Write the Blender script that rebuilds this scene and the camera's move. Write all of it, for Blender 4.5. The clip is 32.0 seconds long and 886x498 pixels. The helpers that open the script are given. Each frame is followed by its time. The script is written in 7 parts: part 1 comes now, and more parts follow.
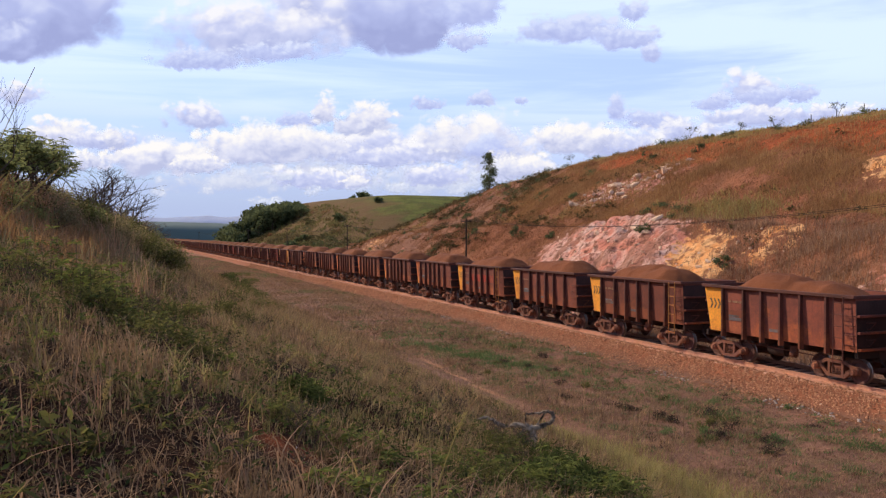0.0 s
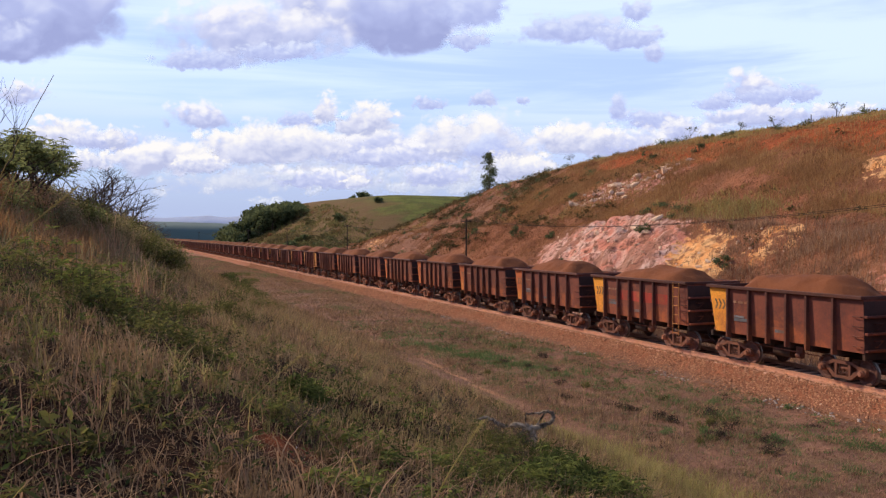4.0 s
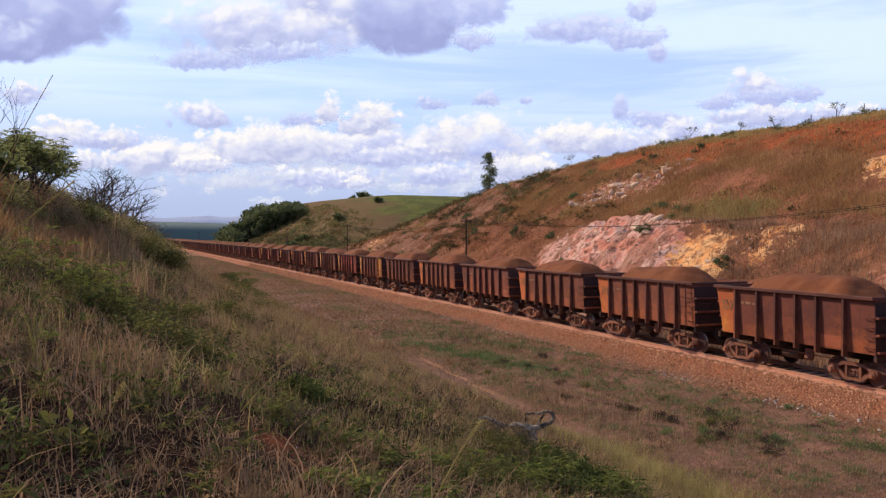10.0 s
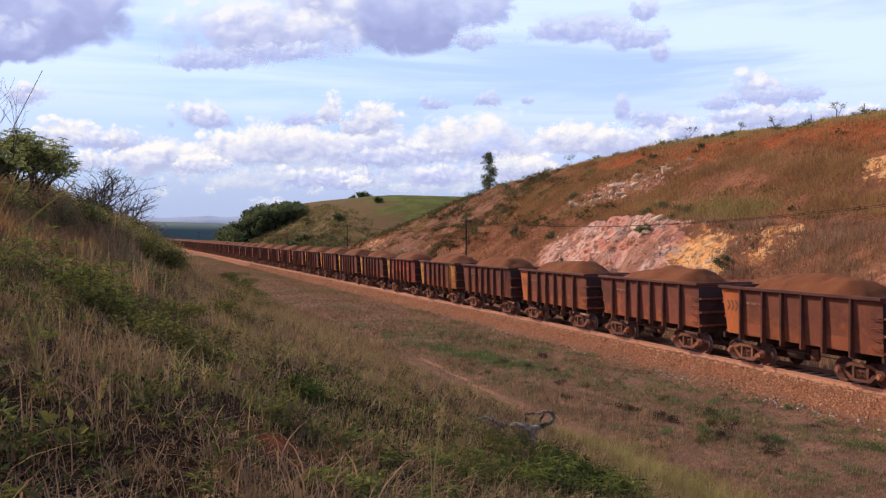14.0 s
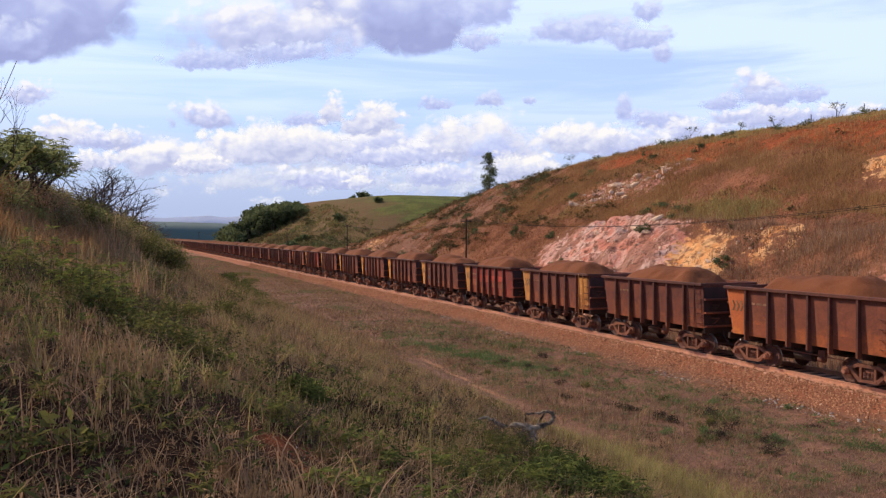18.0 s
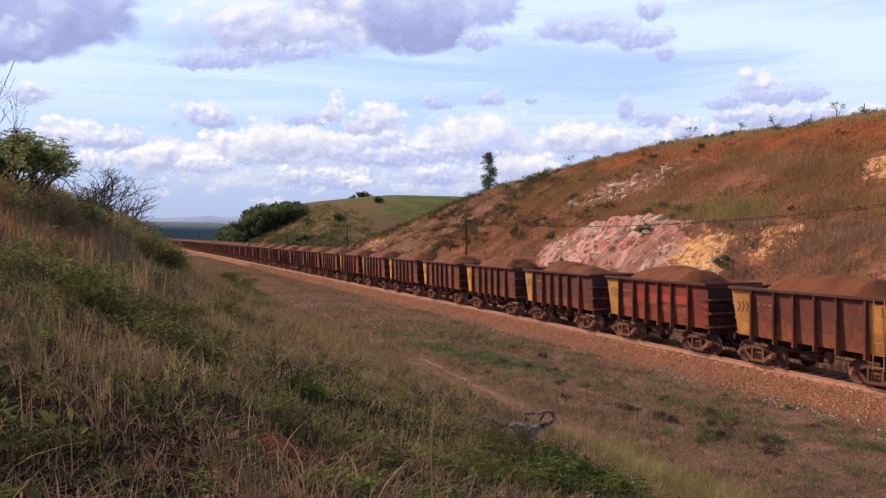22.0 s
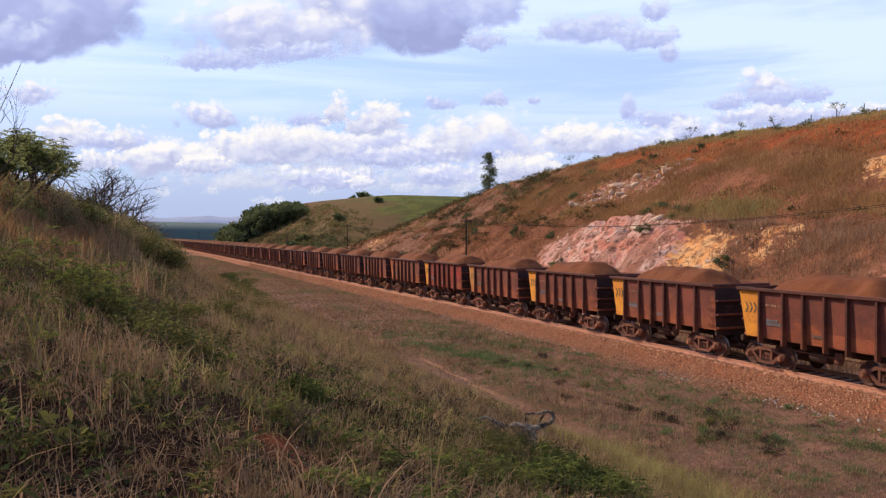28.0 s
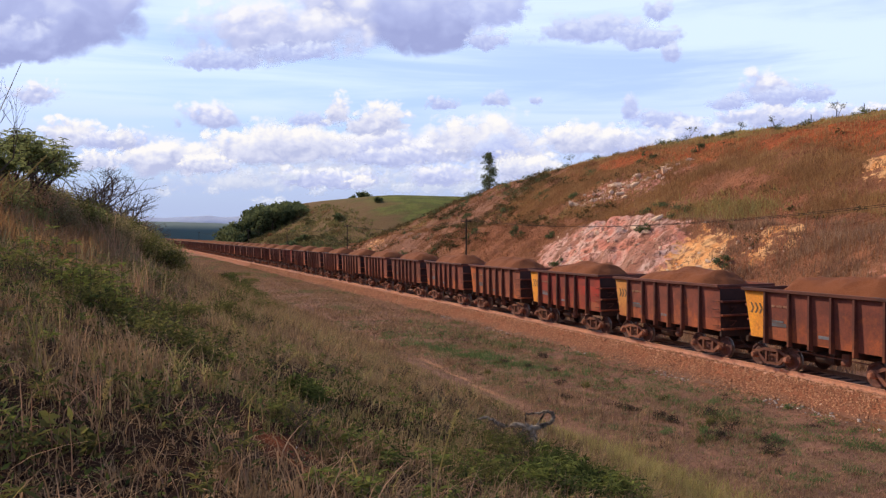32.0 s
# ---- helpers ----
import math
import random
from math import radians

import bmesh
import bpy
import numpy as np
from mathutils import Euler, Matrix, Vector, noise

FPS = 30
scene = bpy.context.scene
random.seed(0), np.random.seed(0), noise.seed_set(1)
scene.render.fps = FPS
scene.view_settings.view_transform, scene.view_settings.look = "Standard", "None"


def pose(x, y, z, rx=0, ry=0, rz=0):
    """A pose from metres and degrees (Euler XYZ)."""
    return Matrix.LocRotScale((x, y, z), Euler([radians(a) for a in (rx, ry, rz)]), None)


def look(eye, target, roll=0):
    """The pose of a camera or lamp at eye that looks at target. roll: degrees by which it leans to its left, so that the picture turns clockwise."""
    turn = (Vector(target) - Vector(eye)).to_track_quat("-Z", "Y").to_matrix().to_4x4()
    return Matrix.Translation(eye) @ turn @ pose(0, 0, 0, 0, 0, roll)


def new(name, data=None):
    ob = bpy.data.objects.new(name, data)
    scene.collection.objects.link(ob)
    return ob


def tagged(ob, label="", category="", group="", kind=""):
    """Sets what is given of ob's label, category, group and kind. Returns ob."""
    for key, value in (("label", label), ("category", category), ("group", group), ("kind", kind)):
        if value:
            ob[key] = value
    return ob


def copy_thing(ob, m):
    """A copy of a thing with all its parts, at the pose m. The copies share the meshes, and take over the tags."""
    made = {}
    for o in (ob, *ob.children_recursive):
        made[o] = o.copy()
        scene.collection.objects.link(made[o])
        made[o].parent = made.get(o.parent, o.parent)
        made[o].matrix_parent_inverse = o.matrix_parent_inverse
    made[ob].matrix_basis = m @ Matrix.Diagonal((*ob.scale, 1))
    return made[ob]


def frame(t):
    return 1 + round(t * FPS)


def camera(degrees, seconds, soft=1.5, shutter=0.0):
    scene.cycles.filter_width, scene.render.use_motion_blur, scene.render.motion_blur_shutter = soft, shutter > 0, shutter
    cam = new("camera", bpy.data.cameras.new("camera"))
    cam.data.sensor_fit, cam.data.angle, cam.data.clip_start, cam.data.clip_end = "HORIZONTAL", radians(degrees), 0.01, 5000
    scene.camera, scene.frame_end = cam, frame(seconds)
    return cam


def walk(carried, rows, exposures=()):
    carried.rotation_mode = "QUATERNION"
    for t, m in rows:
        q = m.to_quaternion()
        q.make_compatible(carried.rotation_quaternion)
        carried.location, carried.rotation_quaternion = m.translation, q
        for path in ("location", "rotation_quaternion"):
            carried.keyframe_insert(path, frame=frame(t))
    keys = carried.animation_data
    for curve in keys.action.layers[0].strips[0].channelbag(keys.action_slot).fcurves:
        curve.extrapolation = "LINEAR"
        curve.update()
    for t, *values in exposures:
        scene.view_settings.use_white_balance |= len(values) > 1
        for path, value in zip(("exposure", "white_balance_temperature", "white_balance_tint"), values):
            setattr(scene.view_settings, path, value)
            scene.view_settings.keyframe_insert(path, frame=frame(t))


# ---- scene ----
# The track runs along x, the train goes towards +x; z = 0 is the rail head.
TRACK_Y, GAUGE = 25.6, 1.6
PITCH, SPEED, FIRST, LAST = 9.7, 4.929, -7, 66
REAR0 = -78.8                     # rear corner of wagon 0 at the start

cam = camera(55.98, 32.0, soft=1.3)
EYE = (0.0, 0.0, 5.357)
VIEW = look(EYE, (-0.9328, 0.3605, 5.357 - 0.01593))
walk(cam, [(0.0, VIEW), (32.0, VIEW)], [(0.0, 0.0), (32.0, 0.0)])

# ---- light ----
SUN_DIR = Vector((-0.66, -0.47, 0.585)).normalized()
world = bpy.data.worlds.new("sky")
scene.world = world
world.use_nodes = True
wt = world.node_tree
wt.nodes.clear()


def node(nt, kind, ins=(), **props):
    n = nt.nodes.new(kind)
    for k, v in props.items():
        setattr(n, k, v)
    for k, v in dict(ins).items():
        if isinstance(v, bpy.types.NodeSocket):
            nt.links.new(v, n.inputs[k])
        else:
            n.inputs[k].default_value = v
    return n


def mixc(nt, fac, a, b, blend="MIX"):
    n = node(nt, "ShaderNodeMix", data_type="RGBA", blend_type=blend)
    for i, v in ((0, fac), (6, a), (7, b)):
        if isinstance(v, bpy.types.NodeSocket):
            nt.links.new(v, n.inputs[i])
        else:
            n.inputs[i].default_value = v if i == 0 else (*v[:3], 1)
    return n.outputs[2]


def math_(nt, op, a, b=0.0, c=0.0, clamp=False):
    return node(nt, "ShaderNodeMath", {0: a, 1: b, 2: c}, operation=op, use_clamp=clamp).outputs[0]


def noise_(nt, vec, scale, detail=4.0, rough=0.55, dist=0.0):
    ins = {"Scale": scale, "Detail": detail, "Roughness": rough, "Distortion": dist}
    if vec is not None:
        ins["Vector"] = vec
    return node(nt, "ShaderNodeTexNoise", ins).outputs[0]


def step_(nt, v, lo, hi, a=0.0, b=1.0):
    return node(nt, "ShaderNodeMapRange", {0: v, 1: lo, 2: hi, 3: a, 4: b}, interpolation_type="SMOOTHSTEP").outputs[0]


def stretch(nt, vec, x, y, z):
    return node(nt, "ShaderNodeVectorMath", {0: vec, 1: (x, y, z)}, operation="MULTIPLY").outputs[0]


sky = node(wt, "ShaderNodeTexSky", sky_type="NISHITA", sun_disc=False,
           sun_elevation=math.asin(SUN_DIR.z), sun_rotation=math.atan2(SUN_DIR.x, SUN_DIR.y),
           air_density=1.0, dust_density=0.3, ozone_density=2.0)
way = node(wt, "ShaderNodeTexCoord").outputs["Generated"]
streak = noise_(wt, stretch(wt, way, 1.0, 1.0, 13.0), 1.9, 6.0, 0.55, 0.5)
broad = noise_(wt, stretch(wt, way, 1.0, 1.0, 2.5), 1.1, 3.0)
veil = step_(wt, math_(wt, "ADD", math_(wt, "MULTIPLY", streak, 0.55), math_(wt, "MULTIPLY", broad, 0.45)), 0.36, 0.52, 0.54, 0.98)
up = node(wt, "ShaderNodeSeparateXYZ", {0: way}).outputs[2]
veil = math_(wt, "MULTIPLY", veil, step_(wt, up, 0.25, 0.80, 1.0, 0.12))
bg_blue = node(wt, "ShaderNodeBackground", {"Color": mixc(wt, 1.0, sky.outputs[0], (0.78, 0.92, 1.15), "MULTIPLY"), "Strength": 0.105})
haze = step_(wt, up, 0.02, 0.19, 1.0, 0.0)
veil = math_(wt, "MAXIMUM", veil, haze)
veil_col = mixc(wt, haze, (0.62, 0.745, 1.06), (0.39, 0.457, 0.665))
bg_veil = node(wt, "ShaderNodeBackground", {"Color": veil_col, "Strength": 1.24})
mixed = node(wt, "ShaderNodeMixShader", {0: veil, 1: bg_blue.outputs[0], 2: bg_veil.outputs[0]})
node(wt, "ShaderNodeOutputWorld", {"Surface": mixed.outputs[0]})

sun = new("sun", bpy.data.lights.new("sun", "SUN"))
sun.data.energy, sun.data.angle, sun.data.color = 4.9, radians(0.6), (1.0, 0.80, 0.58)
sun.matrix_world = look(SUN_DIR * 100, (0, 0, 0))

# ---- materials ----


def material(name, rough=0.8, metal=0.0):
    m = bpy.data.materials.new(name)
    m.use_nodes = True
    nt = m.node_tree
    b = nt.nodes["Principled BSDF"]
    b.inputs["Roughness"].default_value = rough
    b.inputs["Metallic"].default_value = metal
    b.inputs["Specular IOR Level"].default_value = 0.25
    return m, nt, b


def relief(nt, b, height, strength, distance):
    n = node(nt, "ShaderNodeBump", {"Height": height, "Strength": strength, "Distance": distance})
    nt.links.new(n.outputs[0], b.inputs["Normal"])


def paint(nt, b, col, rough=None):
    nt.links.new(col, b.inputs["Base Color"])
    if rough is not None:
        nt.links.new(rough, b.inputs["Roughness"])


def rusty(name, base, dark, rust, amount=0.5, tint=0.5):
    """Dusty painted steel: two scales of grime, rust patches towards the lower parts, vertical streaks."""
    m, nt, b = material(name, 0.75)
    co = node(nt, "ShaderNodeTexCoord").outputs["Object"]
    info = node(nt, "ShaderNodeObjectInfo").outputs["Random"]
    own = node(nt, "ShaderNodeVectorMath", {0: co, 1: node(nt, "ShaderNodeCombineXYZ", {0: math_(nt, "MULTIPLY", info, 90.0)}).outputs[0]}, operation="ADD").outputs[0]
    big = noise_(nt, own, 0.9, 5.0, 0.6, 0.4)
    fine = noise_(nt, own, 14.0, 5.0, 0.65)
    runs = noise_(nt, stretch(nt, own, 7.0, 7.0, 0.5), 1.6, 4.0)
    col = mixc(nt, step_(nt, big, 0.35, 0.65), base, dark)
    col = mixc(nt, step_(nt, runs, 0.5, 0.75, 0.0, 0.55), col, dark)
    low = step_(nt, node(nt, "ShaderNodeSeparateXYZ", {0: co}).outputs[2], 1.1, 2.9, 0.10, -0.10)
    patch = step_(nt, math_(nt, "ADD", low, math_(nt, "ADD", math_(nt, "MULTIPLY", big, 0.75), math_(nt, "MULTIPLY", noise_(nt, own, 2.3, 6.0, 0.65), 0.45))), 0.64 - 0.12 * amount, 0.86)
    col = mixc(nt, math_(nt, "MULTIPLY", patch, 0.85), col, rust)
    shade = step_(nt, fine, 0.25, 0.8, 0.75, 1.2)
    col = mixc(nt, 1.0, col, node(nt, "ShaderNodeCombineXYZ", {0: shade, 1: shade, 2: shade}).outputs[0], "MULTIPLY")
    vary = math_(nt, "ADD", math_(nt, "MULTIPLY", info, tint), 1.0 - tint / 2)
    col = mixc(nt, 1.0, col, node(nt, "ShaderNodeCombineXYZ", {0: vary, 1: vary, 2: vary}).outputs[0], "MULTIPLY")
    paint(nt, b, col, step_(nt, fine, 0.3, 0.7, 0.6, 0.9))
    relief(nt, b, fine, 0.35, 0.01)
    return m


STEEL = rusty("rusty_brown_steel", (0.215, 0.059, 0.037), (0.125, 0.039, 0.029), (0.44, 0.115, 0.038), 0.7)
# Darker steel for the wagon ends, their shade put into the colour.
STEEL_SHADED = rusty("end_shade_steel", (0.060, 0.027, 0.024), (0.036, 0.018, 0.017), (0.10, 0.04, 0.025), 0.3)
STEEL_RED = rusty("faded_red_steel", (0.34, 0.050, 0.034), (0.19, 0.042, 0.032), (0.42, 0.10, 0.03), 0.45)
STEEL_ORANGE = rusty("orange_rust_steel", (0.24, 0.072, 0.041), (0.15, 0.046, 0.031), (0.46, 0.125, 0.038), 0.9)
STEEL_RIB = rusty("dusty_rib_steel", (0.125, 0.040, 0.028), (0.075, 0.027, 0.021), (0.24, 0.075, 0.032), 0.5)
STEEL_DARK = rusty("dark_underframe_steel", (0.045, 0.026, 0.022), (0.025, 0.018, 0.016), (0.09, 0.04, 0.025), 0.4)
BOGIE = rusty("red_dust_cast_iron", (0.165, 0.062, 0.043), (0.085, 0.035, 0.027), (0.26, 0.10, 0.055), 0.5)
AXLE_CAP = rusty("pale_red_dust_caps", (0.30, 0.125, 0.078), (0.20, 0.08, 0.052), (0.36, 0.14, 0.07), 0.5)
WHEEL = rusty("wheel_iron", (0.105, 0.044, 0.036), (0.06, 0.028, 0.024), (0.16, 0.065, 0.045), 0.5)
YELLOW = rusty("worn_yellow_paint", (0.80, 0.325, 0.036), (0.68, 0.25, 0.036), (0.42, 0.14, 0.036), 0.15, 0.2)
ORANGE = rusty("rusted_orange_paint", (0.46, 0.120, 0.036), (0.36, 0.088, 0.031), (0.60, 0.215, 0.042), 0.5, 0.2)
TAN = rusty("faded_tan_paint", (0.60, 0.265, 0.066), (0.45, 0.18, 0.05), (0.36, 0.12, 0.04), 0.4, 0.2)
MARK_DARK = rusty("dark_lettering", (0.12, 0.08, 0.045), (0.18, 0.11, 0.055), (0.2, 0.1, 0.05), 0.3)
MARK_BLUE = rusty("pale_blue_plate", (0.15, 0.155, 0.175), (0.115, 0.075, 0.068), (0.2, 0.1, 0.06), 0.4)
MARK_FADED = rusty("faded_lettering", (0.32, 0.17, 0.095), (0.19, 0.085, 0.055), (0.3, 0.11, 0.05), 0.5)
MARK_RED = rusty("red_paint_patch", (0.46, 0.045, 0.030), (0.30, 0.055, 0.035), (0.36, 0.13, 0.04), 0.4)
MARK_ORANGE = rusty("orange_rust_patch", (0.28, 0.075, 0.036), (0.19, 0.055, 0.033), (0.34, 0.10, 0.04), 0.6)


def bright_steel():
    m, nt, b = material("polished_tread", 0.45, 0.9)
    paint(nt, b, mixc(nt, noise_(nt, None, 8.0), (0.34, 0.28, 0.25), (0.22, 0.17, 0.145)))
    return m


TREAD = bright_steel()


def loose(name, a, b_, c, scale, bump):
    """Heaped earth or ore."""
    m, nt, b = material(name, 0.95)
    co = node(nt, "ShaderNodeTexCoord").outputs["Object"]
    n1, n2 = noise_(nt, co, scale, 4.0), noise_(nt, co, scale * 14, 6.0, 0.7)
    col = mixc(nt, step_(nt, n1, 0.35, 0.65), a, b_)
    col = mixc(nt, step_(nt, n2, 0.5, 0.75), col, c)
    paint(nt, b, col)
    relief(nt, b, n2, 0.8, bump)
    return m


ORE = loose("iron_ore_fines", (0.180, 0.057, 0.021), (0.140, 0.044, 0.017), (0.225, 0.078, 0.031), 0.8, 0.05)


def ballast_material():
    """Crushed stone, under a band of pale ore dust along the rails."""
    m, nt, b = material("ballast_bed", 0.95)
    co = node(nt, "ShaderNodeTexCoord").outputs["Object"]
    n1, n2 = noise_(nt, co, 0.5, 4.0), noise_(nt, co, 9.0, 6.0, 0.7)
    col = mixc(nt, step_(nt, n1, 0.35, 0.65), (0.30, 0.10, 0.046), (0.21, 0.078, 0.042))
    col = mixc(nt, step_(nt, n2, 0.5, 0.72, 0.0, 0.6), col, (0.17, 0.068, 0.036))
    y = node(nt, "ShaderNodeSeparateXYZ", {0: co}).outputs[1]
    foot = step_(nt, math_(nt, "ADD", y, math_(nt, "ADD", math_(nt, "MULTIPLY", math_(nt, "SUBTRACT", n1, 0.5), 2.2), math_(nt, "MULTIPLY", math_(nt, "SUBTRACT", n2, 0.5), 1.0))), 22.9, 23.6)
    col = mixc(nt, foot, mixc(nt, n2, (0.20, 0.102, 0.064), (0.12, 0.066, 0.044)), col)
    dust = step_(nt, math_(nt, "ADD", y, math_(nt, "MULTIPLY", math_(nt, "SUBTRACT", n2, 0.5), 0.25)), 24.44, 24.56)
    col = mixc(nt, dust, col, mixc(nt, step_(nt, n2, 0.4, 0.65), (0.52, 0.27, 0.185), (0.42, 0.20, 0.135)))
    # Bed between the rails darkened: the train's shade painted into the colour.
    train_shade = math_(nt, "MULTIPLY", step_(nt, y, 24.92, 25.05), step_(nt, y, 26.5, 26.35))
    col = mixc(nt, train_shade, col, (0.11, 0.052, 0.036))
    paint(nt, b, col)
    relief(nt, b, n2, 0.8, 0.05)
    return m


BALLAST_BED = ballast_material()


def varied(name, stops, rough=0.9, trans=0.0, bump=0.0, scale=0.25, wide=0.5, tuft=0.0):
    """Pieces of one mesh told apart by island, and drifting over the ground in patches."""
    m, nt, b = material(name, rough)
    b.inputs["Specular IOR Level"].default_value = 0.05
    geo = node(nt, "ShaderNodeNewGeometry")
    patch = step_(nt, noise_(nt, geo.outputs["Position"], scale, 3.0), 0.3, 0.7)
    if tuft:
        patch = math_(nt, "ADD", math_(nt, "MULTIPLY", patch, 0.4), math_(nt, "MULTIPLY", step_(nt, noise_(nt, geo.outputs["Position"], tuft, 2.0), 0.36, 0.64), 0.6))
    f = math_(nt, "ADD", math_(nt, "MULTIPLY", geo.outputs["Random Per Island"], wide), math_(nt, "MULTIPLY", patch, 1.0 - wide))
    r = node(nt, "ShaderNodeValToRGB", {0: f})
    e = r.color_ramp.elements
    for i, c in enumerate(stops):
        p = i / (len(stops) - 1)
        k = e[0] if i == 0 else e[1] if i == len(stops) - 1 else e.new(p)
        k.position, k.color = p, (*c, 1)
    paint(nt, b, r.outputs[0])
    if bump:
        relief(nt, b, noise_(nt, geo.outputs["Position"], 40.0), 0.6, bump)
    if trans:
        t = node(nt, "ShaderNodeBsdfTranslucent", {"Color": r.outputs[0]})
        mx = node(nt, "ShaderNodeMixShader", {0: trans, 1: b.outputs[0], 2: t.outputs[0]})
        nt.links.new(mx.outputs[0], nt.nodes["Material Output"].inputs["Surface"])
    return m


STRAW = varied("dry_grass", [(0.024, 0.014, 0.011), (0.095, 0.050, 0.037), (0.225, 0.117, 0.080), (0.43, 0.245, 0.152), (0.60, 0.39, 0.215)], 0.9, 0.18, scale=0.7, wide=0.42, tuft=4.0)
STRAW_HILL = varied("brown_hill_grass", [(0.14, 0.062, 0.042), (0.27, 0.115, 0.07), (0.38, 0.17, 0.09), (0.44, 0.23, 0.105), (0.40, 0.20, 0.09)], 0.95, 0.35, scale=0.12, wide=0.55)
STRAW_VERGE = varied("worn_verge_grass", [(0.135, 0.076, 0.058), (0.265, 0.141, 0.102), (0.39, 0.218, 0.15), (0.49, 0.315, 0.19)], 0.95, 0.3, scale=0.5, wide=0.6)
STRAW_TALL = varied("mauve_dead_grass", [(0.17, 0.088, 0.064), (0.28, 0.15, 0.106), (0.41, 0.23, 0.15), (0.52, 0.33, 0.20)], 0.95, 0.35, scale=0.35, wide=0.65)
RIM_GRASS = varied("yellow_green_tall_grass", [(0.19, 0.16, 0.056), (0.35, 0.29, 0.105), (0.50, 0.41, 0.17)], 0.9, 0.35, scale=0.7, wide=0.7)
OLIVE_HILL = varied("olive_hill_grass", [(0.24, 0.118, 0.058), (0.38, 0.205, 0.096), (0.50, 0.30, 0.135)], 0.95, 0.4, scale=0.3, wide=0.6)
# Dead stems; the two darkest stops also hold painted shade of the gaps.
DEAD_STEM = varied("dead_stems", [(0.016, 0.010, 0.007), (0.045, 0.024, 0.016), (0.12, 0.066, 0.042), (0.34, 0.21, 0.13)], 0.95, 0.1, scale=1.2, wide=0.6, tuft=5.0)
CLOD = varied("dark_dead_tuft", [(0.02, 0.016, 0.013), (0.05, 0.037, 0.029), (0.11, 0.08, 0.054)], 0.95, 0.2, scale=1.0, wide=0.7)
OLIVE_SCRUB = varied("olive_brown_scrub", [(0.09, 0.078, 0.042), (0.20, 0.16, 0.082), (0.36, 0.29, 0.15)], 0.9, 0.5, scale=0.9, wide=0.6)
SLOPE_SCRUB = varied("dark_slope_scrub", [(0.045, 0.044, 0.020), (0.10, 0.085, 0.036), (0.19, 0.125, 0.055)], 0.95, 0.3, scale=0.2, wide=0.5)
FAR_SCRUB = varied("far_rough_scrub", [(0.055, 0.058, 0.026), (0.11, 0.105, 0.042), (0.20, 0.145, 0.07)], 0.95, 0.4, scale=0.08, wide=0.4)
YELLOW_BANK = varied("yellow_bank_grass", [(0.15, 0.100, 0.056), (0.32, 0.22, 0.112), (0.50, 0.37, 0.175)], 0.9, 0.3, scale=0.6, wide=0.5, tuft=2.5)
WEED = varied("low_green_weeds", [(0.06, 0.095, 0.042), (0.13, 0.19, 0.07), (0.22, 0.285, 0.105)], 0.85, 0.35, scale=0.8, wide=0.7)
LEAF_TREE = varied("tree_leaves", [(0.09, 0.11, 0.045), (0.19, 0.215, 0.08), (0.32, 0.34, 0.13)], 0.85, 0.6, scale=0.9, wide=0.6)
STRAW_PALE = varied("pale_crest_grass", [(0.36, 0.24, 0.11), (0.52, 0.38, 0.17), (0.44, 0.38, 0.13)], 0.95, 0.35, scale=0.2, wide=0.6)
GREEN = varied("green_grass", [(0.06, 0.072, 0.026), (0.12, 0.132, 0.042), (0.22, 0.205, 0.065), (0.36, 0.29, 0.11)], 0.85, 0.25, scale=0.8, wide=0.45, tuft=4.0)
LEAF = varied("green_leaves", [(0.036, 0.046, 0.018), (0.092, 0.098, 0.03), (0.20, 0.185, 0.058)], 0.85, 0.5, scale=0.9, wide=0.7)
LEAF_BRIGHT = varied("fresh_fern_leaves", [(0.016, 0.024, 0.011), (0.04, 0.055, 0.017), (0.12, 0.145, 0.04)], 0.85, 0.4, scale=0.9, wide=0.7)
LEAF_TIP = varied("yellow_green_frond_tips", [(0.035, 0.052, 0.016), (0.115, 0.142, 0.038), (0.27, 0.29, 0.075)], 0.85, 0.4, scale=0.9, wide=0.7)
# Far leaves, greyed and slightly blued: distance haze mixed into the green.
LEAF_FAR = varied("wood_leaves", [(0.056, 0.074, 0.038), (0.105, 0.13, 0.058), (0.17, 0.19, 0.085)], 0.9, 0.5, scale=0.15, wide=0.7)
GREY_STONES = varied("grey_stones", [(0.22, 0.17, 0.15), (0.36, 0.30, 0.27), (0.50, 0.43, 0.39)], 0.95, scale=0.5, wide=0.8)
STONES = varied("rust_stained_stones", [(0.13, 0.05, 0.03), (0.27, 0.088, 0.038), (0.38, 0.12, 0.046), (0.42, 0.14, 0.055), (0.42, 0.15, 0.058), (0.50, 0.26, 0.15)], 0.95, scale=0.5, wide=0.8)
BARK_GREY = varied("grey_shrub_bark", [(0.07, 0.05, 0.042), (0.12, 0.09, 0.074), (0.17, 0.13, 0.105)], 0.9, bump=0.01, scale=6.0, wide=0.3)
BARK = varied("grey_brown_bark", [(0.045, 0.032, 0.027), (0.08, 0.058, 0.046), (0.12, 0.09, 0.072)], 0.9, bump=0.01, scale=6.0, wide=0.2)
DEADWOOD = varied("bleached_dead_wood", [(0.028, 0.020, 0.015), (0.075, 0.053, 0.040), (0.16, 0.12, 0.092), (0.34, 0.275, 0.215)], 0.9, bump=0.02, scale=5.0, wide=0.1)
POLE_WOOD = varied("dark_pole_wood", [(0.035, 0.027, 0.023), (0.06, 0.045, 0.037)], 0.9, scale=2.0)
RAIL_DUST = rusty("dusty_rail", (0.52, 0.27, 0.185), (0.43, 0.21, 0.145), (0.55, 0.27, 0.16), 0.5, 0.0)
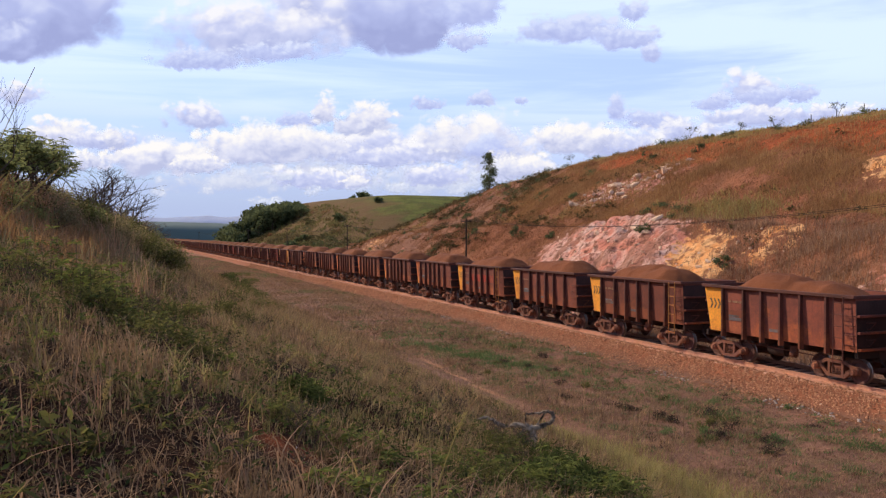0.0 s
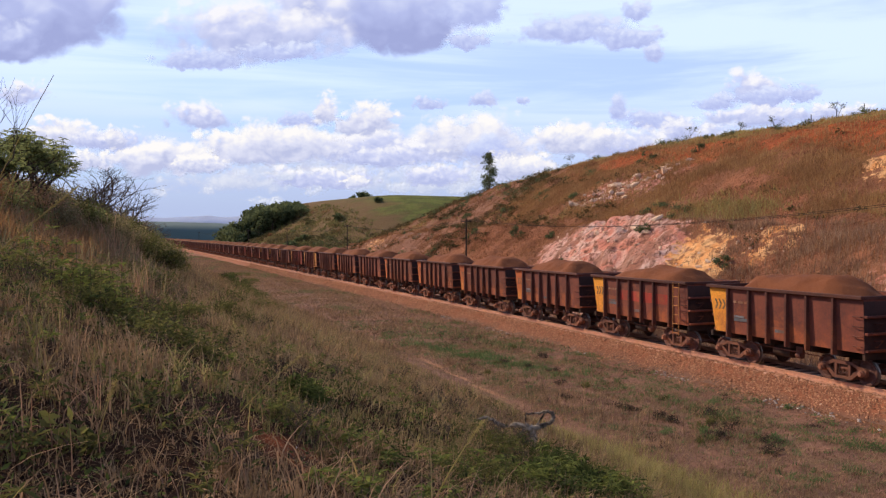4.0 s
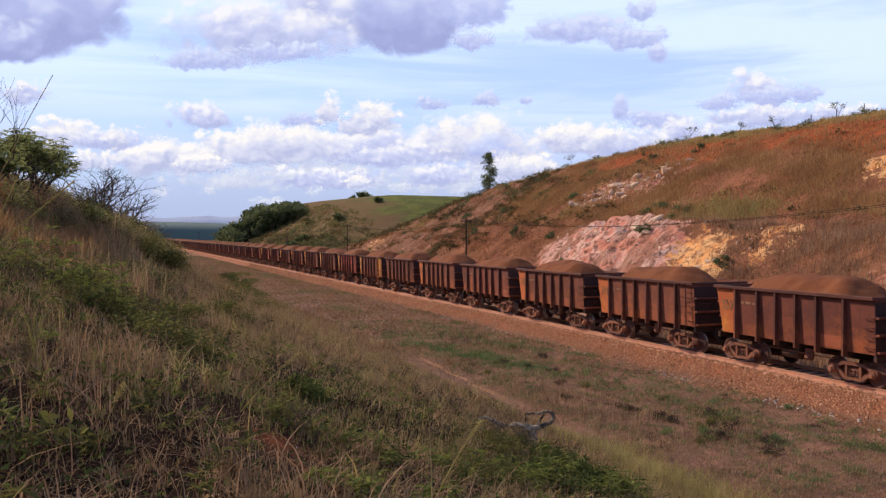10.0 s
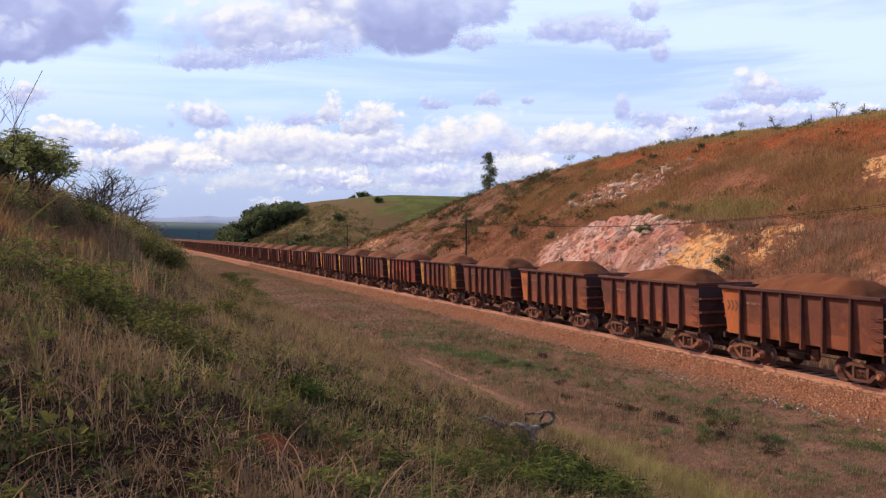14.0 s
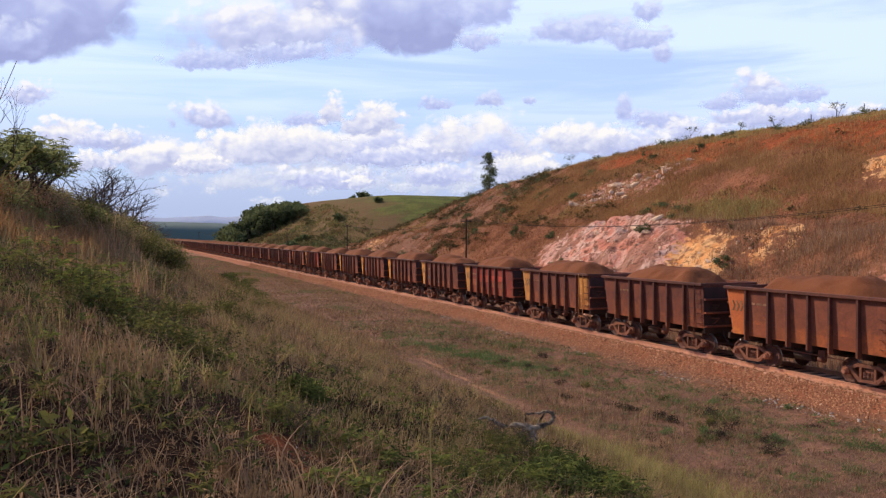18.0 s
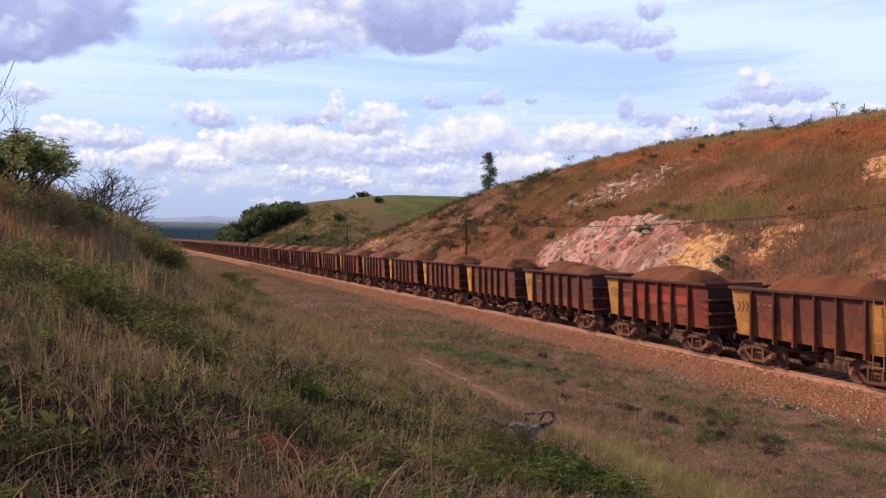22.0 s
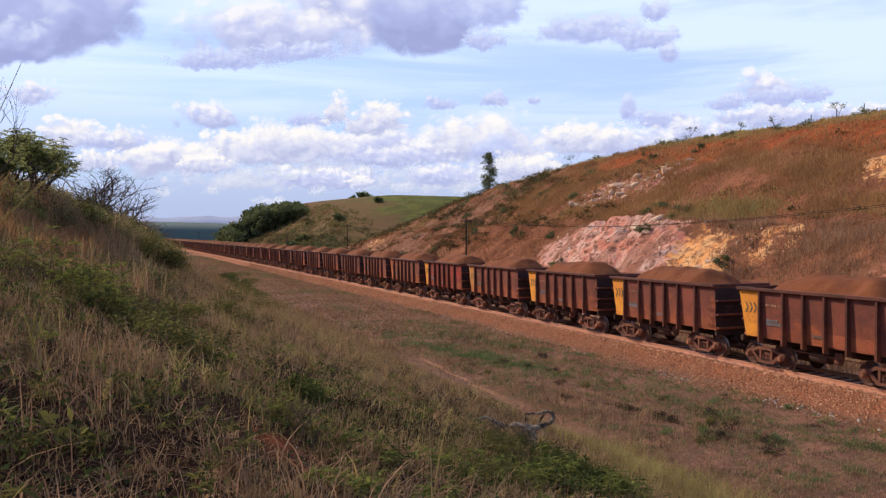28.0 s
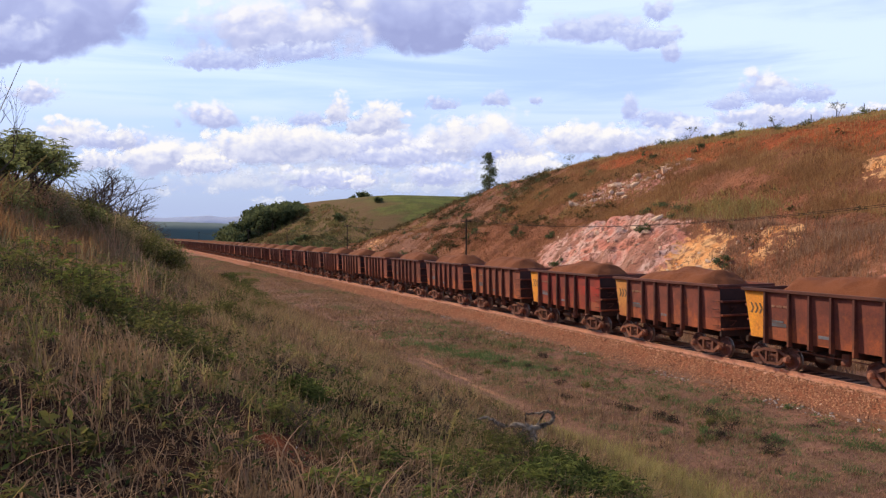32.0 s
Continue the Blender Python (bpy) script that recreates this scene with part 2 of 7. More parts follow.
SLEEPER = rusty("dusty_sleeper", (0.50, 0.265, 0.18), (0.40, 0.20, 0.135), (0.5, 0.24, 0.14), 0.4, 0.3)


def ground_material():
    m, nt, b = material("earth_and_rock", 0.95)
    b.inputs["Specular IOR Level"].default_value = 0.05
    pos = node(nt, "ShaderNodeNewGeometry").outputs["Position"]
    wob = math_(nt, "SUBTRACT", noise_(nt, pos, 0.55, 6.0, 0.65), 0.5)
    wob2 = math_(nt, "SUBTRACT", noise_(nt, pos, 2.2, 6.0, 0.65), 0.5)

    def mask(name, edge=0.12, shake=0.9):
        a = node(nt, "ShaderNodeAttribute", attribute_name=name).outputs["Fac"]
        v = math_(nt, "ADD", a, math_(nt, "MULTIPLY", math_(nt, "ADD", wob, math_(nt, "MULTIPLY", wob2, 0.7)), math_(nt, "MULTIPLY", step_(nt, a, 0.0, 0.12), shake)))
        return step_(nt, v, 0.5 - edge, 0.5 + edge)

    n_big, n_mid, n_fine = noise_(nt, pos, 0.12, 4.0), noise_(nt, pos, 0.9, 6.0, 0.65), noise_(nt, pos, 9.0, 6.0, 0.7)
    col = mixc(nt, step_(nt, n_mid, 0.35, 0.65), (0.190, 0.105, 0.075), (0.295, 0.152, 0.104))
    col = mixc(nt, step_(nt, n_fine, 0.45, 0.7, 0.0, 0.8), col, (0.125, 0.074, 0.05))
    col = mixc(nt, step_(nt, noise_(nt, pos, 0.5, 5.0, 0.6), 0.54, 0.68, 0.0, 0.5), col, (0.13, 0.115, 0.05))
    # Litter taken near black so its colour carries the shade between tufts.
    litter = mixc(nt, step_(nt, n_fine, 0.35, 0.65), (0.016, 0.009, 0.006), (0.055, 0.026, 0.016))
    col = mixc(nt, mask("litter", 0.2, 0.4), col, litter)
    slope = mixc(nt, step_(nt, n_mid, 0.3, 0.7), (0.31, 0.122, 0.063), (0.235, 0.100, 0.058))
    slope = mixc(nt, step_(nt, n_fine, 0.5, 0.75, 0.0, 0.7), slope, (0.13, 0.07, 0.045))
    slope = mixc(nt, step_(nt, n_big, 0.42, 0.62, 0.0, 0.75), slope, (0.195, 0.090, 0.050))
    along = node(nt, "ShaderNodeSeparateXYZ", {0: pos}).outputs[0]
    slope = mixc(nt, step_(nt, along, -88.0, -112.0, 0.0, 0.75), slope, mixc(nt, n_mid, (0.19, 0.105, 0.074), (0.29, 0.145, 0.095)))
    col = mixc(nt, mask("cutting", 0.2, 0.4), col, slope)
    lawn = mixc(nt, step_(nt, n_mid, 0.35, 0.65), (0.112, 0.138, 0.032), (0.155, 0.145, 0.042))
    side = node(nt, "ShaderNodeSeparateXYZ", {0: pos}).outputs[1]
    lawn = mixc(nt, step_(nt, noise_(nt, pos, 0.16, 6.0, 0.65), 0.42, 0.58, 0.0, 0.7), lawn, (0.068, 0.078, 0.026))
    lawn = mixc(nt, step_(nt, math_(nt, "ADD", side, math_(nt, "MULTIPLY", n_big, 40.0)), 86.0, 104.0, 0.9, 0.0), lawn, (0.150, 0.088, 0.046))
    col = mixc(nt, mask("field", 0.3, 0.5), col, lawn)
    red = mixc(nt, step_(nt, n_mid, 0.3, 0.7), (0.36, 0.092, 0.032), (0.25, 0.075, 0.034))
    col = mixc(nt, mask("red", 0.25), col, red)
    dirt = mixc(nt, step_(nt, n_fine, 0.35, 0.7), (0.37, 0.195, 0.115), (0.29, 0.15, 0.09))
    col = mixc(nt, mask("path", 0.15, 0.5), col, dirt)
    grit = mixc(nt, step_(nt, n_fine, 0.4, 0.7), (0.25, 0.115, 0.062), (0.15, 0.074, 0.046))
    col = mixc(nt, mask("ballast", 0.15, 0.5), col, grit)
    pink = mixc(nt, step_(nt, noise_(nt, pos, 0.35, 5.0, 0.6, 0.8), 0.42, 0.58), (0.60, 0.235, 0.165), (0.62, 0.36, 0.29))
    pink = mixc(nt, step_(nt, n_mid, 0.52, 0.72, 0.0, 0.85), pink, (0.25, 0.11, 0.085))
    pink = mixc(nt, step_(nt, noise_(nt, pos, 0.22, 5.0, 0.6, 0.6), 0.52, 0.62, 0.0, 0.5), pink, (0.66, 0.54, 0.49))
    xyz = node(nt, "ShaderNodeSeparateXYZ", {0: pos}).outputs
    bed = node(nt, "ShaderNodeCombineXYZ", {0: math_(nt, "ADD", math_(nt, "MULTIPLY", xyz[2], 1.5), math_(nt, "MULTIPLY", xyz[0], -0.75)), 1: math_(nt, "ADD", math_(nt, "MULTIPLY", xyz[0], 0.30), math_(nt, "MULTIPLY", xyz[2], 0.25))}).outputs[0]
    seam = noise_(nt, bed, 0.9, 7.0, 0.62, 0.5)
    split = step_(nt, seam, 0.40, 0.30, 0.0, 1.0)
    pale = step_(nt, seam, 0.54, 0.66)
    pink = mixc(nt, math_(nt, "MULTIPLY", pale, 0.55), pink, (0.70, 0.52, 0.44))
    pink = mixc(nt, math_(nt, "MULTIPLY", split, 0.8), pink, (0.24, 0.095, 0.07))
    gully = noise_(nt, stretch(nt, pos, 1.0, 0.25, 0.25), 0.55, 5.0, 0.6, 0.7)
    pink = mixc(nt, step_(nt, gully, 0.50, 0.62, 0.0, 0.8), pink, (0.30, 0.14, 0.095))
    pink = mixc(nt, step_(nt, noise_(nt, pos, 1.6, 7.0, 0.72), 0.50, 0.60, 0.0, 0.95), pink, (0.19, 0.09, 0.062))
    col = mixc(nt, mask("rock", 0.16, 1.9), col, pink)
    ochre = mixc(nt, step_(nt, n_mid, 0.35, 0.6), (0.70, 0.30, 0.105), (0.76, 0.43, 0.20))
    ochre = mixc(nt, math_(nt, "MULTIPLY", split, 0.7), ochre, (0.24, 0.10, 0.05))
    ochre = mixc(nt, step_(nt, noise_(nt, pos, 1.7, 6.0, 0.7), 0.49, 0.60, 0.0, 0.92), ochre, (0.25, 0.11, 0.06))
    col = mixc(nt, mask("ochre", 0.14, 2.0), col, ochre)
    paint(nt, b, col)
    hgt = math_(nt, "ADD", n_mid, math_(nt, "ADD", math_(nt, "MULTIPLY", n_fine, 0.35), math_(nt, "MULTIPLY", seam, 1.2)))
    relief(nt, b, hgt, 1.0, 0.3)
    return m


EARTH = ground_material()


# ---- building helpers ----


def raw(name, verts, faces, mat=None, parent=None, smooth=False):
    me = bpy.data.meshes.new(name)
    if isinstance(faces, np.ndarray):
        nf, k = faces.shape
        me.vertices.add(len(verts))
        me.vertices.foreach_set("co", np.asarray(verts, np.float32).ravel())
        me.loops.add(nf * k)
        me.loops.foreach_set("vertex_index", faces.astype(np.int32).ravel())
        me.polygons.add(nf)
        me.polygons.foreach_set("loop_start", np.arange(0, nf * k, k, dtype=np.int32))
        me.polygons.foreach_set("loop_total", np.full(nf, k, np.int32))
        me.update(calc_edges=True)
    else:
        me.from_pydata([tuple(v) for v in verts], [], faces)
    if smooth:
        me.polygons.foreach_set("use_smooth", np.ones(len(me.polygons), bool))
    if mat:
        me.materials.append(mat)
    ob = new(name, me)
    if parent:
        ob.parent = parent
    return ob


def part(name, bm, mat, parent=None, label="", smooth=False):
    me = bpy.data.meshes.new(name)
    bmesh.ops.recalc_face_normals(bm, faces=bm.faces)
    bm.to_mesh(me)
    bm.free()
    if smooth:
        me.polygons.foreach_set("use_smooth", np.ones(len(me.polygons), bool))
    me.materials.append(mat)
    ob = new(name, me)
    if parent:
        ob.parent = parent
    return tagged(ob, label)


def box(bm, x0, x1, y0, y1, z0, z1, bevel=0.0):
    m = Matrix.Translation(((x0 + x1) / 2, (y0 + y1) / 2, (z0 + z1) / 2)) @ Matrix.Diagonal((x1 - x0, y1 - y0, z1 - z0, 1))
    vs = bmesh.ops.create_cube(bm, size=1.0, matrix=m)["verts"]
    if bevel:
        es = list({e for v in vs for e in v.link_edges})
        bmesh.ops.bevel(bm, geom=es, offset=bevel, segments=1, affect="EDGES")
    return bm


def tube(bm, p0, p1, r0, r1=None, seg=10):
    p0, p1 = Vector(p0), Vector(p1)
    d = p1 - p0
    m = Matrix.Translation((p0 + p1) / 2) @ d.to_track_quat("Z", "Y").to_matrix().to_4x4()
    bmesh.ops.create_cone(bm, cap_ends=True, segments=seg, radius1=r0, radius2=r0 if r1 is None else r1, depth=d.length, matrix=m)
    return bm


def prism(bm, outline, y0, y1):
    """An outline in x and z, given thickness along y."""
    a = [bm.verts.new((x, y0, z)) for x, z in outline]
    b = [bm.verts.new((x, y1, z)) for x, z in outline]
    bm.faces.new(a)
    bm.faces.new(b[::-1])
    for i in range(len(a)):
        j = (i + 1) % len(a)
        bm.faces.new((a[i], b[i], b[j], a[j]))
    return bm


def thing(name, label, category, group=""):
    return tagged(new(name), label, category, group)


def sm(v, lo, hi):
    t = np.clip((v - lo) / (hi - lo), 0, 1)
    return t * t * (3 - 2 * t)


def lattice(a, b, seed):
    """Smooth value noise on a plane, -1 to 1."""
    r = np.random.RandomState(seed).rand(256, 256) * 2 - 1
    i, j = np.floor(a).astype(int), np.floor(b).astype(int)
    fa, fb = a - i, b - j
    fa, fb = fa * fa * (3 - 2 * fa), fb * fb * (3 - 2 * fb)
    g = lambda p, q: r[p % 256, q % 256]
    return (g(i, j) * (1 - fa) + g(i + 1, j) * fa) * (1 - fb) + (g(i, j + 1) * (1 - fa) + g(i + 1, j + 1) * fa) * fb


def rough_(a, b, size, octaves, seed):
    out, amp = 0.0, 1.0
    for o in range(octaves):
        out = out + amp * lattice(a / size + 17.3 * o, b / size - 9.1 * o, seed + o)
        amp, size = amp * 0.5, size * 0.48
    return out


# ---- the ground ----
# heights are given by the way along the track (s = -x) and the distance across it (y)
CREST_S = (-400, 0, 50, 79, 110, 141, 158, 176, 205)
CREST_Z = (12, 15.0, 15.6, 16.1, 15.2, 12.8, 9.7, 5.5, 1.5)


def masks(s, y):
    """Where the cutting shows rock, red soil and ochre; on the lower face h runs 0 to 1 from toe to bench."""
    h = np.clip((y - 33.5) / 8.5, 0, 1)
    g = np.clip((y - 44.5) / 14, 0, 1.2)
    low = (y > 33) & (y < 43.2)
    up = y >= 43.2
    blob = lambda ds, dv, cs, cv, a, b: np.exp(-(((ds - cs) / a) ** 2 + ((dv - cv) / b) ** 2) ** 2)
    rock = low * np.exp(-(((s - 58.2 - 5.0 * h) / 12.6) ** 2 + ((h - 0.52) / 0.60) ** 2) ** 3)
    rock = np.maximum(rock, low * 0.46 * blob(s, h, 32.5, 0.45, 2.5, 0.3))
    rock = np.maximum(rock, up * 0.52 * blob(s + 14 * (g - 0.4), g, 75.5, 0.38, 7.0, 0.26))
    rock = np.maximum(rock, low * 0.12 * sm(s, 92, 115))
    ochre = low * np.maximum(0.92 * blob(s - 4.5 * h, h, 46.9, 0.50, 3.2, 0.48), 0.52 * blob(s - 1.5 * h, h, 43.0, 0.86, 2.6, 0.26))
    ochre = np.maximum(ochre, low * 0.46 * blob(s, h, 137, 0.72, 8, 0.3))
    ochre = np.maximum(ochre, up * 0.52 * blob(s, g, 43.5, 0.43, 2.6, 0.12))
    bankred = 0.58 * (y < 12) * blob(s, y, 8.3, 1.55, 1.0, 0.5)
    red = bankred + up * sm(g + 0.14 * rough_(s, y, 9, 2, 77), 0.46, 0.82) * sm(s, 115, 72) + 0.08 * (up + low) * sm(s, 80, 120) * sm(s, 175, 150)
    return rock, ochre, np.clip(red, 0, 1) * (y < 64)


def path_line(s):
    """Where the footpath runs along the foot of the near bank."""
    return 13.25 + 0.065 * np.clip(s - 25, -6, 20) + 0.15 * lattice(s / 5, s * 0, 8)


def height(s, y):
    s, y = np.asarray(s, float), np.asarray(y, float)
    # the near bank, on which the viewer stands
    steep = 0.337 + 0.085 * sm(s, 3, 32) + 0.07 * sm(s, 40, 85)
    up = np.maximum(13.5 - y, 0)
    up = np.where(up < 24, up, 24 + 10 * np.tanh((up - 24) / 10) * 0.6)
    bank = -0.8 + steep * (np.sqrt(up * up + 1.2) - np.sqrt(1.2)) * 1.06
    bank = bank + (0.16 * rough_(s, y, 5, 4, 3)) * sm(y, 15, 9) + 0.05 * rough_(s, y, 1.3, 3, 31)
    bank = bank - 0.12 * np.exp(-((y - path_line(s)) / 0.45) ** 2)
    # the formation of the track
    bed = -0.8 - 0.3 * sm(y, 23.1, 23.6) * sm(y, 29.4, 28.6)
    # the cutting beyond it
    k = np.interp(s, CREST_S, CREST_Z) / 15.7
    wob = 0.9 * rough_(s, s * 0, 14, 3, 5)
    yy = y + wob * sm(y, 33, 38) * sm(y, 75, 55)
    cut = np.interp(yy, (28.5, 33, 34, 42, 44.6, 51, 58.4, 63, 85, 120, 200), (0, 0, 0.5, 7.3, 7.7, 11.9, 15.7, 17.0, 18.0, 15, 9))
    rock, ochre, red = masks(s, y)
    hard = np.maximum(rock, ochre)
    cut = cut + sm(y, 33.5, 36) * (0.28 * rough_(s, y * 1.3, 4.5, 4, 12) + hard * (0.75 * np.abs(rough_(s * 0.8 + y, y * 1.5, 3.0, 4, 21)) + 0.30 * rough_(s * 1.4 - y, y * 0.7, 1.6, 3, 24)))
    cut = cut - sm(y, 41.6, 42.4) * sm(y, 44.0, 43.0) * 0.35
    far_side = -0.8 + k * cut
    # rising fields beyond the end of the cutting
    hill = 17.0 * np.exp(-((s - 345) / 105) ** 2) * sm(y, 24, 72) + 9 * np.exp(-((s - 250) / 60) ** 2) * sm(y, 34, 90)
    hill = hill + 24 * np.exp(-((s - 560) / 150) ** 2) * sm(y, 60, 240)
    z = np.where(y < 19, bank, np.where(y < 28.5, bed + 0.03 * rough_(s, y, 1.2, 2, 44), far_side))
    z = z + np.where(y > 28.5, hill * sm(s, 165, 240), 0) 
    return z


def axis(marks):
    """Coordinates whose spacing changes from mark to mark: (value, spacing from there on)."""
    out, v = [], marks[0][0]
    for (a, d), (b, _) in zip(marks, marks[1:]):
        n = max(1, round((b - a) / d))
        out += list(a + (b - a) * np.arange(n) / n)
    return np.array(out + [marks[-1][0]])


def build_ground():
    xs = axis([(-4800, 160), (-1000, 25), (-520, 6), (-230, 2.0), (-175, 0.7), (-90, 0.44), (6, 1.5), (60, 20), (400, 160), (1500, 0)])
    ys = axis([(-3000, 200), (-300, 20), (-60, 4), (-14, 0.5), (11, 0.25), (15, 0.4), (21, 0.3), (33, 0.22), (47, 0.33), (62, 1.0), (90, 5), (260, 30), (700, 250), (3600, 0)])
    X, Y = np.meshgrid(xs, ys, indexing="ij")
    Z = height(-X, Y)
    far = sm(np.hypot(X, Y - 25), 600, 1100)
    Z = Z * (1 - far) - 3.0 * far
    n, m = X.shape
    idx = np.arange(n * m).reshape(n, m)
    faces = np.stack((idx[:-1, :-1], idx[1:, :-1], idx[1:, 1:], idx[:-1, 1:]), -1).reshape(-1, 4)
    ob = raw("ground", np.stack((X, Y, Z), -1).reshape(-1, 3), faces, EARTH, smooth=True)
    s, y = -X.ravel(), Y.ravel()
    rock, ochre, red = masks(s, y)
    path = 1.05 * np.exp(-((y - path_line(s)) / 0.14) ** 2) * sm(s, 26.5, 29) * sm(s, 42, 39.5)
    back = 0.6 * sm(s, 30, 70)
    ballast = sm(y + 0.5 * lattice(s / 1.7, s * 0, 27) + 0.5 * lattice(s / 0.7, y / 0.6, 28), 22.0 + back, 23.7 + back) * sm(y, 30.2, 29.2)
    field = sm(y, 33, 45) * sm(s, 175, 215) 
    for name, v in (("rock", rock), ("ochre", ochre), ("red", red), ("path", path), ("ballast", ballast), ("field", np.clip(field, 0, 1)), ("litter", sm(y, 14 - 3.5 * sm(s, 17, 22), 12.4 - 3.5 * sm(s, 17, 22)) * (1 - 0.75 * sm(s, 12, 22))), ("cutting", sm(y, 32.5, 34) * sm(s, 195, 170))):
        ob.data.attributes.new(name, "FLOAT", "POINT").data.foreach_set("value", np.asarray(v, np.float32))
    return tagged(ob, "rough brown earth with a cutting of pink and ochre rock", "ground", kind="structure")


ground = build_ground()


def spot(s, y, dz=0.0):
    return Vector((-s, y, float(height(np.array([s]), np.array([y]))[0]) + dz))


# ---- the track ----


def build_rail(y, name):
    prof = [(-0.07, -0.17), (0.07, -0.17), (0.07, -0.158), (0.012, -0.145), (0.01, -0.045), (0.036, -0.032), (0.036, -0.006),
            (0.028, 0.0), (-0.028, 0.0), (-0.036, -0.006), (-0.036, -0.032), (-0.01, -0.045), (-0.012, -0.145), (-0.07, -0.158)]
    bm = bmesh.new()
    rings = [[bm.verts.new((x, y + a, b)) for a, b in prof] for x in (-900.0, -300.0, -60.0, 60.0, 200.0)]
    for r0, r1 in zip(rings, rings[1:]):
        for i in range(len(prof)):
            j = (i + 1) % len(prof)
            bm.faces.new((r0[i], r1[i], r1[j], r0[j]))
    return tagged(part(name, bm, RAIL_DUST), "steel rail coated with pale red ore dust", "rail", kind="structure")


def sleeper_mesh():
    bm = box(bmesh.new(), -0.14, 0.14, -1.40, 1.40, -0.40, -0.172, 0.02)
    for sy in (-1, 1):
        for o in (-0.11, 0.11):
            box(bm, -0.06, 0.06, sy * 0.8 + o - 0.035, sy * 0.8 + o + 0.035, -0.174, -0.13, 0.01)
    me = bpy.data.meshes.new("sleeper")
    bm.to_mesh(me)
    bm.free()
    me.materials.append(SLEEPER)
    return me


def build_track():
    build_rail(TRACK_Y - GAUGE / 2 - 0.036, "rail_near")
    build_rail(TRACK_Y + GAUGE / 2 + 0.036, "rail_far")
    bed = raw("ballast", *ballast_bed(), BALLAST_BED, smooth=True)
    tagged(bed, "rust-coloured crushed stone ballast under the track", "ballast", kind="structure")
    me = sleeper_mesh()
    rnd = random.Random(5)
    far = bmesh.new()
    for i in range(1150):
        x = 10 - 0.6 * i
        if i < 250:
            ob = new("sleeper", me)
            ob.parent = bed
            ob.matrix_basis = pose(x, TRACK_Y + rnd.uniform(-0.02, 0.02), rnd.uniform(-0.006, 0.006), 0, 0, rnd.uniform(-0.6, 0.6))
        else:
            box(far, x - 0.125, x + 0.125, TRACK_Y - 1.35, TRACK_Y + 1.35, -0.40, -0.172)
    tagged(part("sleepers_row", far, SLEEPER, bed), kind="stuff")


def bed_height(s, y):
    """The shoulder falls to the flat strip in an uneven line, and is shallower further along."""
    edge = (0.34 * lattice(-s / 2.6, s * 0, 9) + 0.22 * lattice(-s / 0.8, y / 0.8, 10)) * sm(s, 75, 45) * sm(y, 24.0, 22.6)
    z = -0.85 + 0.67 * np.clip((y + edge - 22.3 - 0.5 * sm(s, 30, 70)) / (1.95 - 0.5 * sm(s, 30, 70)), 0, 1) ** 1.7 * sm(y, 30.0, 27.0)
    return z + 0.03 * rough_(s, y, 0.5, 2, 6) * (1 - 0.7 * sm(y, 23.9, 24.3)) * sm(s, 80, 50)


def ballast_bed():
    xs = axis([(-900, 8), (-160, 0.5), (-90, 0.22), (15, 5), (200, 0)])
    ys = axis([(21.2, 0.16), (24.4, 0.2), (27.0, 0.3), (30.0, 0)])
    X, Y = np.meshgrid(xs, ys, indexing="ij")
    Z = bed_height(-X, Y)
    n, m = X.shape
    idx = np.arange(n * m).reshape(n, m)
    faces = np.stack((idx[:-1, :-1], idx[1:, :-1], idx[1:, 1:], idx[:-1, 1:]), -1).reshape(-1, 4)
    return np.stack((X, Y, Z), -1).reshape(-1, 3), faces


build_track()

# ---- the ore train ----
RIB_X = (0.06, 1.26, 2.53, 3.56, 4.60, 5.63, 6.89, 8.10)
BODY_L, HALF, RIM_Z, FLOOR_Z = 8.15, 1.56, 3.24, 1.22
BOGIE_X, AXLE, WHEEL_R = (1.16, 6.93), 0.90, 0.455


def inset(z):
    """How far the leaning side plate lies inside the outer line at a height."""
    return 0.13 + 0.075 * (RIM_Z - z) / (RIM_Z - FLOOR_Z)


def rear(z):
    """How far the leaning rear end lies inside at a height."""
    return 0.36 * (RIM_Z - z) / (RIM_Z - FLOOR_Z)


def shell_mesh():
    """Two leaning side plates, two ends and a floor, open at the top."""
    bm = bmesh.new()

    def ring(z, t):
        y = HALF - inset(z) - t
        return [bm.verts.new(p) for p in ((t + rear(z), -y, z), (BODY_L - t, -y, z), (BODY_L - t, y, z), (t + rear(z), y, z))]
    rings = [ring(FLOOR_Z, 0.0), ring(RIM_Z - 0.02, 0.0), ring(RIM_Z - 0.02, 0.02), ring(FLOOR_Z + 0.15, 0.02)]
    for a, b in zip(rings, rings[1:]):
        for i in range(4):
            bm.faces.new((a[i], a[(i + 1) % 4], b[(i + 1) % 4], b[i]))
    bm.faces.new(rings[0][::-1])
    bm.faces.new(rings[3])
    return bm


def rib_mesh(side):
    """A tapered post: narrow at the rim, standing further out from the leaning plate at its foot."""
    bm = bmesh.new()
    foot = 1.04
    yo = -HALF + 0.012
    pts = []
    for z in (foot, RIM_Z - 0.13):
        yi = -(HALF - inset(max(z, FLOOR_Z))) + 0.01
        for x, y in ((-0.045, yo), (0.045, yo), (0.055, yi), (-0.055, yi)):
            pts.append(bm.verts.new((x, y * side, z)))
    for i in range(4):
        bm.faces.new((pts[i], pts[(i + 1) % 4], pts[4 + (i + 1) % 4], pts[4 + i]))
    bm.faces.new(pts[:4])
    bm.faces.new(pts[4:])
    return bm


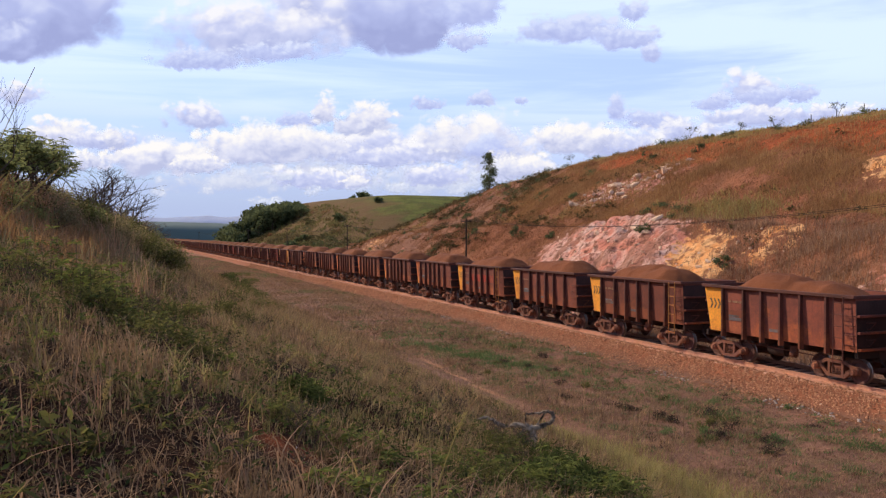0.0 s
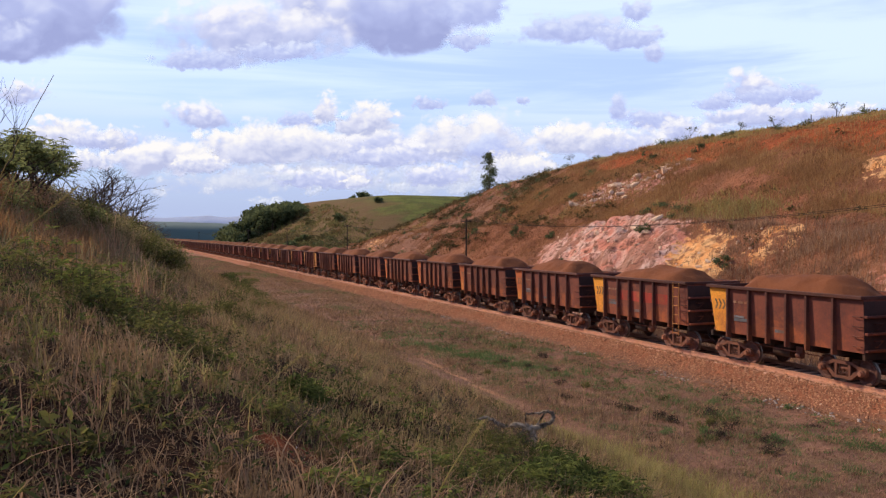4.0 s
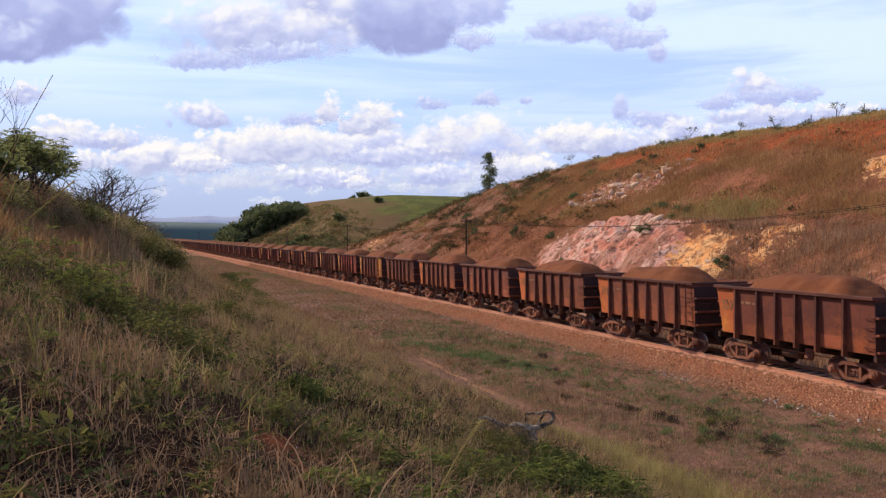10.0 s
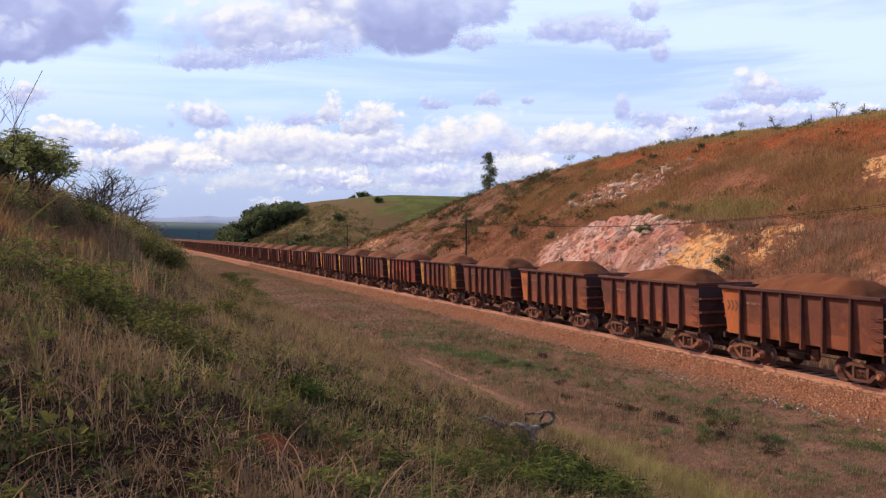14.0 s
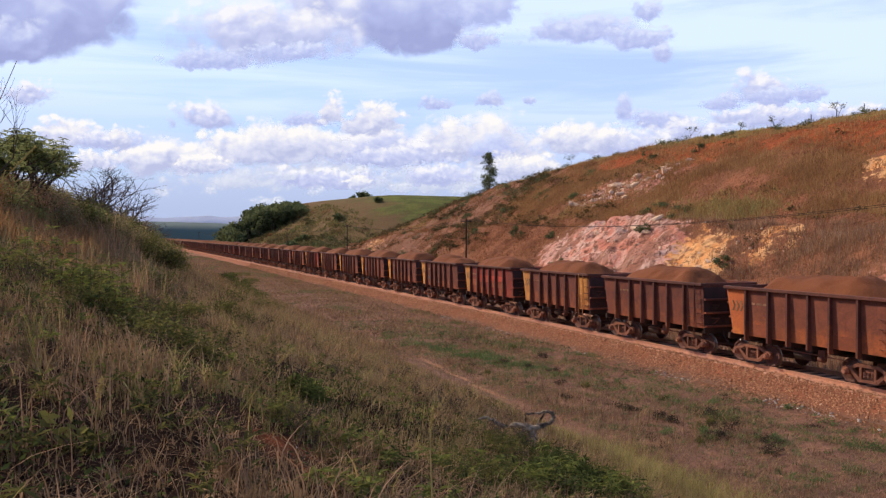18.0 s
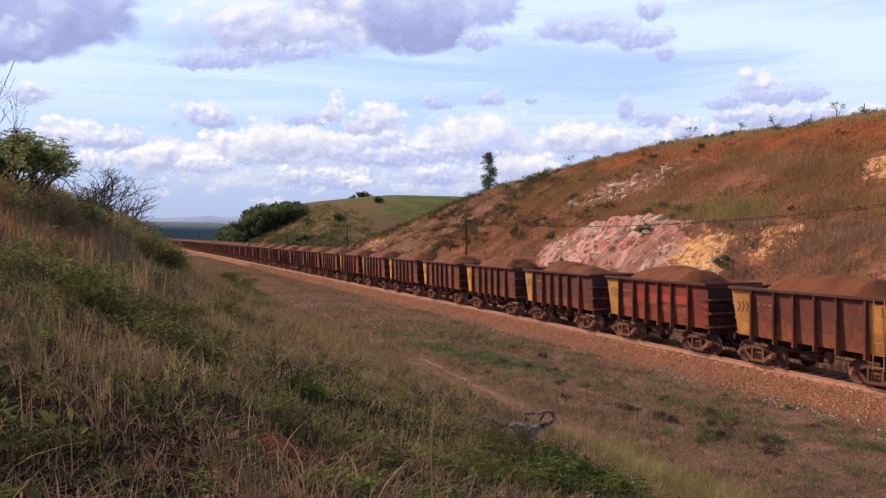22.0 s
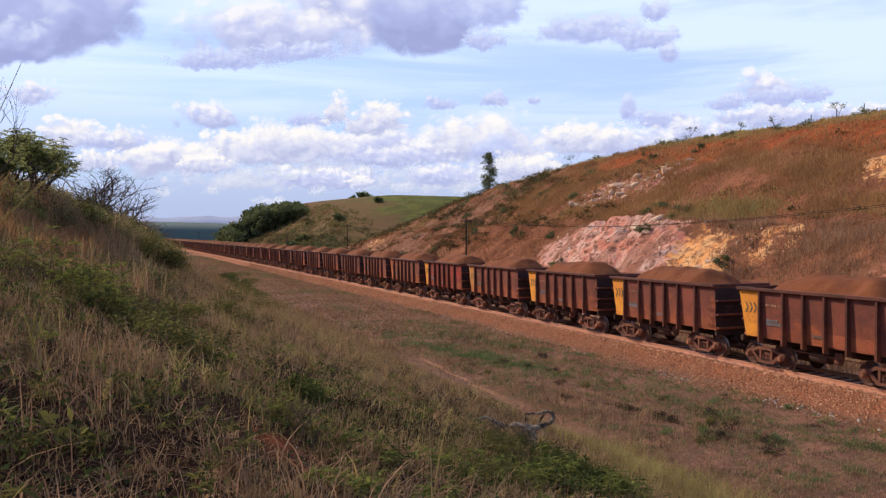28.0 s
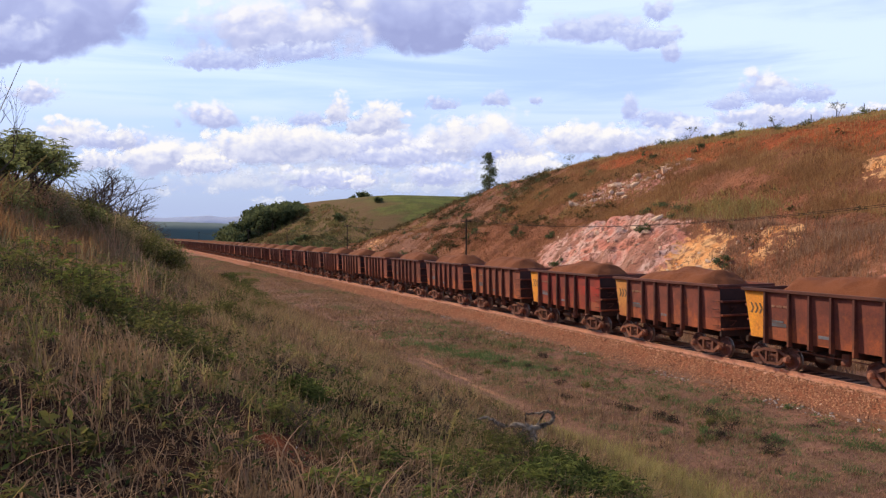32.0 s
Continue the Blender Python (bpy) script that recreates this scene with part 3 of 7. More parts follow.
def side_frame(side):
    bm = bmesh.new()
    y0, y1 = side * 0.95, side * 1.08
    prism(bm, [(-1.02, 0.52), (-1.02, 0.63), (-0.74, 0.66), (-0.46, 0.80), (0.46, 0.80), (0.74, 0.66), (1.02, 0.63), (1.02, 0.52), (0.70, 0.555), (0.42, 0.68), (-0.42, 0.68), (-0.70, 0.555)], y0, y1)
    prism(bm, [(-0.42, 0.15), (0.42, 0.15), (0.36, 0.25), (-0.36, 0.25)], y0, y1)
    for d in (-1, 1):
        prism(bm, [(d * 0.86, 0.545), (d * 0.72, 0.60), (d * 0.29, 0.24), (d * 0.42, 0.16)], y0 + side * 0.012, y1 - side * 0.012)
        prism(bm, [(d * 0.36, 0.24), (d * 0.26, 0.24), (d * 0.26, 0.70), (d * 0.36, 0.70)], y0 + side * 0.012, y1 - side * 0.012)
        prism(bm, [(d * 1.06, 0.38), (d * 1.08, 0.58), (d * 0.98, 0.64), (d * 0.80, 0.62), (d * 0.76, 0.42), (d * 0.84, 0.34), (d * 1.0, 0.34)], y0 + side * 0.02, y1 + side * 0.02)
    return bm


def wheelset_mesh():
    """Two flanged wheels, turned about y, and their axle."""
    bm = bmesh.new()
    seg = 14
    for side in (-1, 1):
        prof = [(0.0, 0.90), (0.09, 0.90), (0.16, 0.86), (0.34, 0.83), (0.385, 0.865), (0.44, 0.868), (0.455, 0.86), (WHEEL_R, 0.76), (0.485, 0.742), (0.485, 0.725), (0.40, 0.725), (0.36, 0.77), (0.12, 0.78), (0.0, 0.78)]
        rings = [[bm.verts.new((r * math.cos(a), side * y, r * math.sin(a))) for a in (2 * math.pi * k / seg for k in range(seg))] for r, y in prof[1:-1]]
        for p, q in zip(rings, rings[1:]):
            for k in range(seg):
                bm.faces.new((p[k], p[(k + 1) % seg], q[(k + 1) % seg], q[k]))
        bm.faces.new(rings[0])
        bm.faces.new(rings[-1])
    tube(bm, (0, -0.80, 0), (0, 0.80, 0), 0.085)
    return bm


def build_bogie(wagon, x):
    bogie = part("bogie", box(box(bmesh.new(), -0.22, 0.22, -0.98, 0.98, 0.40, 0.62, 0.03), -0.3, 0.3, -0.3, 0.3, 0.62, 0.80, 0.04), BOGIE, wagon)
    bogie.location.x = x
    for side in (-1, 1):
        part("side_frame", side_frame(side), BOGIE, bogie)
        bm = bmesh.new()
        for k in (-0.17, 0.0, 0.17):
            for j in range(3):
                tube(bm, (k, side * 1.0, 0.32 + 0.075 * j), (k, side * 1.0, 0.36 + 0.075 * j), 0.065, seg=6)
        part("spring_group", bm, BOGIE, bogie)
        for d in (-1, 1):
            bm = tube(bmesh.new(), (d * AXLE, side * 0.92, WHEEL_R), (d * AXLE, side * 1.19, WHEEL_R), 0.135, 0.125, 12)
            tube(bm, (d * AXLE, side * 1.18, WHEEL_R), (d * AXLE, side * 1.25, WHEEL_R), 0.10, 0.085, 10)
            part("axle_box", bm, AXLE_CAP, bogie, "round bearing cap")
    for d in (-1, 1):
        ws = part("wheelset", wheelset_mesh(), WHEEL, bogie, "iron wheels with bright treads")
        ws.data.materials.append(TREAD)
        for p in ws.data.polygons:
            r = [math.hypot(ws.data.vertices[i].co.x, ws.data.vertices[i].co.z) for i in p.vertices]
            if min(r) > 0.45:
                p.material_index = 1
        ws.location = (d * AXLE, 0, WHEEL_R)
    return bogie


def build_wagon(ladder):
    w = thing("ore_wagon", "rust-brown open steel ore wagon on the track", "railway wagon", "wagons of the ore train")
    part("body", shell_mesh(), STEEL, w)
    bm = bmesh.new()
    for side in (-1, 1):
        a, b = sorted((side * (HALF - 0.14), side * (HALF + 0.015)))
        box(bm, -0.05, BODY_L + 0.05, a, b, RIM_Z - 0.13, RIM_Z, 0.015)
    for x in (-0.05, BODY_L - 0.07):
        box(bm, x, x + 0.12, -HALF + 0.14, HALF - 0.14, RIM_Z - 0.128, RIM_Z - 0.003, 0.012)
    part("top_rim", bm, STEEL_RIB, w)
    ribs = {side: None for side in (-1, 1)}
    for side in (-1, 1):
        for x in RIB_X[1:-1]:
            if ribs[side] is None:
                ribs[side] = part("rib", rib_mesh(side), STEEL_RIB, w)
                ob = ribs[side]
            else:
                ob = new("rib", ribs[side].data)
                ob.parent = w
            ob.location.x = x
    for side in (-1, 1):
        for z in (1.45, 1.80, 2.15, 2.50):
            y = HALF - inset(z)
            bm = bmesh.new()
            pts = [(7.74, side * y, z), (7.74, side * (y + 0.09), z), (8.10, side * (y + 0.09), z), (8.10, side * y, z)]
            for p, q in zip(pts, pts[1:]):
                tube(bm, p, q, 0.016, seg=5)
            part("grab_rung", bm, STEEL_RIB, w)
    for end, d in ((0.0, -1), (BODY_L, 1)):
        for z in (1.26, 1.86, 2.46):
            off = rear(z) if d < 0 else 0.0
            a, b = sorted((end + off, end + off + d * 0.15))
            y = HALF - inset(z) - 0.01
            part("end_beam", box(bmesh.new(), a, b, -y, y, z, z + 0.09, 0.015), STEEL, w)
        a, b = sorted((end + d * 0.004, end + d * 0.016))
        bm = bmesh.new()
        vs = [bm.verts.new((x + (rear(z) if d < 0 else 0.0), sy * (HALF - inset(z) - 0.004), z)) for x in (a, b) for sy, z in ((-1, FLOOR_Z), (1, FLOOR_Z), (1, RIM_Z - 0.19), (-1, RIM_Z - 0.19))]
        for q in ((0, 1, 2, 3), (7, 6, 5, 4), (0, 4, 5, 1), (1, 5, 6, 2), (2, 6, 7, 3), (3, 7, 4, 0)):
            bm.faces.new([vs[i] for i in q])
        part("end_plate", bm, STEEL_SHADED, w, "dark end plate with shade painted in")
        if d == 1:
            for z in (1.50, 2.10):
                bm = bmesh.new()
                pts = [(end + 0.02, -0.95, z + 0.16), (end + 0.13, -0.95, z + 0.16), (end + 0.13, -0.60, z + 0.16), (end + 0.13, -0.88, z - 0.06), (end + 0.02, -0.88, z - 0.06)]
                for p, q in zip(pts, pts[1:]):
                    tube(bm, p, q, 0.018, seg=6)
                part("grab_iron", bm, STEEL_RIB, w)
        a, b = sorted((end + d * 0.02, end + d * 0.72))
        bm = box(bmesh.new(), a, b, -0.09, 0.09, 0.76, 0.94, 0.02)
        a, b = sorted((end + d * 0.58, end + d * 0.78))
        box(bm, a, b, -0.17, 0.17, 0.70, 1.02, 0.04)
        part("coupler", bm, STEEL_DARK, w, "dark steel coupler")
        bm = bmesh.new()
        pts = [(end + d * 0.1, -0.4, 0.95), (end + d * 0.4, -0.45, 0.72), (end + d * 0.62, -0.38, 0.5), (end + d * 0.76, -0.2, 0.55)]
        for p, q in zip(pts, pts[1:]):
            tube(bm, p, q, 0.03, seg=6)
        part("brake_hose", bm, STEEL_DARK, w)
    # centre sill with cross bearers
    part("centre_sill", box(bmesh.new(), -0.05, BODY_L + 0.05, -0.3, 0.3, 0.80, FLOOR_Z - 0.004, 0.02), STEEL_DARK, w)
    bearer = None
    for x in RIB_X:
        if bearer is None:
            bm = prism(bmesh.new(), [(-0.06, 0.98), (0.06, 0.98), (0.06, FLOOR_Z - 0.006), (-0.06, FLOOR_Z - 0.006)], -HALF + 0.24, HALF - 0.24)
            bearer = ob = part("cross_bearer", bm, STEEL_DARK, w)
        else:
            ob = new("cross_bearer", bearer.data)
            ob.parent = w
        ob.location.x = x
    bm = tube(bmesh.new(), (3.35, -0.75, 0.74), (4.25, -0.75, 0.74), 0.23, seg=14)
    tube(bm, (3.28, -0.75, 0.74), (4.32, -0.75, 0.74), 0.12, seg=10)
    part("air_reservoir", bm, STEEL_DARK, w)
    bm = tube(bmesh.new(), (4.75, -1.05, 0.72), (5.0, -1.05, 0.72), 0.13, seg=10)
    box(bm, 4.7, 5.05, -1.1, -0.95, 0.72, 1.05, 0.02)
    part("brake_cylinder", bm, BOGIE, w)
    bm = tube(bmesh.new(), (2.3, -1.0, 0.86), (6.0, -1.0, 0.80), 0.025, seg=6)
    part("brake_rod", bm, BOGIE, w)
    for x in BOGIE_X:
        build_bogie(w, x)
    # the corner plate, painted on most wagons
    z0, z1 = FLOOR_Z + 0.02, RIM_Z - 0.135
    bm = bmesh.new()
    pts = [bm.verts.new((x, -(HALF - inset(z)) - o, z)) for o in (0.012, -0.005) for x, z in ((rear(z0), z0), (1.20, z0), (1.20, z1), (rear(z1), z1))]
    for q in ((0, 1, 2, 3), (7, 6, 5, 4), (0, 4, 5, 1), (1, 5, 6, 2), (2, 6, 7, 3), (3, 7, 4, 0)):
        bm.faces.new([pts[i] for i in q])
    part("corner_plate", bm, YELLOW, w, "painted corner plate")
    # plain bars for the lettering, chevrons on the corner plate
    def flat(x0, x1, z0, z1, name, mat, lean=0.0):
        bm = bmesh.new()
        vs = [bm.verts.new((x + (lean if z == z1 else 0), -(HALF - inset(z)) - o, z)) for o in (0.022, 0.008) for x, z in ((x0, z0), (x1, z0), (x1, z1), (x0, z1))]
        for q in ((0, 1, 2, 3), (7, 6, 5, 4), (0, 4, 5, 1), (1, 5, 6, 2), (2, 6, 7, 3), (3, 7, 4, 0)):
            bm.faces.new([vs[i] for i in q])
        part(name, bm, mat, w)
    for k in range(3):
        x = 0.47 + 0.24 * k
        flat(x - 0.12, x - 0.03, 2.20, 2.41, "chevron", MARK_DARK, 0.12)
        flat(x + 0.00, x + 0.09, 2.42, 2.63, "chevron", MARK_DARK, -0.12)
    for k, (x0, x1) in enumerate(((1.52, 1.72), (1.80, 2.10), (2.16, 2.38))):
        flat(x0, x1, 2.52, 2.61, "letter_bar", MARK_FADED)
    flat(1.54, 2.30, 1.76, 1.90, "number_panel", MARK_BLUE)
    flat(1.54, 2.16, 1.92, 2.00, "number_panel", MARK_BLUE)
    flat(3.90, 4.40, 1.52, 1.64, "number_panel", MARK_BLUE)
    if ladder:
        bm = bmesh.new()
        for x in (7.30, 7.74):
            tube(bm, (x, -HALF - 0.02, 0.75), (x, -HALF - 0.02, RIM_Z - 0.06), 0.022, seg=6)
        for k in range(6):
            tube(bm, (7.30, -HALF - 0.02, 0.85 + 0.42 * k), (7.74, -HALF - 0.02, 0.85 + 0.42 * k), 0.016, seg=6)
        part("ladder", bm, TAN if ladder == 2 else STEEL_RIB, w, "steel ladder")
    return w


def heap_mesh(seed):
    """A mound tipped in two drops, lying between the sides."""
    nx, ny = 64, 26
    X, Y = np.meshgrid(np.linspace(0.16, BODY_L - 0.06, nx), np.linspace(-1.38, 1.38, ny), indexing="ij")
    rs = np.random.RandomState(seed)
    a, b = 1.0 + rs.uniform(-0.25, 0.25), 1.0 + rs.uniform(-0.25, 0.2)
    m1, m2 = 3.1 + rs.uniform(-0.25, 0.25), 4.95 + rs.uniform(-0.25, 0.25)
    along = np.maximum(a * np.exp(-np.abs((X - m1) / 1.95) ** 3.0), b * np.exp(-np.abs((X - m2) / 2.2) ** 3.4))
    across = 1 - np.abs(Y / 1.43) ** 2.2
    Z = RIM_Z - 0.62 + 1.22 * np.minimum(along, 0.96) * (0.42 + 0.58 * across)
    Z = Z + 0.10 * rough_(X + 9 * seed, Y, 1.1, 4, 50 + seed) + 0.035 * rough_(X + 5 * seed, Y, 0.35, 2, 70 + seed)
    n, m = X.shape
    idx = np.arange(n * m).reshape(n, m)
    faces = [tuple(int(v) for v in q) for q in np.stack((idx[:-1, :-1], idx[1:, :-1], idx[1:, 1:], idx[:-1, 1:]), -1).reshape(-1, 4)]
    verts = [tuple(v) for v in np.stack((X, Y, Z), -1).reshape(-1, 3)]
    rim = [int(v) for v in list(idx[:, 0]) + list(idx[-1, 1:]) + list(idx[-2::-1, -1]) + list(idx[0, -2:0:-1])]
    base = len(verts)
    verts += [(max(verts[i][0], rear(FLOOR_Z + 0.17) + 0.05), verts[i][1] * 0.92, FLOOR_Z + 0.17) for i in rim]
    k = len(rim)
    faces += [(rim[i], base + i, base + (i + 1) % k, rim[(i + 1) % k]) for i in range(k)]
    faces.append(tuple(base + i for i in range(k)))
    return verts, faces


PLATE = {-7: YELLOW, -6: YELLOW, -5: YELLOW, -4: YELLOW, -3: YELLOW, -2: YELLOW, -1: ORANGE, 0: ORANGE, 1: ORANGE, 2: ORANGE, 4: ORANGE,
         6: TAN, 7: TAN, 8: TAN, 9: YELLOW, 10: YELLOW, 11: YELLOW, 12: TAN, 13: YELLOW, 14: ORANGE}
LADDER = {-5: 1, -4: 2, -2: 2, 1: 1, 5: 1, 6: 2}
PATCHED = {-5: ((0.05, 1), (0.6, 2)), -4: ((1, 2), (4, 2)), -3: ((2, 2), (3, 2)), -2: ((1, 1), (2, 2), (2, 0), (3, 0), (4, 0), (5, 0)), -1: ((2, 2), (4, 2)), 0: ((3, 1), (5, 2)), 1: ((3, 1), (4, 2), (6, 2)), 2: ((1, 2), (5, 2)),
           3: ((2, 2), (6, 2)), 4: ((1, 2), (2, 2), (5, 2)), 5: ((2, 2), (3, 2)), 6: ((4, 2), (6, 3)), 7: ((1, 1), (2, 0), (3, 0), (4, 0), (4, 1), (5, 0), (5, 1)), 8: ((2, 2), (4, 2)), 9: ((2, 2), (4, 2), (5, 2)), 10: ((6, 2), (3, 2)), 11: ((1, 2), (3, 2)), 12: ((4, 2), (6, 2)), 13: ((5, 0), (6, 0), (6, 2))}
WAGONS, LOADS = {}, {}


def paint_patch(w, bay, kind):
    """An orange or red repaint within one bay: kind 0 a red band, 1 a middle patch, 2 the foot of the panel."""
    bay = int(bay) if bay >= 1 else 1
    x0, x1 = RIB_X[bay] + 0.09, RIB_X[bay + 1] - 0.09 if bay < 7 else BODY_L - 0.1
    z0, z1 = ((2.05, 2.55), (1.75, 2.20), (1.28, 1.72), (1.26, 3.02))[kind]
    bm = bmesh.new()
    vs = [bm.verts.new((x, -(HALF - inset(z)) - o, z)) for o in (0.010, 0.003) for x, z in ((x0, z0), (x1, z0), (x1, z1), (x0, z1))]
    for q in ((0, 1, 2, 3), (7, 6, 5, 4), (0, 4, 5, 1), (1, 5, 6, 2), (2, 6, 7, 3), (3, 7, 4, 0)):
        bm.faces.new([vs[i] for i in q])
    part("paint_patch", bm, (MARK_RED, MARK_ORANGE, MARK_ORANGE, TAN)[kind], w, ("faded red repaint", "orange rust-red repaint", "orange rust-red repaint", "faded yellow end panel")[kind])


def build_train():
    kinds = {k: build_wagon(k) for k in (0, 1, 2)}
    used = set()
    heaps = [heap_mesh(i) for i in range(6)]
    loads = []
    rnd = random.Random(11)
    plates = {}
    bodies = {}
    for n in range(FIRST, LAST + 1):
        k = LADDER.get(n, 0)
        w = kinds[k] if k not in used else copy_thing(kinds[k], Matrix.Identity(4))
        used.add(k)
        WAGONS[n] = w
        i = rnd.randrange(6)
        if len(loads) <= 5:
            ob = raw("ore_load", *heaps[len(loads)], ORE, smooth=True)
            tagged(ob, "heaped brown iron ore filling an open wagon", "ore", "loads of the ore train")
            loads.append(ob)
        else:
            ob = copy_thing(loads[i], Matrix.Identity(4))
        LOADS[n] = ob
    for n, w in WAGONS.items():
        mat = PLATE.get(n, STEEL)
        for o in list(w.children):
            base = o.name.split(".")[0]
            if base == "corner_plate":
                if mat.name not in plates:
                    plates[mat.name] = o.data.copy()
                    plates[mat.name].materials[0] = mat
                o.data = plates[mat.name]
                o["label"] = {"worn_yellow_paint": "yellow painted corner plate", "rusted_orange_paint": "rusted orange corner plate",
                              "faded_tan_paint": "faded tan corner plate"}.get(mat.name, "brown corner plate")
            elif base == "body":
                m2 = STEEL_RED if n in (7, 13, 22, 31) else STEEL_ORANGE if n in (1, 2, 4, 14, 18, 25, 29, 38, 44) else STEEL
                if m2.name not in bodies:
                    bodies[m2.name] = o.data.copy()
                    bodies[m2.name].materials[0] = m2
                o.data = bodies[m2.name]
            elif base == "chevron" and mat not in (YELLOW, ORANGE, TAN) or base in ("chevron", "letter_bar", "number_panel") and n > 16 or base == "number_panel" and 0 <= n < 8:
                bpy.data.objects.remove(o)
        for bay, kind in PATCHED.get(n, ()):
            paint_patch(w, bay, kind)
        if n in (7,):
            w["label"] = "faded red open steel ore wagon on the track"


build_train()


# ---- grass ----
AHEAD, ASIDE = np.array((-0.9328, 0.3605)), np.array((0.3605, 0.9328))


def in_view(s, y, margin=0.05):
    d = -s * AHEAD[0] + y * AHEAD[1]
    a = -s * ASIDE[0] + y * ASIDE[1]
    return (d > 0.8) & (np.abs(a) < (0.535 + margin) * d + 0.4), d


def scatter(rs, n, s0, s1, y0, y1, near=0.0, far=1e9, keep=None):
    s, y = rs.uniform(s0, s1, n), rs.uniform(y0, y1, n)
    ok, d = in_view(s, y)
    ok &= (d >= near) & (d < far)
    s, y = s[ok], y[ok]
    if keep is not None:
        k = rs.rand(len(s)) < keep(s, y)
        s, y = s[k], y[k]
    return s, y


def blades(rs, s, y, per, h, w, lean, spread, segs, wind=0.12):
    """Tufts of blades on the ground: vertices and triangles. h and w are (least, most)."""
    big = np.repeat(0.45 + 1.1 * rs.rand(len(s)) ** 1.6, per)
    s, y = np.repeat(s, per), np.repeat(y, per)
    n = len(s)
    s, y = s + rs.normal(0, spread, n), y + rs.normal(0, spread, n)
    base = np.stack((-s, y, height(s, y) - 0.02), -1)
    hh = rs.uniform(h[0], h[1], n) * big * (0.8 + 0.35 * lattice(s / 1.7, y / 1.7, 91)) * (1 - 0.8 * sm(y, 8.6, 11.6) * sm(y, 15, 13) * sm(s, 17, 23) * sm(s, 44, 39))
    ww = rs.uniform(w[0], w[1], n)
    az = rs.uniform(0, 2 * np.pi, n)
    ln = rs.uniform(0.1, 1.0, n) * lean
    bend = np.stack((np.cos(az) * ln + wind, np.sin(az) * ln, np.zeros(n)), -1)
    a2 = az + rs.uniform(0.6, 2.5, n)
    side = np.stack((np.cos(a2), np.sin(a2), np.zeros(n)), -1)
    rows = []
    for k in range(segs + 1):
        t = k / segs
        c = base + hh[:, None] * (np.array((0, 0, 1.0)) * (t - 0.25 * ln[:, None] * t * t) + bend * t * t)
        if k < segs:
            half = side * (ww * (1 - 0.75 * t) / 2)[:, None]
            rows += [c - half, c + half]
        else:
            rows.append(c)
    verts = np.stack(rows, 1)
    m = verts.shape[1]
    tri = []
    for k in range(segs - 1):
        a = 2 * k
        tri += [(a, a + 1, a + 3), (a, a + 3, a + 2)]
    tri.append((2 * segs - 2, 2 * segs - 1, 2 * segs))
    faces = (np.arange(n)[:, None, None] * m + np.array(tri)[None]).reshape(-1, 3)
    return verts.reshape(-1, 3), faces


def stuff(name, pieces, mat, label, category):
    verts, faces, off = [], [], 0
    for v, f in pieces:
        verts.append(v)
        faces.append(f + off)
        off += len(v)
    return tagged(raw(name, np.concatenate(verts), np.concatenate(faces), mat), label, category, kind="stuff")


def green_here(s, y):
    hollow = 0.75 * np.exp(-(((s - 13.5) / 6.0) ** 2 + ((y + 0.4) / 2.0) ** 2) ** 2) + 0.5 * np.exp(-(((s - 12.2) / 2.0) ** 2 + ((y - 6.4) / 2.2) ** 2) ** 2)
    return sm(lattice(s / 3.1, y / 2.3, 61) + 0.5 * lattice(s / 1.1, y / 0.9, 62) + hollow, 0.05, 0.5) * (1 - 0.65 * sm(s, 15, 21) * sm(y, 1.5, 4.5))


def weed_patch(s, y):
    return 0.95 * np.exp(-(((s - 39.5) / 4.6) ** 2 + ((y - 16.7 + 0.2 * (s - 39.5)) / 0.95) ** 2)) * sm(lattice(s / 0.8, y / 0.5, 84), -0.35, 0.25)


# Patches where grass is thinned and dark dead stems lie thicker.
def sparse_patch(s, y):
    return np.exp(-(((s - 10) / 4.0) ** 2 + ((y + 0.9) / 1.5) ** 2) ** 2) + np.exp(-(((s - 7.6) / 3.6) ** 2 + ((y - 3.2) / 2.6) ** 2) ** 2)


def bare_soil(s, y):
    """Two small scars of red earth on the bank."""
    return np.exp(-(((s - 8.3) / 0.8) ** 2 + ((y - 1.55) / 0.45) ** 2) ** 2) + np.exp(-(((s - 13.6) / 0.8) ** 2 + ((y - 3.0) / 0.4) ** 2) ** 2)


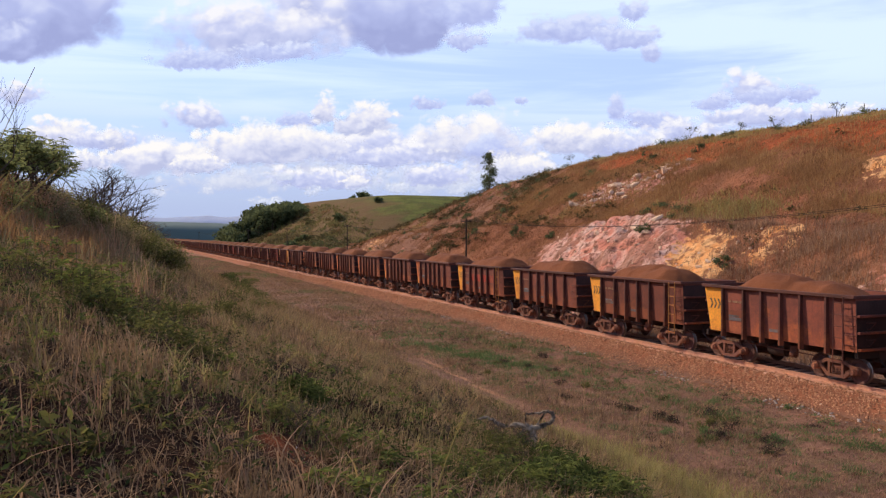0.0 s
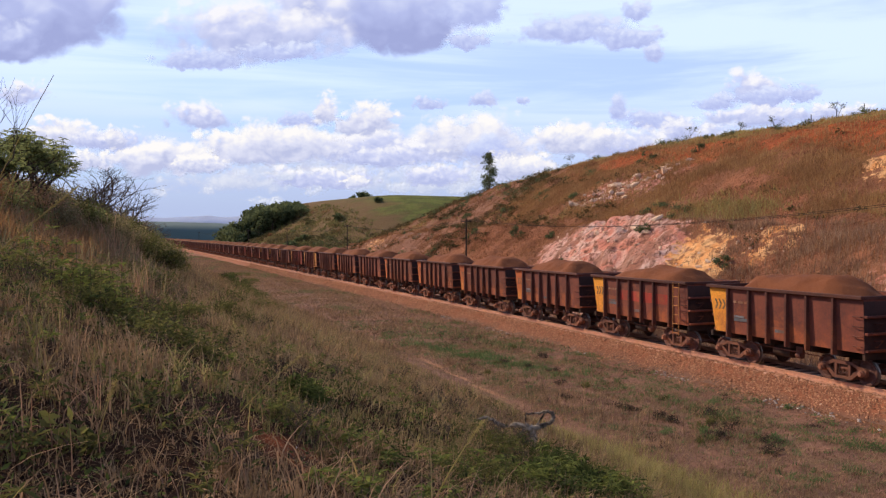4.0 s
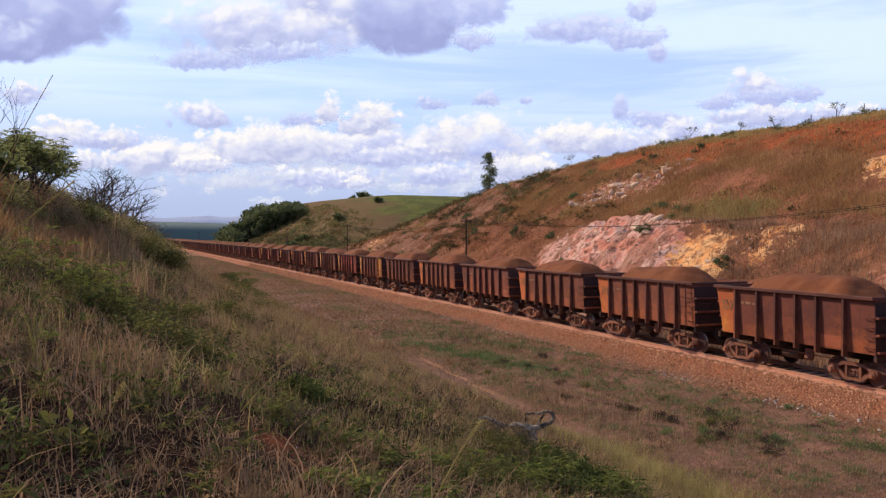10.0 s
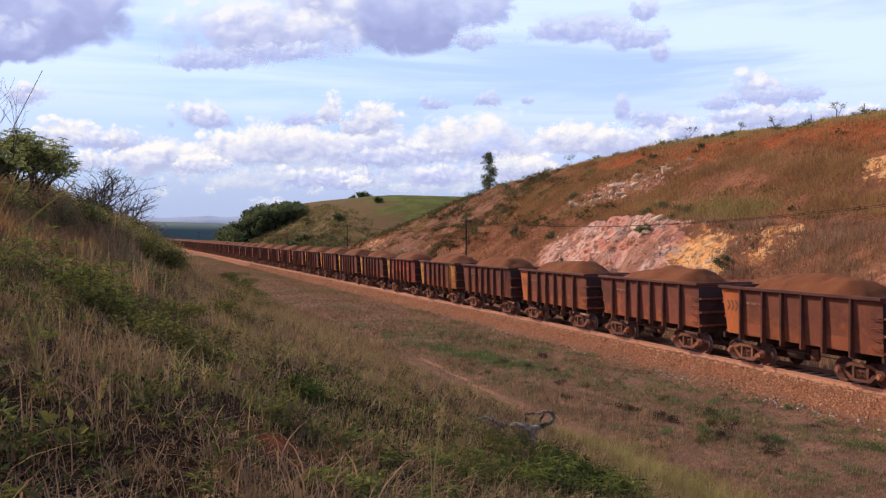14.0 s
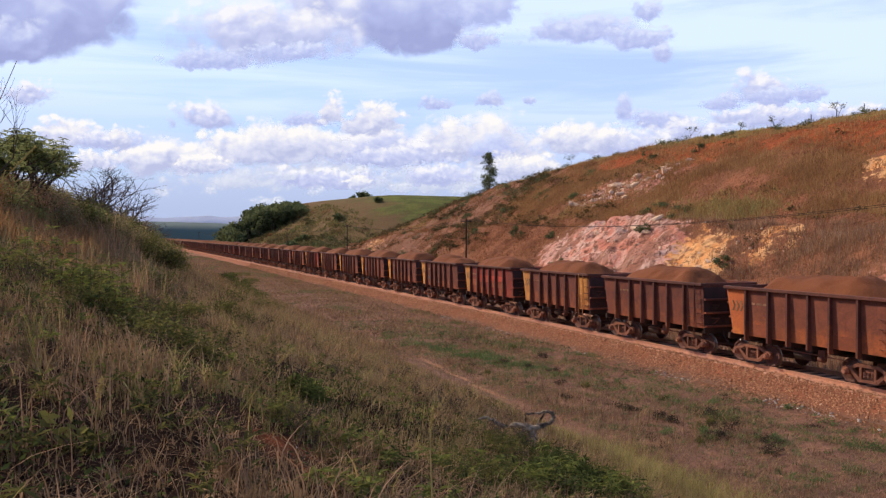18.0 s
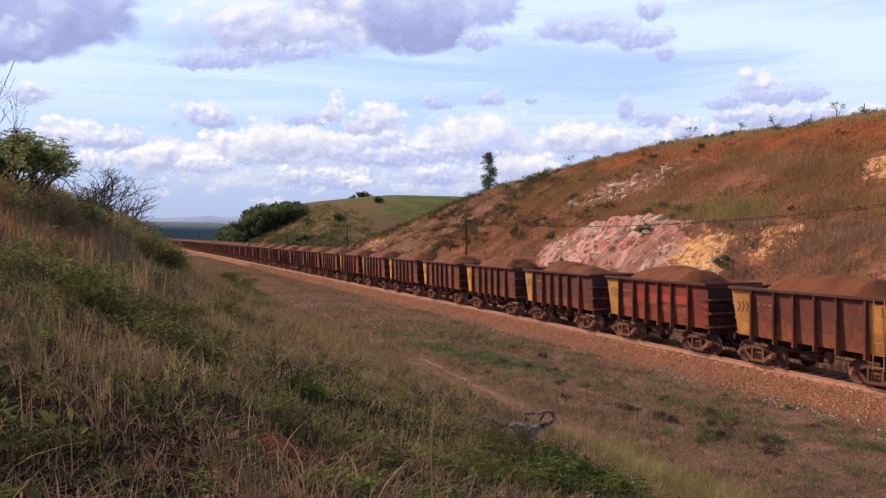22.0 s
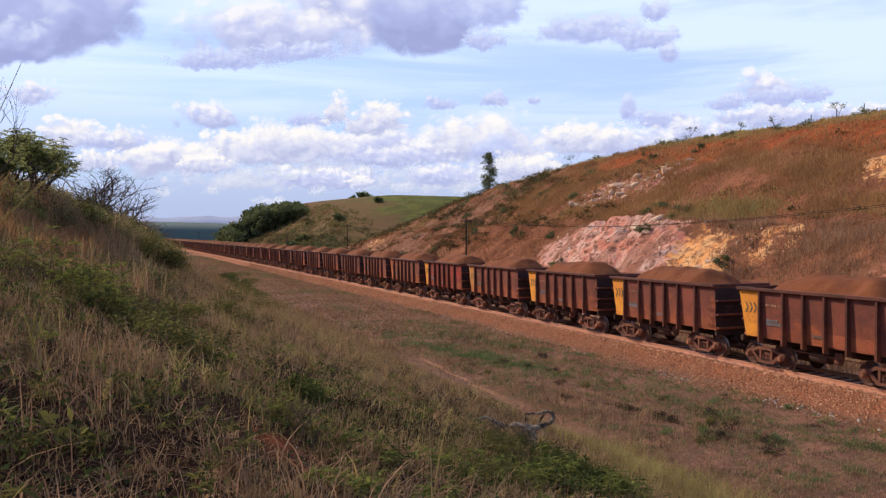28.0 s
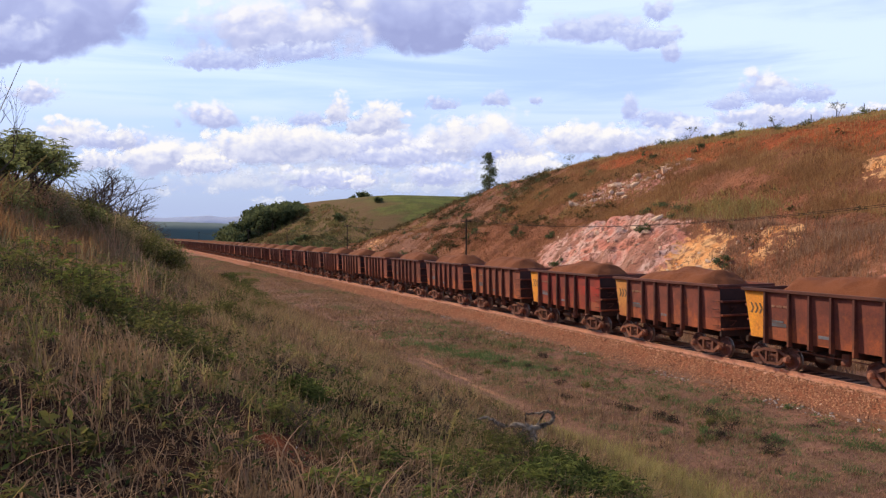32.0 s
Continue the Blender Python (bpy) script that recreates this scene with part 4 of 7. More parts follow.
def build_grass():
    rs = np.random.RandomState(4)
    bank = (-14, 13.2)
    dry = lambda s, y: (0.95 - 0.75 * green_here(s, y)) * np.clip(1 - 0.72 * sparse_patch(s, y), 0.15, 1) * (1 - 0.9 * bare_soil(s, y))
    thin = lambda s, y: 0.40 + 0.60 * sm(lattice(s / 1.3, y / 1.0, 71) + 0.9 * lattice(s / 0.45, y / 0.4, 72), -0.35, 0.6)
    off = lambda s, y: 1 - np.exp(-((y - path_line(s)) / 0.18) ** 2) * sm(s, 25.5, 28) * sm(s, 43, 40)
    both = lambda s, y: dry(s, y) * thin(s, y) * off(s, y)
    p = []
    s, y = scatter(rs, 11000, 1, 10, -4, 9, 1.2, 7, both)
    p.append(blades(rs, s, y, 9, (0.10, 0.40), (0.005, 0.018), 1.9, 0.035, 3))
    s, y = scatter(rs, 5000, 1, 10, -4, 9, 1.2, 7, both)
    p.append(blades(rs, s, y, 3, (0.22, 0.55), (0.006, 0.014), 0.9, 0.05, 3))
    s, y = scatter(rs, 21000, 4, 22, -6, 13, 7, 16, both)
    p.append(blades(rs, s, y, 8, (0.10, 0.36), (0.008, 0.022), 2.1, 0.07, 2))
    s, y = scatter(rs, 50000, 12, 50, *bank, 16, 45, both)
    p.append(blades(rs, s, y, 5, (0.12, 0.45), (0.014, 0.034), 1.0, 0.15, 1))
    s, y = scatter(rs, 50000, 38, 190, -9, 13.6, 42, 190, dry)
    p.append(blades(rs, s, y, 4, (0.2, 0.6), (0.05, 0.10), 0.7, 0.3, 1))
    lie = lambda s, y: 0.5 * off(s, y) * np.clip(1 - 0.6 * sparse_patch(s, y), 0.2, 1)
    s, y = scatter(rs, 60000, 1, 14, -4, 11, 1.2, 11, lie)
    p.append(blades(rs, s, y, 2, (0.05, 0.16), (0.005, 0.014), 3.2, 0.06, 1))
    s, y = scatter(rs, 70000, 8, 46, -7, 13, 11, 45, lie)
    p.append(blades(rs, s, y, 1, (0.08, 0.22), (0.014, 0.034), 2.4, 0.1, 1))
    s, y = scatter(rs, 2600, 17, 42, -4.4, 0.6, 16, 44, lambda s, y: 0.3 + 0.7 * sm(lattice(s / 1.4, y / 1.1, 121), -0.2, 0.5))
    half = rs.rand(len(s)) < 0.5
    for k, name, mat, label in ((half, "tall_bank_grass", STRAW_TALL, "tall dead brown grass along the top of the bank"), (~half, "olive_bank_grass", OLIVE_SCRUB, "tall olive grass along the top of the bank")):
        stuff(name, [blades(rs, s[k], y[k], 8, (0.45, 1.05), (0.014, 0.034), 0.6, 0.14, 2)], mat, label, "grass")
    s, y = scatter(rs, 3600, 19, 36, -4.6, -0.6, 17, 40)
    stuff("bank_top_grass", [blades(rs, s, y, 7, (0.25, 0.75), (0.012, 0.03), 1.0, 0.16, 2)], OLIVE_HILL, "tall tangled brown grass along the top of the bank", "grass")
    stuff("dry_grass", p, STRAW, "tangled dry straw-brown grass on the near bank", "grass")
    p = []
    g2 = lambda s, y: (green_here(s, y) * 0.32 + 0.03) * off(s, y) * np.clip(1 - 0.4 * sparse_patch(s, y), 0.3, 1) * thin(s, y)
    s, y = scatter(rs, 12000, 1, 10, -4, 9, 1.2, 7, g2)
    p.append(blades(rs, s, y, 6, (0.08, 0.3), (0.006, 0.016), 1.3, 0.05, 3))
    s, y = scatter(rs, 22000, 4, 22, -6, 13, 7, 16, g2)
    p.append(blades(rs, s, y, 6, (0.12, 0.40), (0.008, 0.020), 1.0, 0.07, 2))
    s, y = scatter(rs, 40000, 12, 50, *bank, 16, 45, g2)
    p.append(blades(rs, s, y, 5, (0.12, 0.45), (0.015, 0.038), 0.8, 0.13, 1))
    s, y = scatter(rs, 30000, 38, 190, -9, 13.6, 42, 190, g2)
    p.append(blades(rs, s, y, 4, (0.15, 0.5), (0.05, 0.1), 0.6, 0.3, 1))
    # the bright tall edge of the slope before the flat strip
    rim = lambda s, y: np.exp(-((y - 12.2) / 1.3) ** 2) * sm(s, 26, 19)
    s, y = scatter(rs, 16000, 8, 26, 8, 14, 9, 26, rim)
    stuff("rim_grass", [blades(rs, s, y, 6, (0.2, 0.6), (0.008, 0.02), 0.7, 0.08, 2)], RIM_GRASS, "tall yellow-green grass at the foot of the bank", "grass")
    stuff("green_grass", p, GREEN, "patches of green grass among the dry stalks", "grass")
    # broad-leaved weeds between them
    s, y = scatter(rs, 3400, 1, 24, -5, 12, 1.5, 24, lambda s, y: 0.25 + 0.75 * green_here(s, y))
    n = len(s)
    c = np.repeat(np.stack((-s, y, height(s, y)), -1), 16, 0) + rs.normal(0, 1, (16 * n, 3)) * np.array((0.09, 0.09, 0.0))
    c[:, 2] += rs.uniform(0.0, 0.22, 16 * n)
    w = leaves("leafy_weeds", rs, c, 1, 0.01, 0.065, LEAF_BRIGHT, None, 1.0, 2.6)
    tagged(w, "low broad-leaved green weeds in the dry grass", "weeds", kind="stuff")
    # the same dry grass goes on around and behind the viewer
    p = []
    s, y = rs.uniform(-14, 16, 9000), rs.uniform(-14, 13, 9000)
    k = (~in_view(s, y)[0]) & (np.hypot(s, y) > 0.7)
    p.append(blades(rs, s[k], y[k], 4, (0.12, 0.45), (0.012, 0.03), 1.3, 0.1, 1))
    stuff("bank_grass", p, STRAW, "dry straw-brown grass on the bank around the viewer", "grass")
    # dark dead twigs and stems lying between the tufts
    s, y = scatter(rs, 52000, 1, 16, -4, 10, 1.2, 14, lambda s, y: np.clip(0.25 + 0.75 * sparse_patch(s, y), 0, 1))
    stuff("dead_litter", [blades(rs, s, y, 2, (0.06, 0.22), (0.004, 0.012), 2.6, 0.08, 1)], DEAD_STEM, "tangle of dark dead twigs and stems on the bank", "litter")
    s, y = scatter(rs, 90, 3, 9, -2, 5, 3, 8)
    stuff("bent_stems", [blades(rs, s, y, 1, (0.5, 1.0), (0.010, 0.020), 1.7, 0.1, 4)], STRAW_PALE, "long bent dry stems in the grass", "grass")
    # broad yellow-green tufts between the dry grass
    s, y = scatter(rs, 150, 5, 26, -2.5, 9, 5, 26)
    stuff("yellow_tufts", [blades(rs, s, y, 11, (0.2, 0.5), (0.014, 0.034), 1.1, 0.05, 3)], RIM_GRASS, "broad-bladed yellow-green tufts on the bank", "grass")
    # upright tussocks with dark gaps between them
    clump = lambda s, y: sm(lattice(s / 0.9, y / 0.8, 171) + 0.6 * lattice(s / 0.35, y / 0.3, 172), 0.05, 0.6) * off(s, y) * (1 - bare_soil(s, y))
    p, q = [], []
    for n, box_, near, far, per, h, w, spread, segs in ((2600, (2, 9, -3, 7), 2.5, 7, 22, (0.14, 0.42), (0.005, 0.014), 0.05, 3),
                                                        (9000, (6, 20, -5, 12), 7, 16, 14, (0.16, 0.42), (0.008, 0.020), 0.07, 2),
                                                        (12000, (14, 48, -6, 13), 16, 45, 10, (0.2, 0.55), (0.016, 0.036), 0.12, 1)):
        s, y = scatter(rs, n, *box_, near, far, clump)
        k = rs.rand(len(s)) < 0.86
        p.append(blades(rs, s[k], y[k], per, h, w, 0.75, spread, segs))
        q.append(blades(rs, s[~k], y[~k], per, h, w, 0.75, spread, segs))
    stuff("straw_tussocks", p, STRAW, "upright tussocks of dry straw-brown grass on the bank", "grass")
    stuff("olive_tussocks", q, GREEN, "upright tussocks of olive green grass on the bank", "grass")
    # yellower grass lower down the slope
    s, y = scatter(rs, 26000, 11, 60, 0, 13, 11, 60, lambda s, y: off(s, y) * sm(lattice(s / 4, y / 2, 201) + 0.7 * lattice(s / 1.2, y / 0.9, 202), -0.5, 0.4) * sm(y, 0.0, 4))
    stuff("yellow_bank_grass", [blades(rs, s, y, 7, (0.14, 0.45), (0.012, 0.03), 0.8, 0.12, 1)], YELLOW_BANK, "yellow olive grass on the lower bank", "grass")
    # single leafy shoots standing in the grass
    for name, num, size, mat, label in (("leafy_shoots", 240, 0.085, LEAF_TIP, "small bright green leafy shoots in the grass"), ("dark_shoots", 220, 0.10, LEAF, "small dark green leafy plants in the grass")):
        s, y = scatter(rs, num, 3, 17, -3, 9, 3, 17, lambda s, y: 0.3 + 0.7 * sm(lattice(s / 1.6, y / 1.2, 181), -0.2, 0.5))
        c = np.repeat(np.stack((-s, y, height(s, y)), -1), 4, 0)
        c = c + rs.normal(0, 1, c.shape) * np.array((0.07, 0.07, 0.0))
        c[:, 2] += rs.uniform(0.05, 0.26, len(c))
        tagged(sprays(name, rs, c, 8, size, 0.9, mat, None), label, "weeds", kind="stuff")
    # coarse dry stems close to the viewer
    s, y = scatter(rs, 420, 2.6, 8.0, -2.6, 3.4, 2.4, 8)
    stuff("coarse_stems", [blades(rs, s, y, 2, (0.30, 0.8), (0.008, 0.020), 1.9, 0.12, 4)], STRAW_TALL, "coarse pale dry stems leaning over the bank", "grass")
    # tall thin stalks
    p = []
    s, y = scatter(rs, 700, 3, 12, -2.5, 7, 3, 11)
    p.append(blades(rs, s, y, 1, (0.2, 0.6), (0.006, 0.013), 2.4, 0.1, 3))
    s, y = scatter(rs, 1500, 2, 26, -4, 13, 2.0, 26)
    p.append(blades(rs, s, y, 1, (0.4, 0.8), (0.006, 0.011), 0.9, 0.1, 3))
    s, y = scatter(rs, 260, 2, 9, -2.5, 6, 2.0, 7)
    p.append(blades(rs, s, y, 1, (0.35, 0.85), (0.008, 0.016), 1.6, 0.1, 4))
    s, y = scatter(rs, 700, 18, 50, 9, 15, 18, 50)
    p.append(blades(rs, s, y, 2, (0.4, 0.9), (0.012, 0.02), 0.3, 0.2, 2))
    s, y = scatter(rs, 160, 19, 32, 13.2, 16.5, 18, 50, lambda s, y: np.exp(-((s - 25.5) / 3.5) ** 2))
    p.append(blades(rs, s, y, 3, (0.7, 1.5), (0.012, 0.022), 0.25, 0.25, 3))
    stuff("dry_stalks", p, STRAW, "tall thin dry grass stalks", "grass")
    # the flat strip beside the ballast
    p = []
    worn = lambda s, y: off(s, y) * (0.3 + 0.7 * sm(lattice(s / 2.5, y / 1.2, 81) + 0.6 * lattice(s / 0.9, y / 0.6, 82), -0.3, 0.5)) * sm(y + 0.5 * lattice(s / 1.7, s * 0, 27) + 0.5 * lattice(s / 0.7, y / 0.6, 28), 23.5 + 0.3 * sm(s, 30, 70), 21.6 + 0.9 * sm(s, 30, 70)) * (1 - 0.85 * weed_patch(s, y))
    s, y = scatter(rs, 44000, 12, 60, 12.5, 23, 12, 48, worn)
    p.append(blades(rs, s, y, 5, (0.03, 0.14), (0.012, 0.03), 1.0, 0.10, 1))
    s, y = scatter(rs, 26000, 45, 260, 13, 23.3, 45, 260, lambda s, y: 0.5 + 0.5 * worn(s, y))
    p.append(blades(rs, s, y, 4, (0.06, 0.22), (0.04, 0.09), 0.8, 0.3, 1))
    s, y = scatter(rs, 1500, 13, 70, 13.5, 22, 12, 70)
    p.append(blades(rs, s, y, 24, (0.04, 0.18), (0.015, 0.035), 1.3, 0.10, 1))
    s, y = scatter(rs, 30000, 40, 200, 13, 23, 40, 200, lambda s, y: 0.3 + 0.6 * sm(lattice(s / 6, y / 2, 89), -0.4, 0.5))
    s1, y1 = scatter(rs, 26000, 14, 46, 12.6, 20, 14, 46, lambda s, y: off(s, y) * (0.35 + 0.5 * sm(y, 17, 14)) * (1 - 0.85 * weed_patch(s, y)))
    stuff("straw_verge", [blades(rs, s, y, 4, (0.08, 0.28), (0.03, 0.07), 0.9, 0.25, 1), blades(rs, s1, y1, 5, (0.06, 0.24), (0.012, 0.03), 0.9, 0.12, 1)], STRAW, "straw-coloured grass along the far flat strip", "grass")
    stuff("verge_grass", p, STRAW_VERGE, "short worn grass on the flat strip by the ballast", "grass")
    p = []
    lush = lambda s, y: 0.75 * sm(lattice(s / 1.8, y / 1.0, 85) + 0.5 * lattice(s / 0.6, y / 0.5, 86), 0.25, 0.7) + weed_patch(s, y)
    s, y = scatter(rs, 42000, 14, 60, 14, 22.9, 14, 60, lush)
    p.append(blades(rs, s, y, 6, (0.04, 0.16), (0.015, 0.04), 1.0, 0.10, 1))
    s, y = scatter(rs, 9000, 32, 50, 14, 19.5, 14, 60, weed_patch)
    p.append(blades(rs, s, y, 6, (0.10, 0.26), (0.02, 0.05), 1.2, 0.08, 1))
    s, y = scatter(rs, 36000, 36, 260, 13, 22.9, 36, 260, lambda s, y: 0.8 * sm(lattice(s / 7, y / 2.5, 88), 0.1, 0.7))
    p.append(blades(rs, s, y, 4, (0.06, 0.22), (0.04, 0.09), 0.8, 0.3, 1))
    s, y = scatter(rs, 600, 13, 60, 14, 22, 12, 60)
    p.append(blades(rs, s, y, 26, (0.05, 0.20), (0.015, 0.035), 1.2, 0.09, 1))
    s, y = scatter(rs, 1500, 30, 50, 14.5, 20.5, 14, 60, lambda s, y: np.clip(1.2 * weed_patch(s, y) + 0.12, 0, 1))
    p.append(blades(rs, s, y, 26, (0.10, 0.30), (0.014, 0.036), 0.9, 0.09, 1))
    s, y = scatter(rs, 260, 14, 34, 16, 22.4, 12, 60)
    p.append(blades(rs, s, y, 26, (0.08, 0.22), (0.012, 0.03), 1.0, 0.10, 1))
    s, y = scatter(rs, 3200, 13, 60, 14, 23.0, 12, 60, lambda s, y: sm(lattice(s / 2.6, y / 1.6, 191) + 0.5 * lattice(s / 0.8, y / 0.6, 192), 0.0, 0.6))
    stuff("dead_tufts", [blades(rs, s, y, 22, (0.04, 0.17), (0.012, 0.03), 1.4, 0.08, 1)], CLOD, "small dark dead tufts on the flat strip", "grass")
    stuff("verge_weeds", p, WEED, "low green weeds on the flat strip", "weeds")



def build_hill_grass():
    rs = np.random.RandomState(14)

    def bare(s, y):
        rock, ochre, red = masks(s, y)
        return np.clip(1 - 1.6 * np.maximum(rock, ochre) - 0.8 * red, 0.03, 1)

    def clumped(s, y):
        return bare(s, y) * (0.2 + 0.8 * sm(lattice(s / 2.0, y / 1.2, 95) + 0.5 * lattice(s / 0.8, y / 0.7, 96), -0.35, 0.45))
    tall = lambda s, y: clumped(s, y) * sm(s, 60, 48)
    p = []
    s, y = scatter(rs, 20000, 28, 64, 30, 43, 30, 130, tall)
    stuff("tall_grass", [blades(rs, s, y, 4, (0.3, 0.95), (0.025, 0.055), 0.45, 0.25, 1, 0.05)], STRAW_TALL, "tall mauve-brown dead grass on the lower cutting", "grass")
    s, y = scatter(rs, 50000, 28, 100, 32, 44, 30, 130, clumped)
    p.append(blades(rs, s, y, 4, (0.1, 0.35), (0.03, 0.07), 0.9, 0.25, 1, 0.05))
    s, y = scatter(rs, 70000, 38, 180, 44, 60, 30, 220, clumped)
    p.append(blades(rs, s, y, 4, (0.08, 0.32), (0.04, 0.09), 0.9, 0.3, 1, 0.05))
    s, y = scatter(rs, 40000, 95, 190, 30, 44, 90, 230, clumped)
    p.append(blades(rs, s, y, 4, (0.1, 0.35), (0.06, 0.12), 0.9, 0.3, 1, 0.05))
    s, y = scatter(rs, 60000, 36, 100, 44.5, 60, 30, 220, lambda s, y: bare(s, y) * sm(lattice(s / 6, y / 3.5, 101) + 0.5 * lattice(s / 1.6, y / 1.2, 102), -0.7, 0.2))
    stuff("olive_grass", [blades(rs, s, y, 4, (0.2, 0.65), (0.035, 0.08), 0.6, 0.25, 1, 0.05)], OLIVE_HILL, "olive brown grass in patches on the upper cutting", "grass")
    stuff("hill_grass", p, STRAW_HILL, "tall dead brown grass covering the cutting", "grass")
    s, y = scatter(rs, 12000, 38, 120, 58.5, 68, 30, 220)
    stuff("crest_grass", [blades(rs, s, y, 4, (0.15, 0.5), (0.04, 0.08), 0.7, 0.25, 1, 0.05)], STRAW_PALE, "pale yellow grass along the top of the cutting", "grass")
    p = []
    near_bush = lambda s, y: np.exp(-(((s - 55) / 6) ** 2 + ((y - 46.0) / 1.5) ** 2)) + 0.12 * sm(lattice(s / 5, y / 4, 99), 0.2, 0.7) * bare(s, y)
    s, y = scatter(rs, 40000, 35, 180, 43, 64, 30, 220, near_bush)
    s1, y1 = scatter(rs, 700, 48, 62, 44.6, 46.6, 30, 220, lambda s, y: np.exp(-((s - 55) / 5) ** 2))
    stuff("bench_tufts", [blades(rs, s1, y1, 6, (0.3, 0.75), (0.03, 0.07), 0.6, 0.2, 1, 0.05)], RIM_GRASS, "yellow-green tufts on the bench above the rock", "grass")
    stuff("bench_grass", [blades(rs, s, y, 5, (0.25, 0.8), (0.04, 0.09), 0.6, 0.25, 1, 0.05)], STRAW_PALE, "yellow tufts of grass on the bench of the cutting", "grass")
    # low dark scrub in drifts over the slope
    grown = lambda s, y: bare(s, y) * sm(lattice(s / 7, y / 4, 111) + 0.7 * lattice(s / 2.2, y / 1.5, 112), 0.0, 0.6) * (0.06 + 0.94 * sm(s, 66, 92))
    s, y = scatter(rs, 5200, 40, 175, 35, 60, 30, 230, grown)
    n = len(s)
    r = np.repeat(rs.uniform(0.25, 0.8, n), 34)
    c = np.repeat(np.stack((-s, y, height(s, y)), -1), 34, 0) + rs.normal(0, 0.55, (34 * n, 3)) * np.stack((r, r, 0.5 * r), -1)
    c[:, 2] += 0.45 * r
    tagged(leaves("slope_scrub", rs, c, 1, 0.02, 0.24, SLOPE_SCRUB, None, 1.0, 1.8), "low dark olive scrub in drifts on the cutting", "scrub", kind="stuff")
    s, y = scatter(rs, 4200, 175, 345, 29.8, 78, 160, 400, lambda s, y: sm(lattice(s / 9, y / 5, 131) + 0.6 * lattice(s / 3, y / 2, 132), -0.3, 0.5) * sm(y, 66, 48) * sm(s, 320, 280))
    n = len(s)
    r = np.repeat(rs.uniform(0.5, 1.5, n), 30)
    c = np.repeat(np.stack((-s, y, height(s, y)), -1), 30, 0) + rs.normal(0, 0.55, (30 * n, 3)) * np.stack((r, r, 0.5 * r), -1)
    c[:, 2] += 0.45 * r
    tagged(leaves("far_scrub", rs, c, 1, 0.02, 0.5, FAR_SCRUB, None, 1.0, 1.6), "olive and brown scrub on the far rough ground", "scrub", kind="stuff")
    fields = lambda s, y: 0.6 + 0 * s
    s, y = scatter(rs, 3000, 185, 260, 31, 60, 180, 460, fields)
    p.append(blades(rs, s, y, 3, (0.1, 0.35), (0.08, 0.16), 0.6, 0.5, 1, 0.05))
    s, y = scatter(rs, 9000, 165, 285, 30.2, 66, 150, 300, lambda s, y: 0.15 + 0.85 * sm(lattice(s / 7, y / 5, 97) + 0.4 * lattice(s / 2.5, y / 2, 98), -0.1, 0.5) * sm(y, 66, 44))
    p.append(blades(rs, s, y, 9, (0.4, 1.3), (0.12, 0.3), 0.9, 0.35, 1, 0.05))
    stuff("field_grass", p, GREEN, "green and yellow grass on bench and far fields", "grass")


# ---- bushes and trees ----


class Sprig:
    """Collects tapered limbs and leaves while a plant grows."""

    def __init__(self, seed):
        self.r = random.Random(seed)
        self.v, self.f, self.tips = [], [], []

    def limb(self, p, q, r0, r1, sides=4):
        d = (q - p).normalized()
        a = d.orthogonal().normalized()
        b = d.cross(a)
        o = len(self.v)
        for c, r in ((p, r0), (q, r1)):
            for k in range(sides):
                t = 2 * math.pi * k / sides
                self.v.append(c + (a * math.cos(t) + b * math.sin(t)) * r)
        for k in range(sides):
            j = (k + 1) % sides
            self.f.append((o + k, o + j, o + sides + j, o + sides + k))

    def path(self, pts, r0, r1, sides=6):
        n, o = len(pts), len(self.v)
        for i, p in enumerate(pts):
            d = (pts[min(i + 1, n - 1)] - pts[max(i - 1, 0)]).normalized()
            a = d.cross(Vector((0.3, 0.9, 0.2))).normalized()
            b = d.cross(a)
            r = r0 + (r1 - r0) * i / (n - 1)
            self.v += [p + (a * math.cos(2 * math.pi * k / sides) + b * math.sin(2 * math.pi * k / sides)) * r for k in range(sides)]
        for i in range(n - 1):
            for k in range(sides):
                j = (k + 1) % sides
                self.f.append((o + i * sides + k, o + i * sides + j, o + (i + 1) * sides + j, o + (i + 1) * sides + k))

    def grow(self, p, d, length, r, depth, fork=3, droop=0.0, twist=0.55, keep=0.75, bits=2):
        r1 = r
        for k in range(bits):
            d = (d + Vector((self.r.uniform(-1, 1), self.r.uniform(-1, 1), self.r.uniform(-0.6, 0.8) - droop)) * 0.22).normalized()
            q = p + d * (length / bits)
            r2 = r1 * 0.86
            self.limb(p, q, r1, r2)
            p, r1 = q, r2
            if depth <= 1:
                self.tips.append((p.copy(), d.copy()))
        if depth > 0:
            for k in range(fork):
                e = (d + Vector((self.r.uniform(-1, 1), self.r.uniform(-1, 1), self.r.uniform(-0.5, 0.8))) * twist * 1.5).normalized()
                self.grow(p, e, length * keep * self.r.uniform(0.75, 1.15), r1 * 0.76, depth - 1, fork, droop, twist, keep, bits)

    def wood(self, name, mat, parent):
        return raw(name, self.v, self.f, mat, parent)


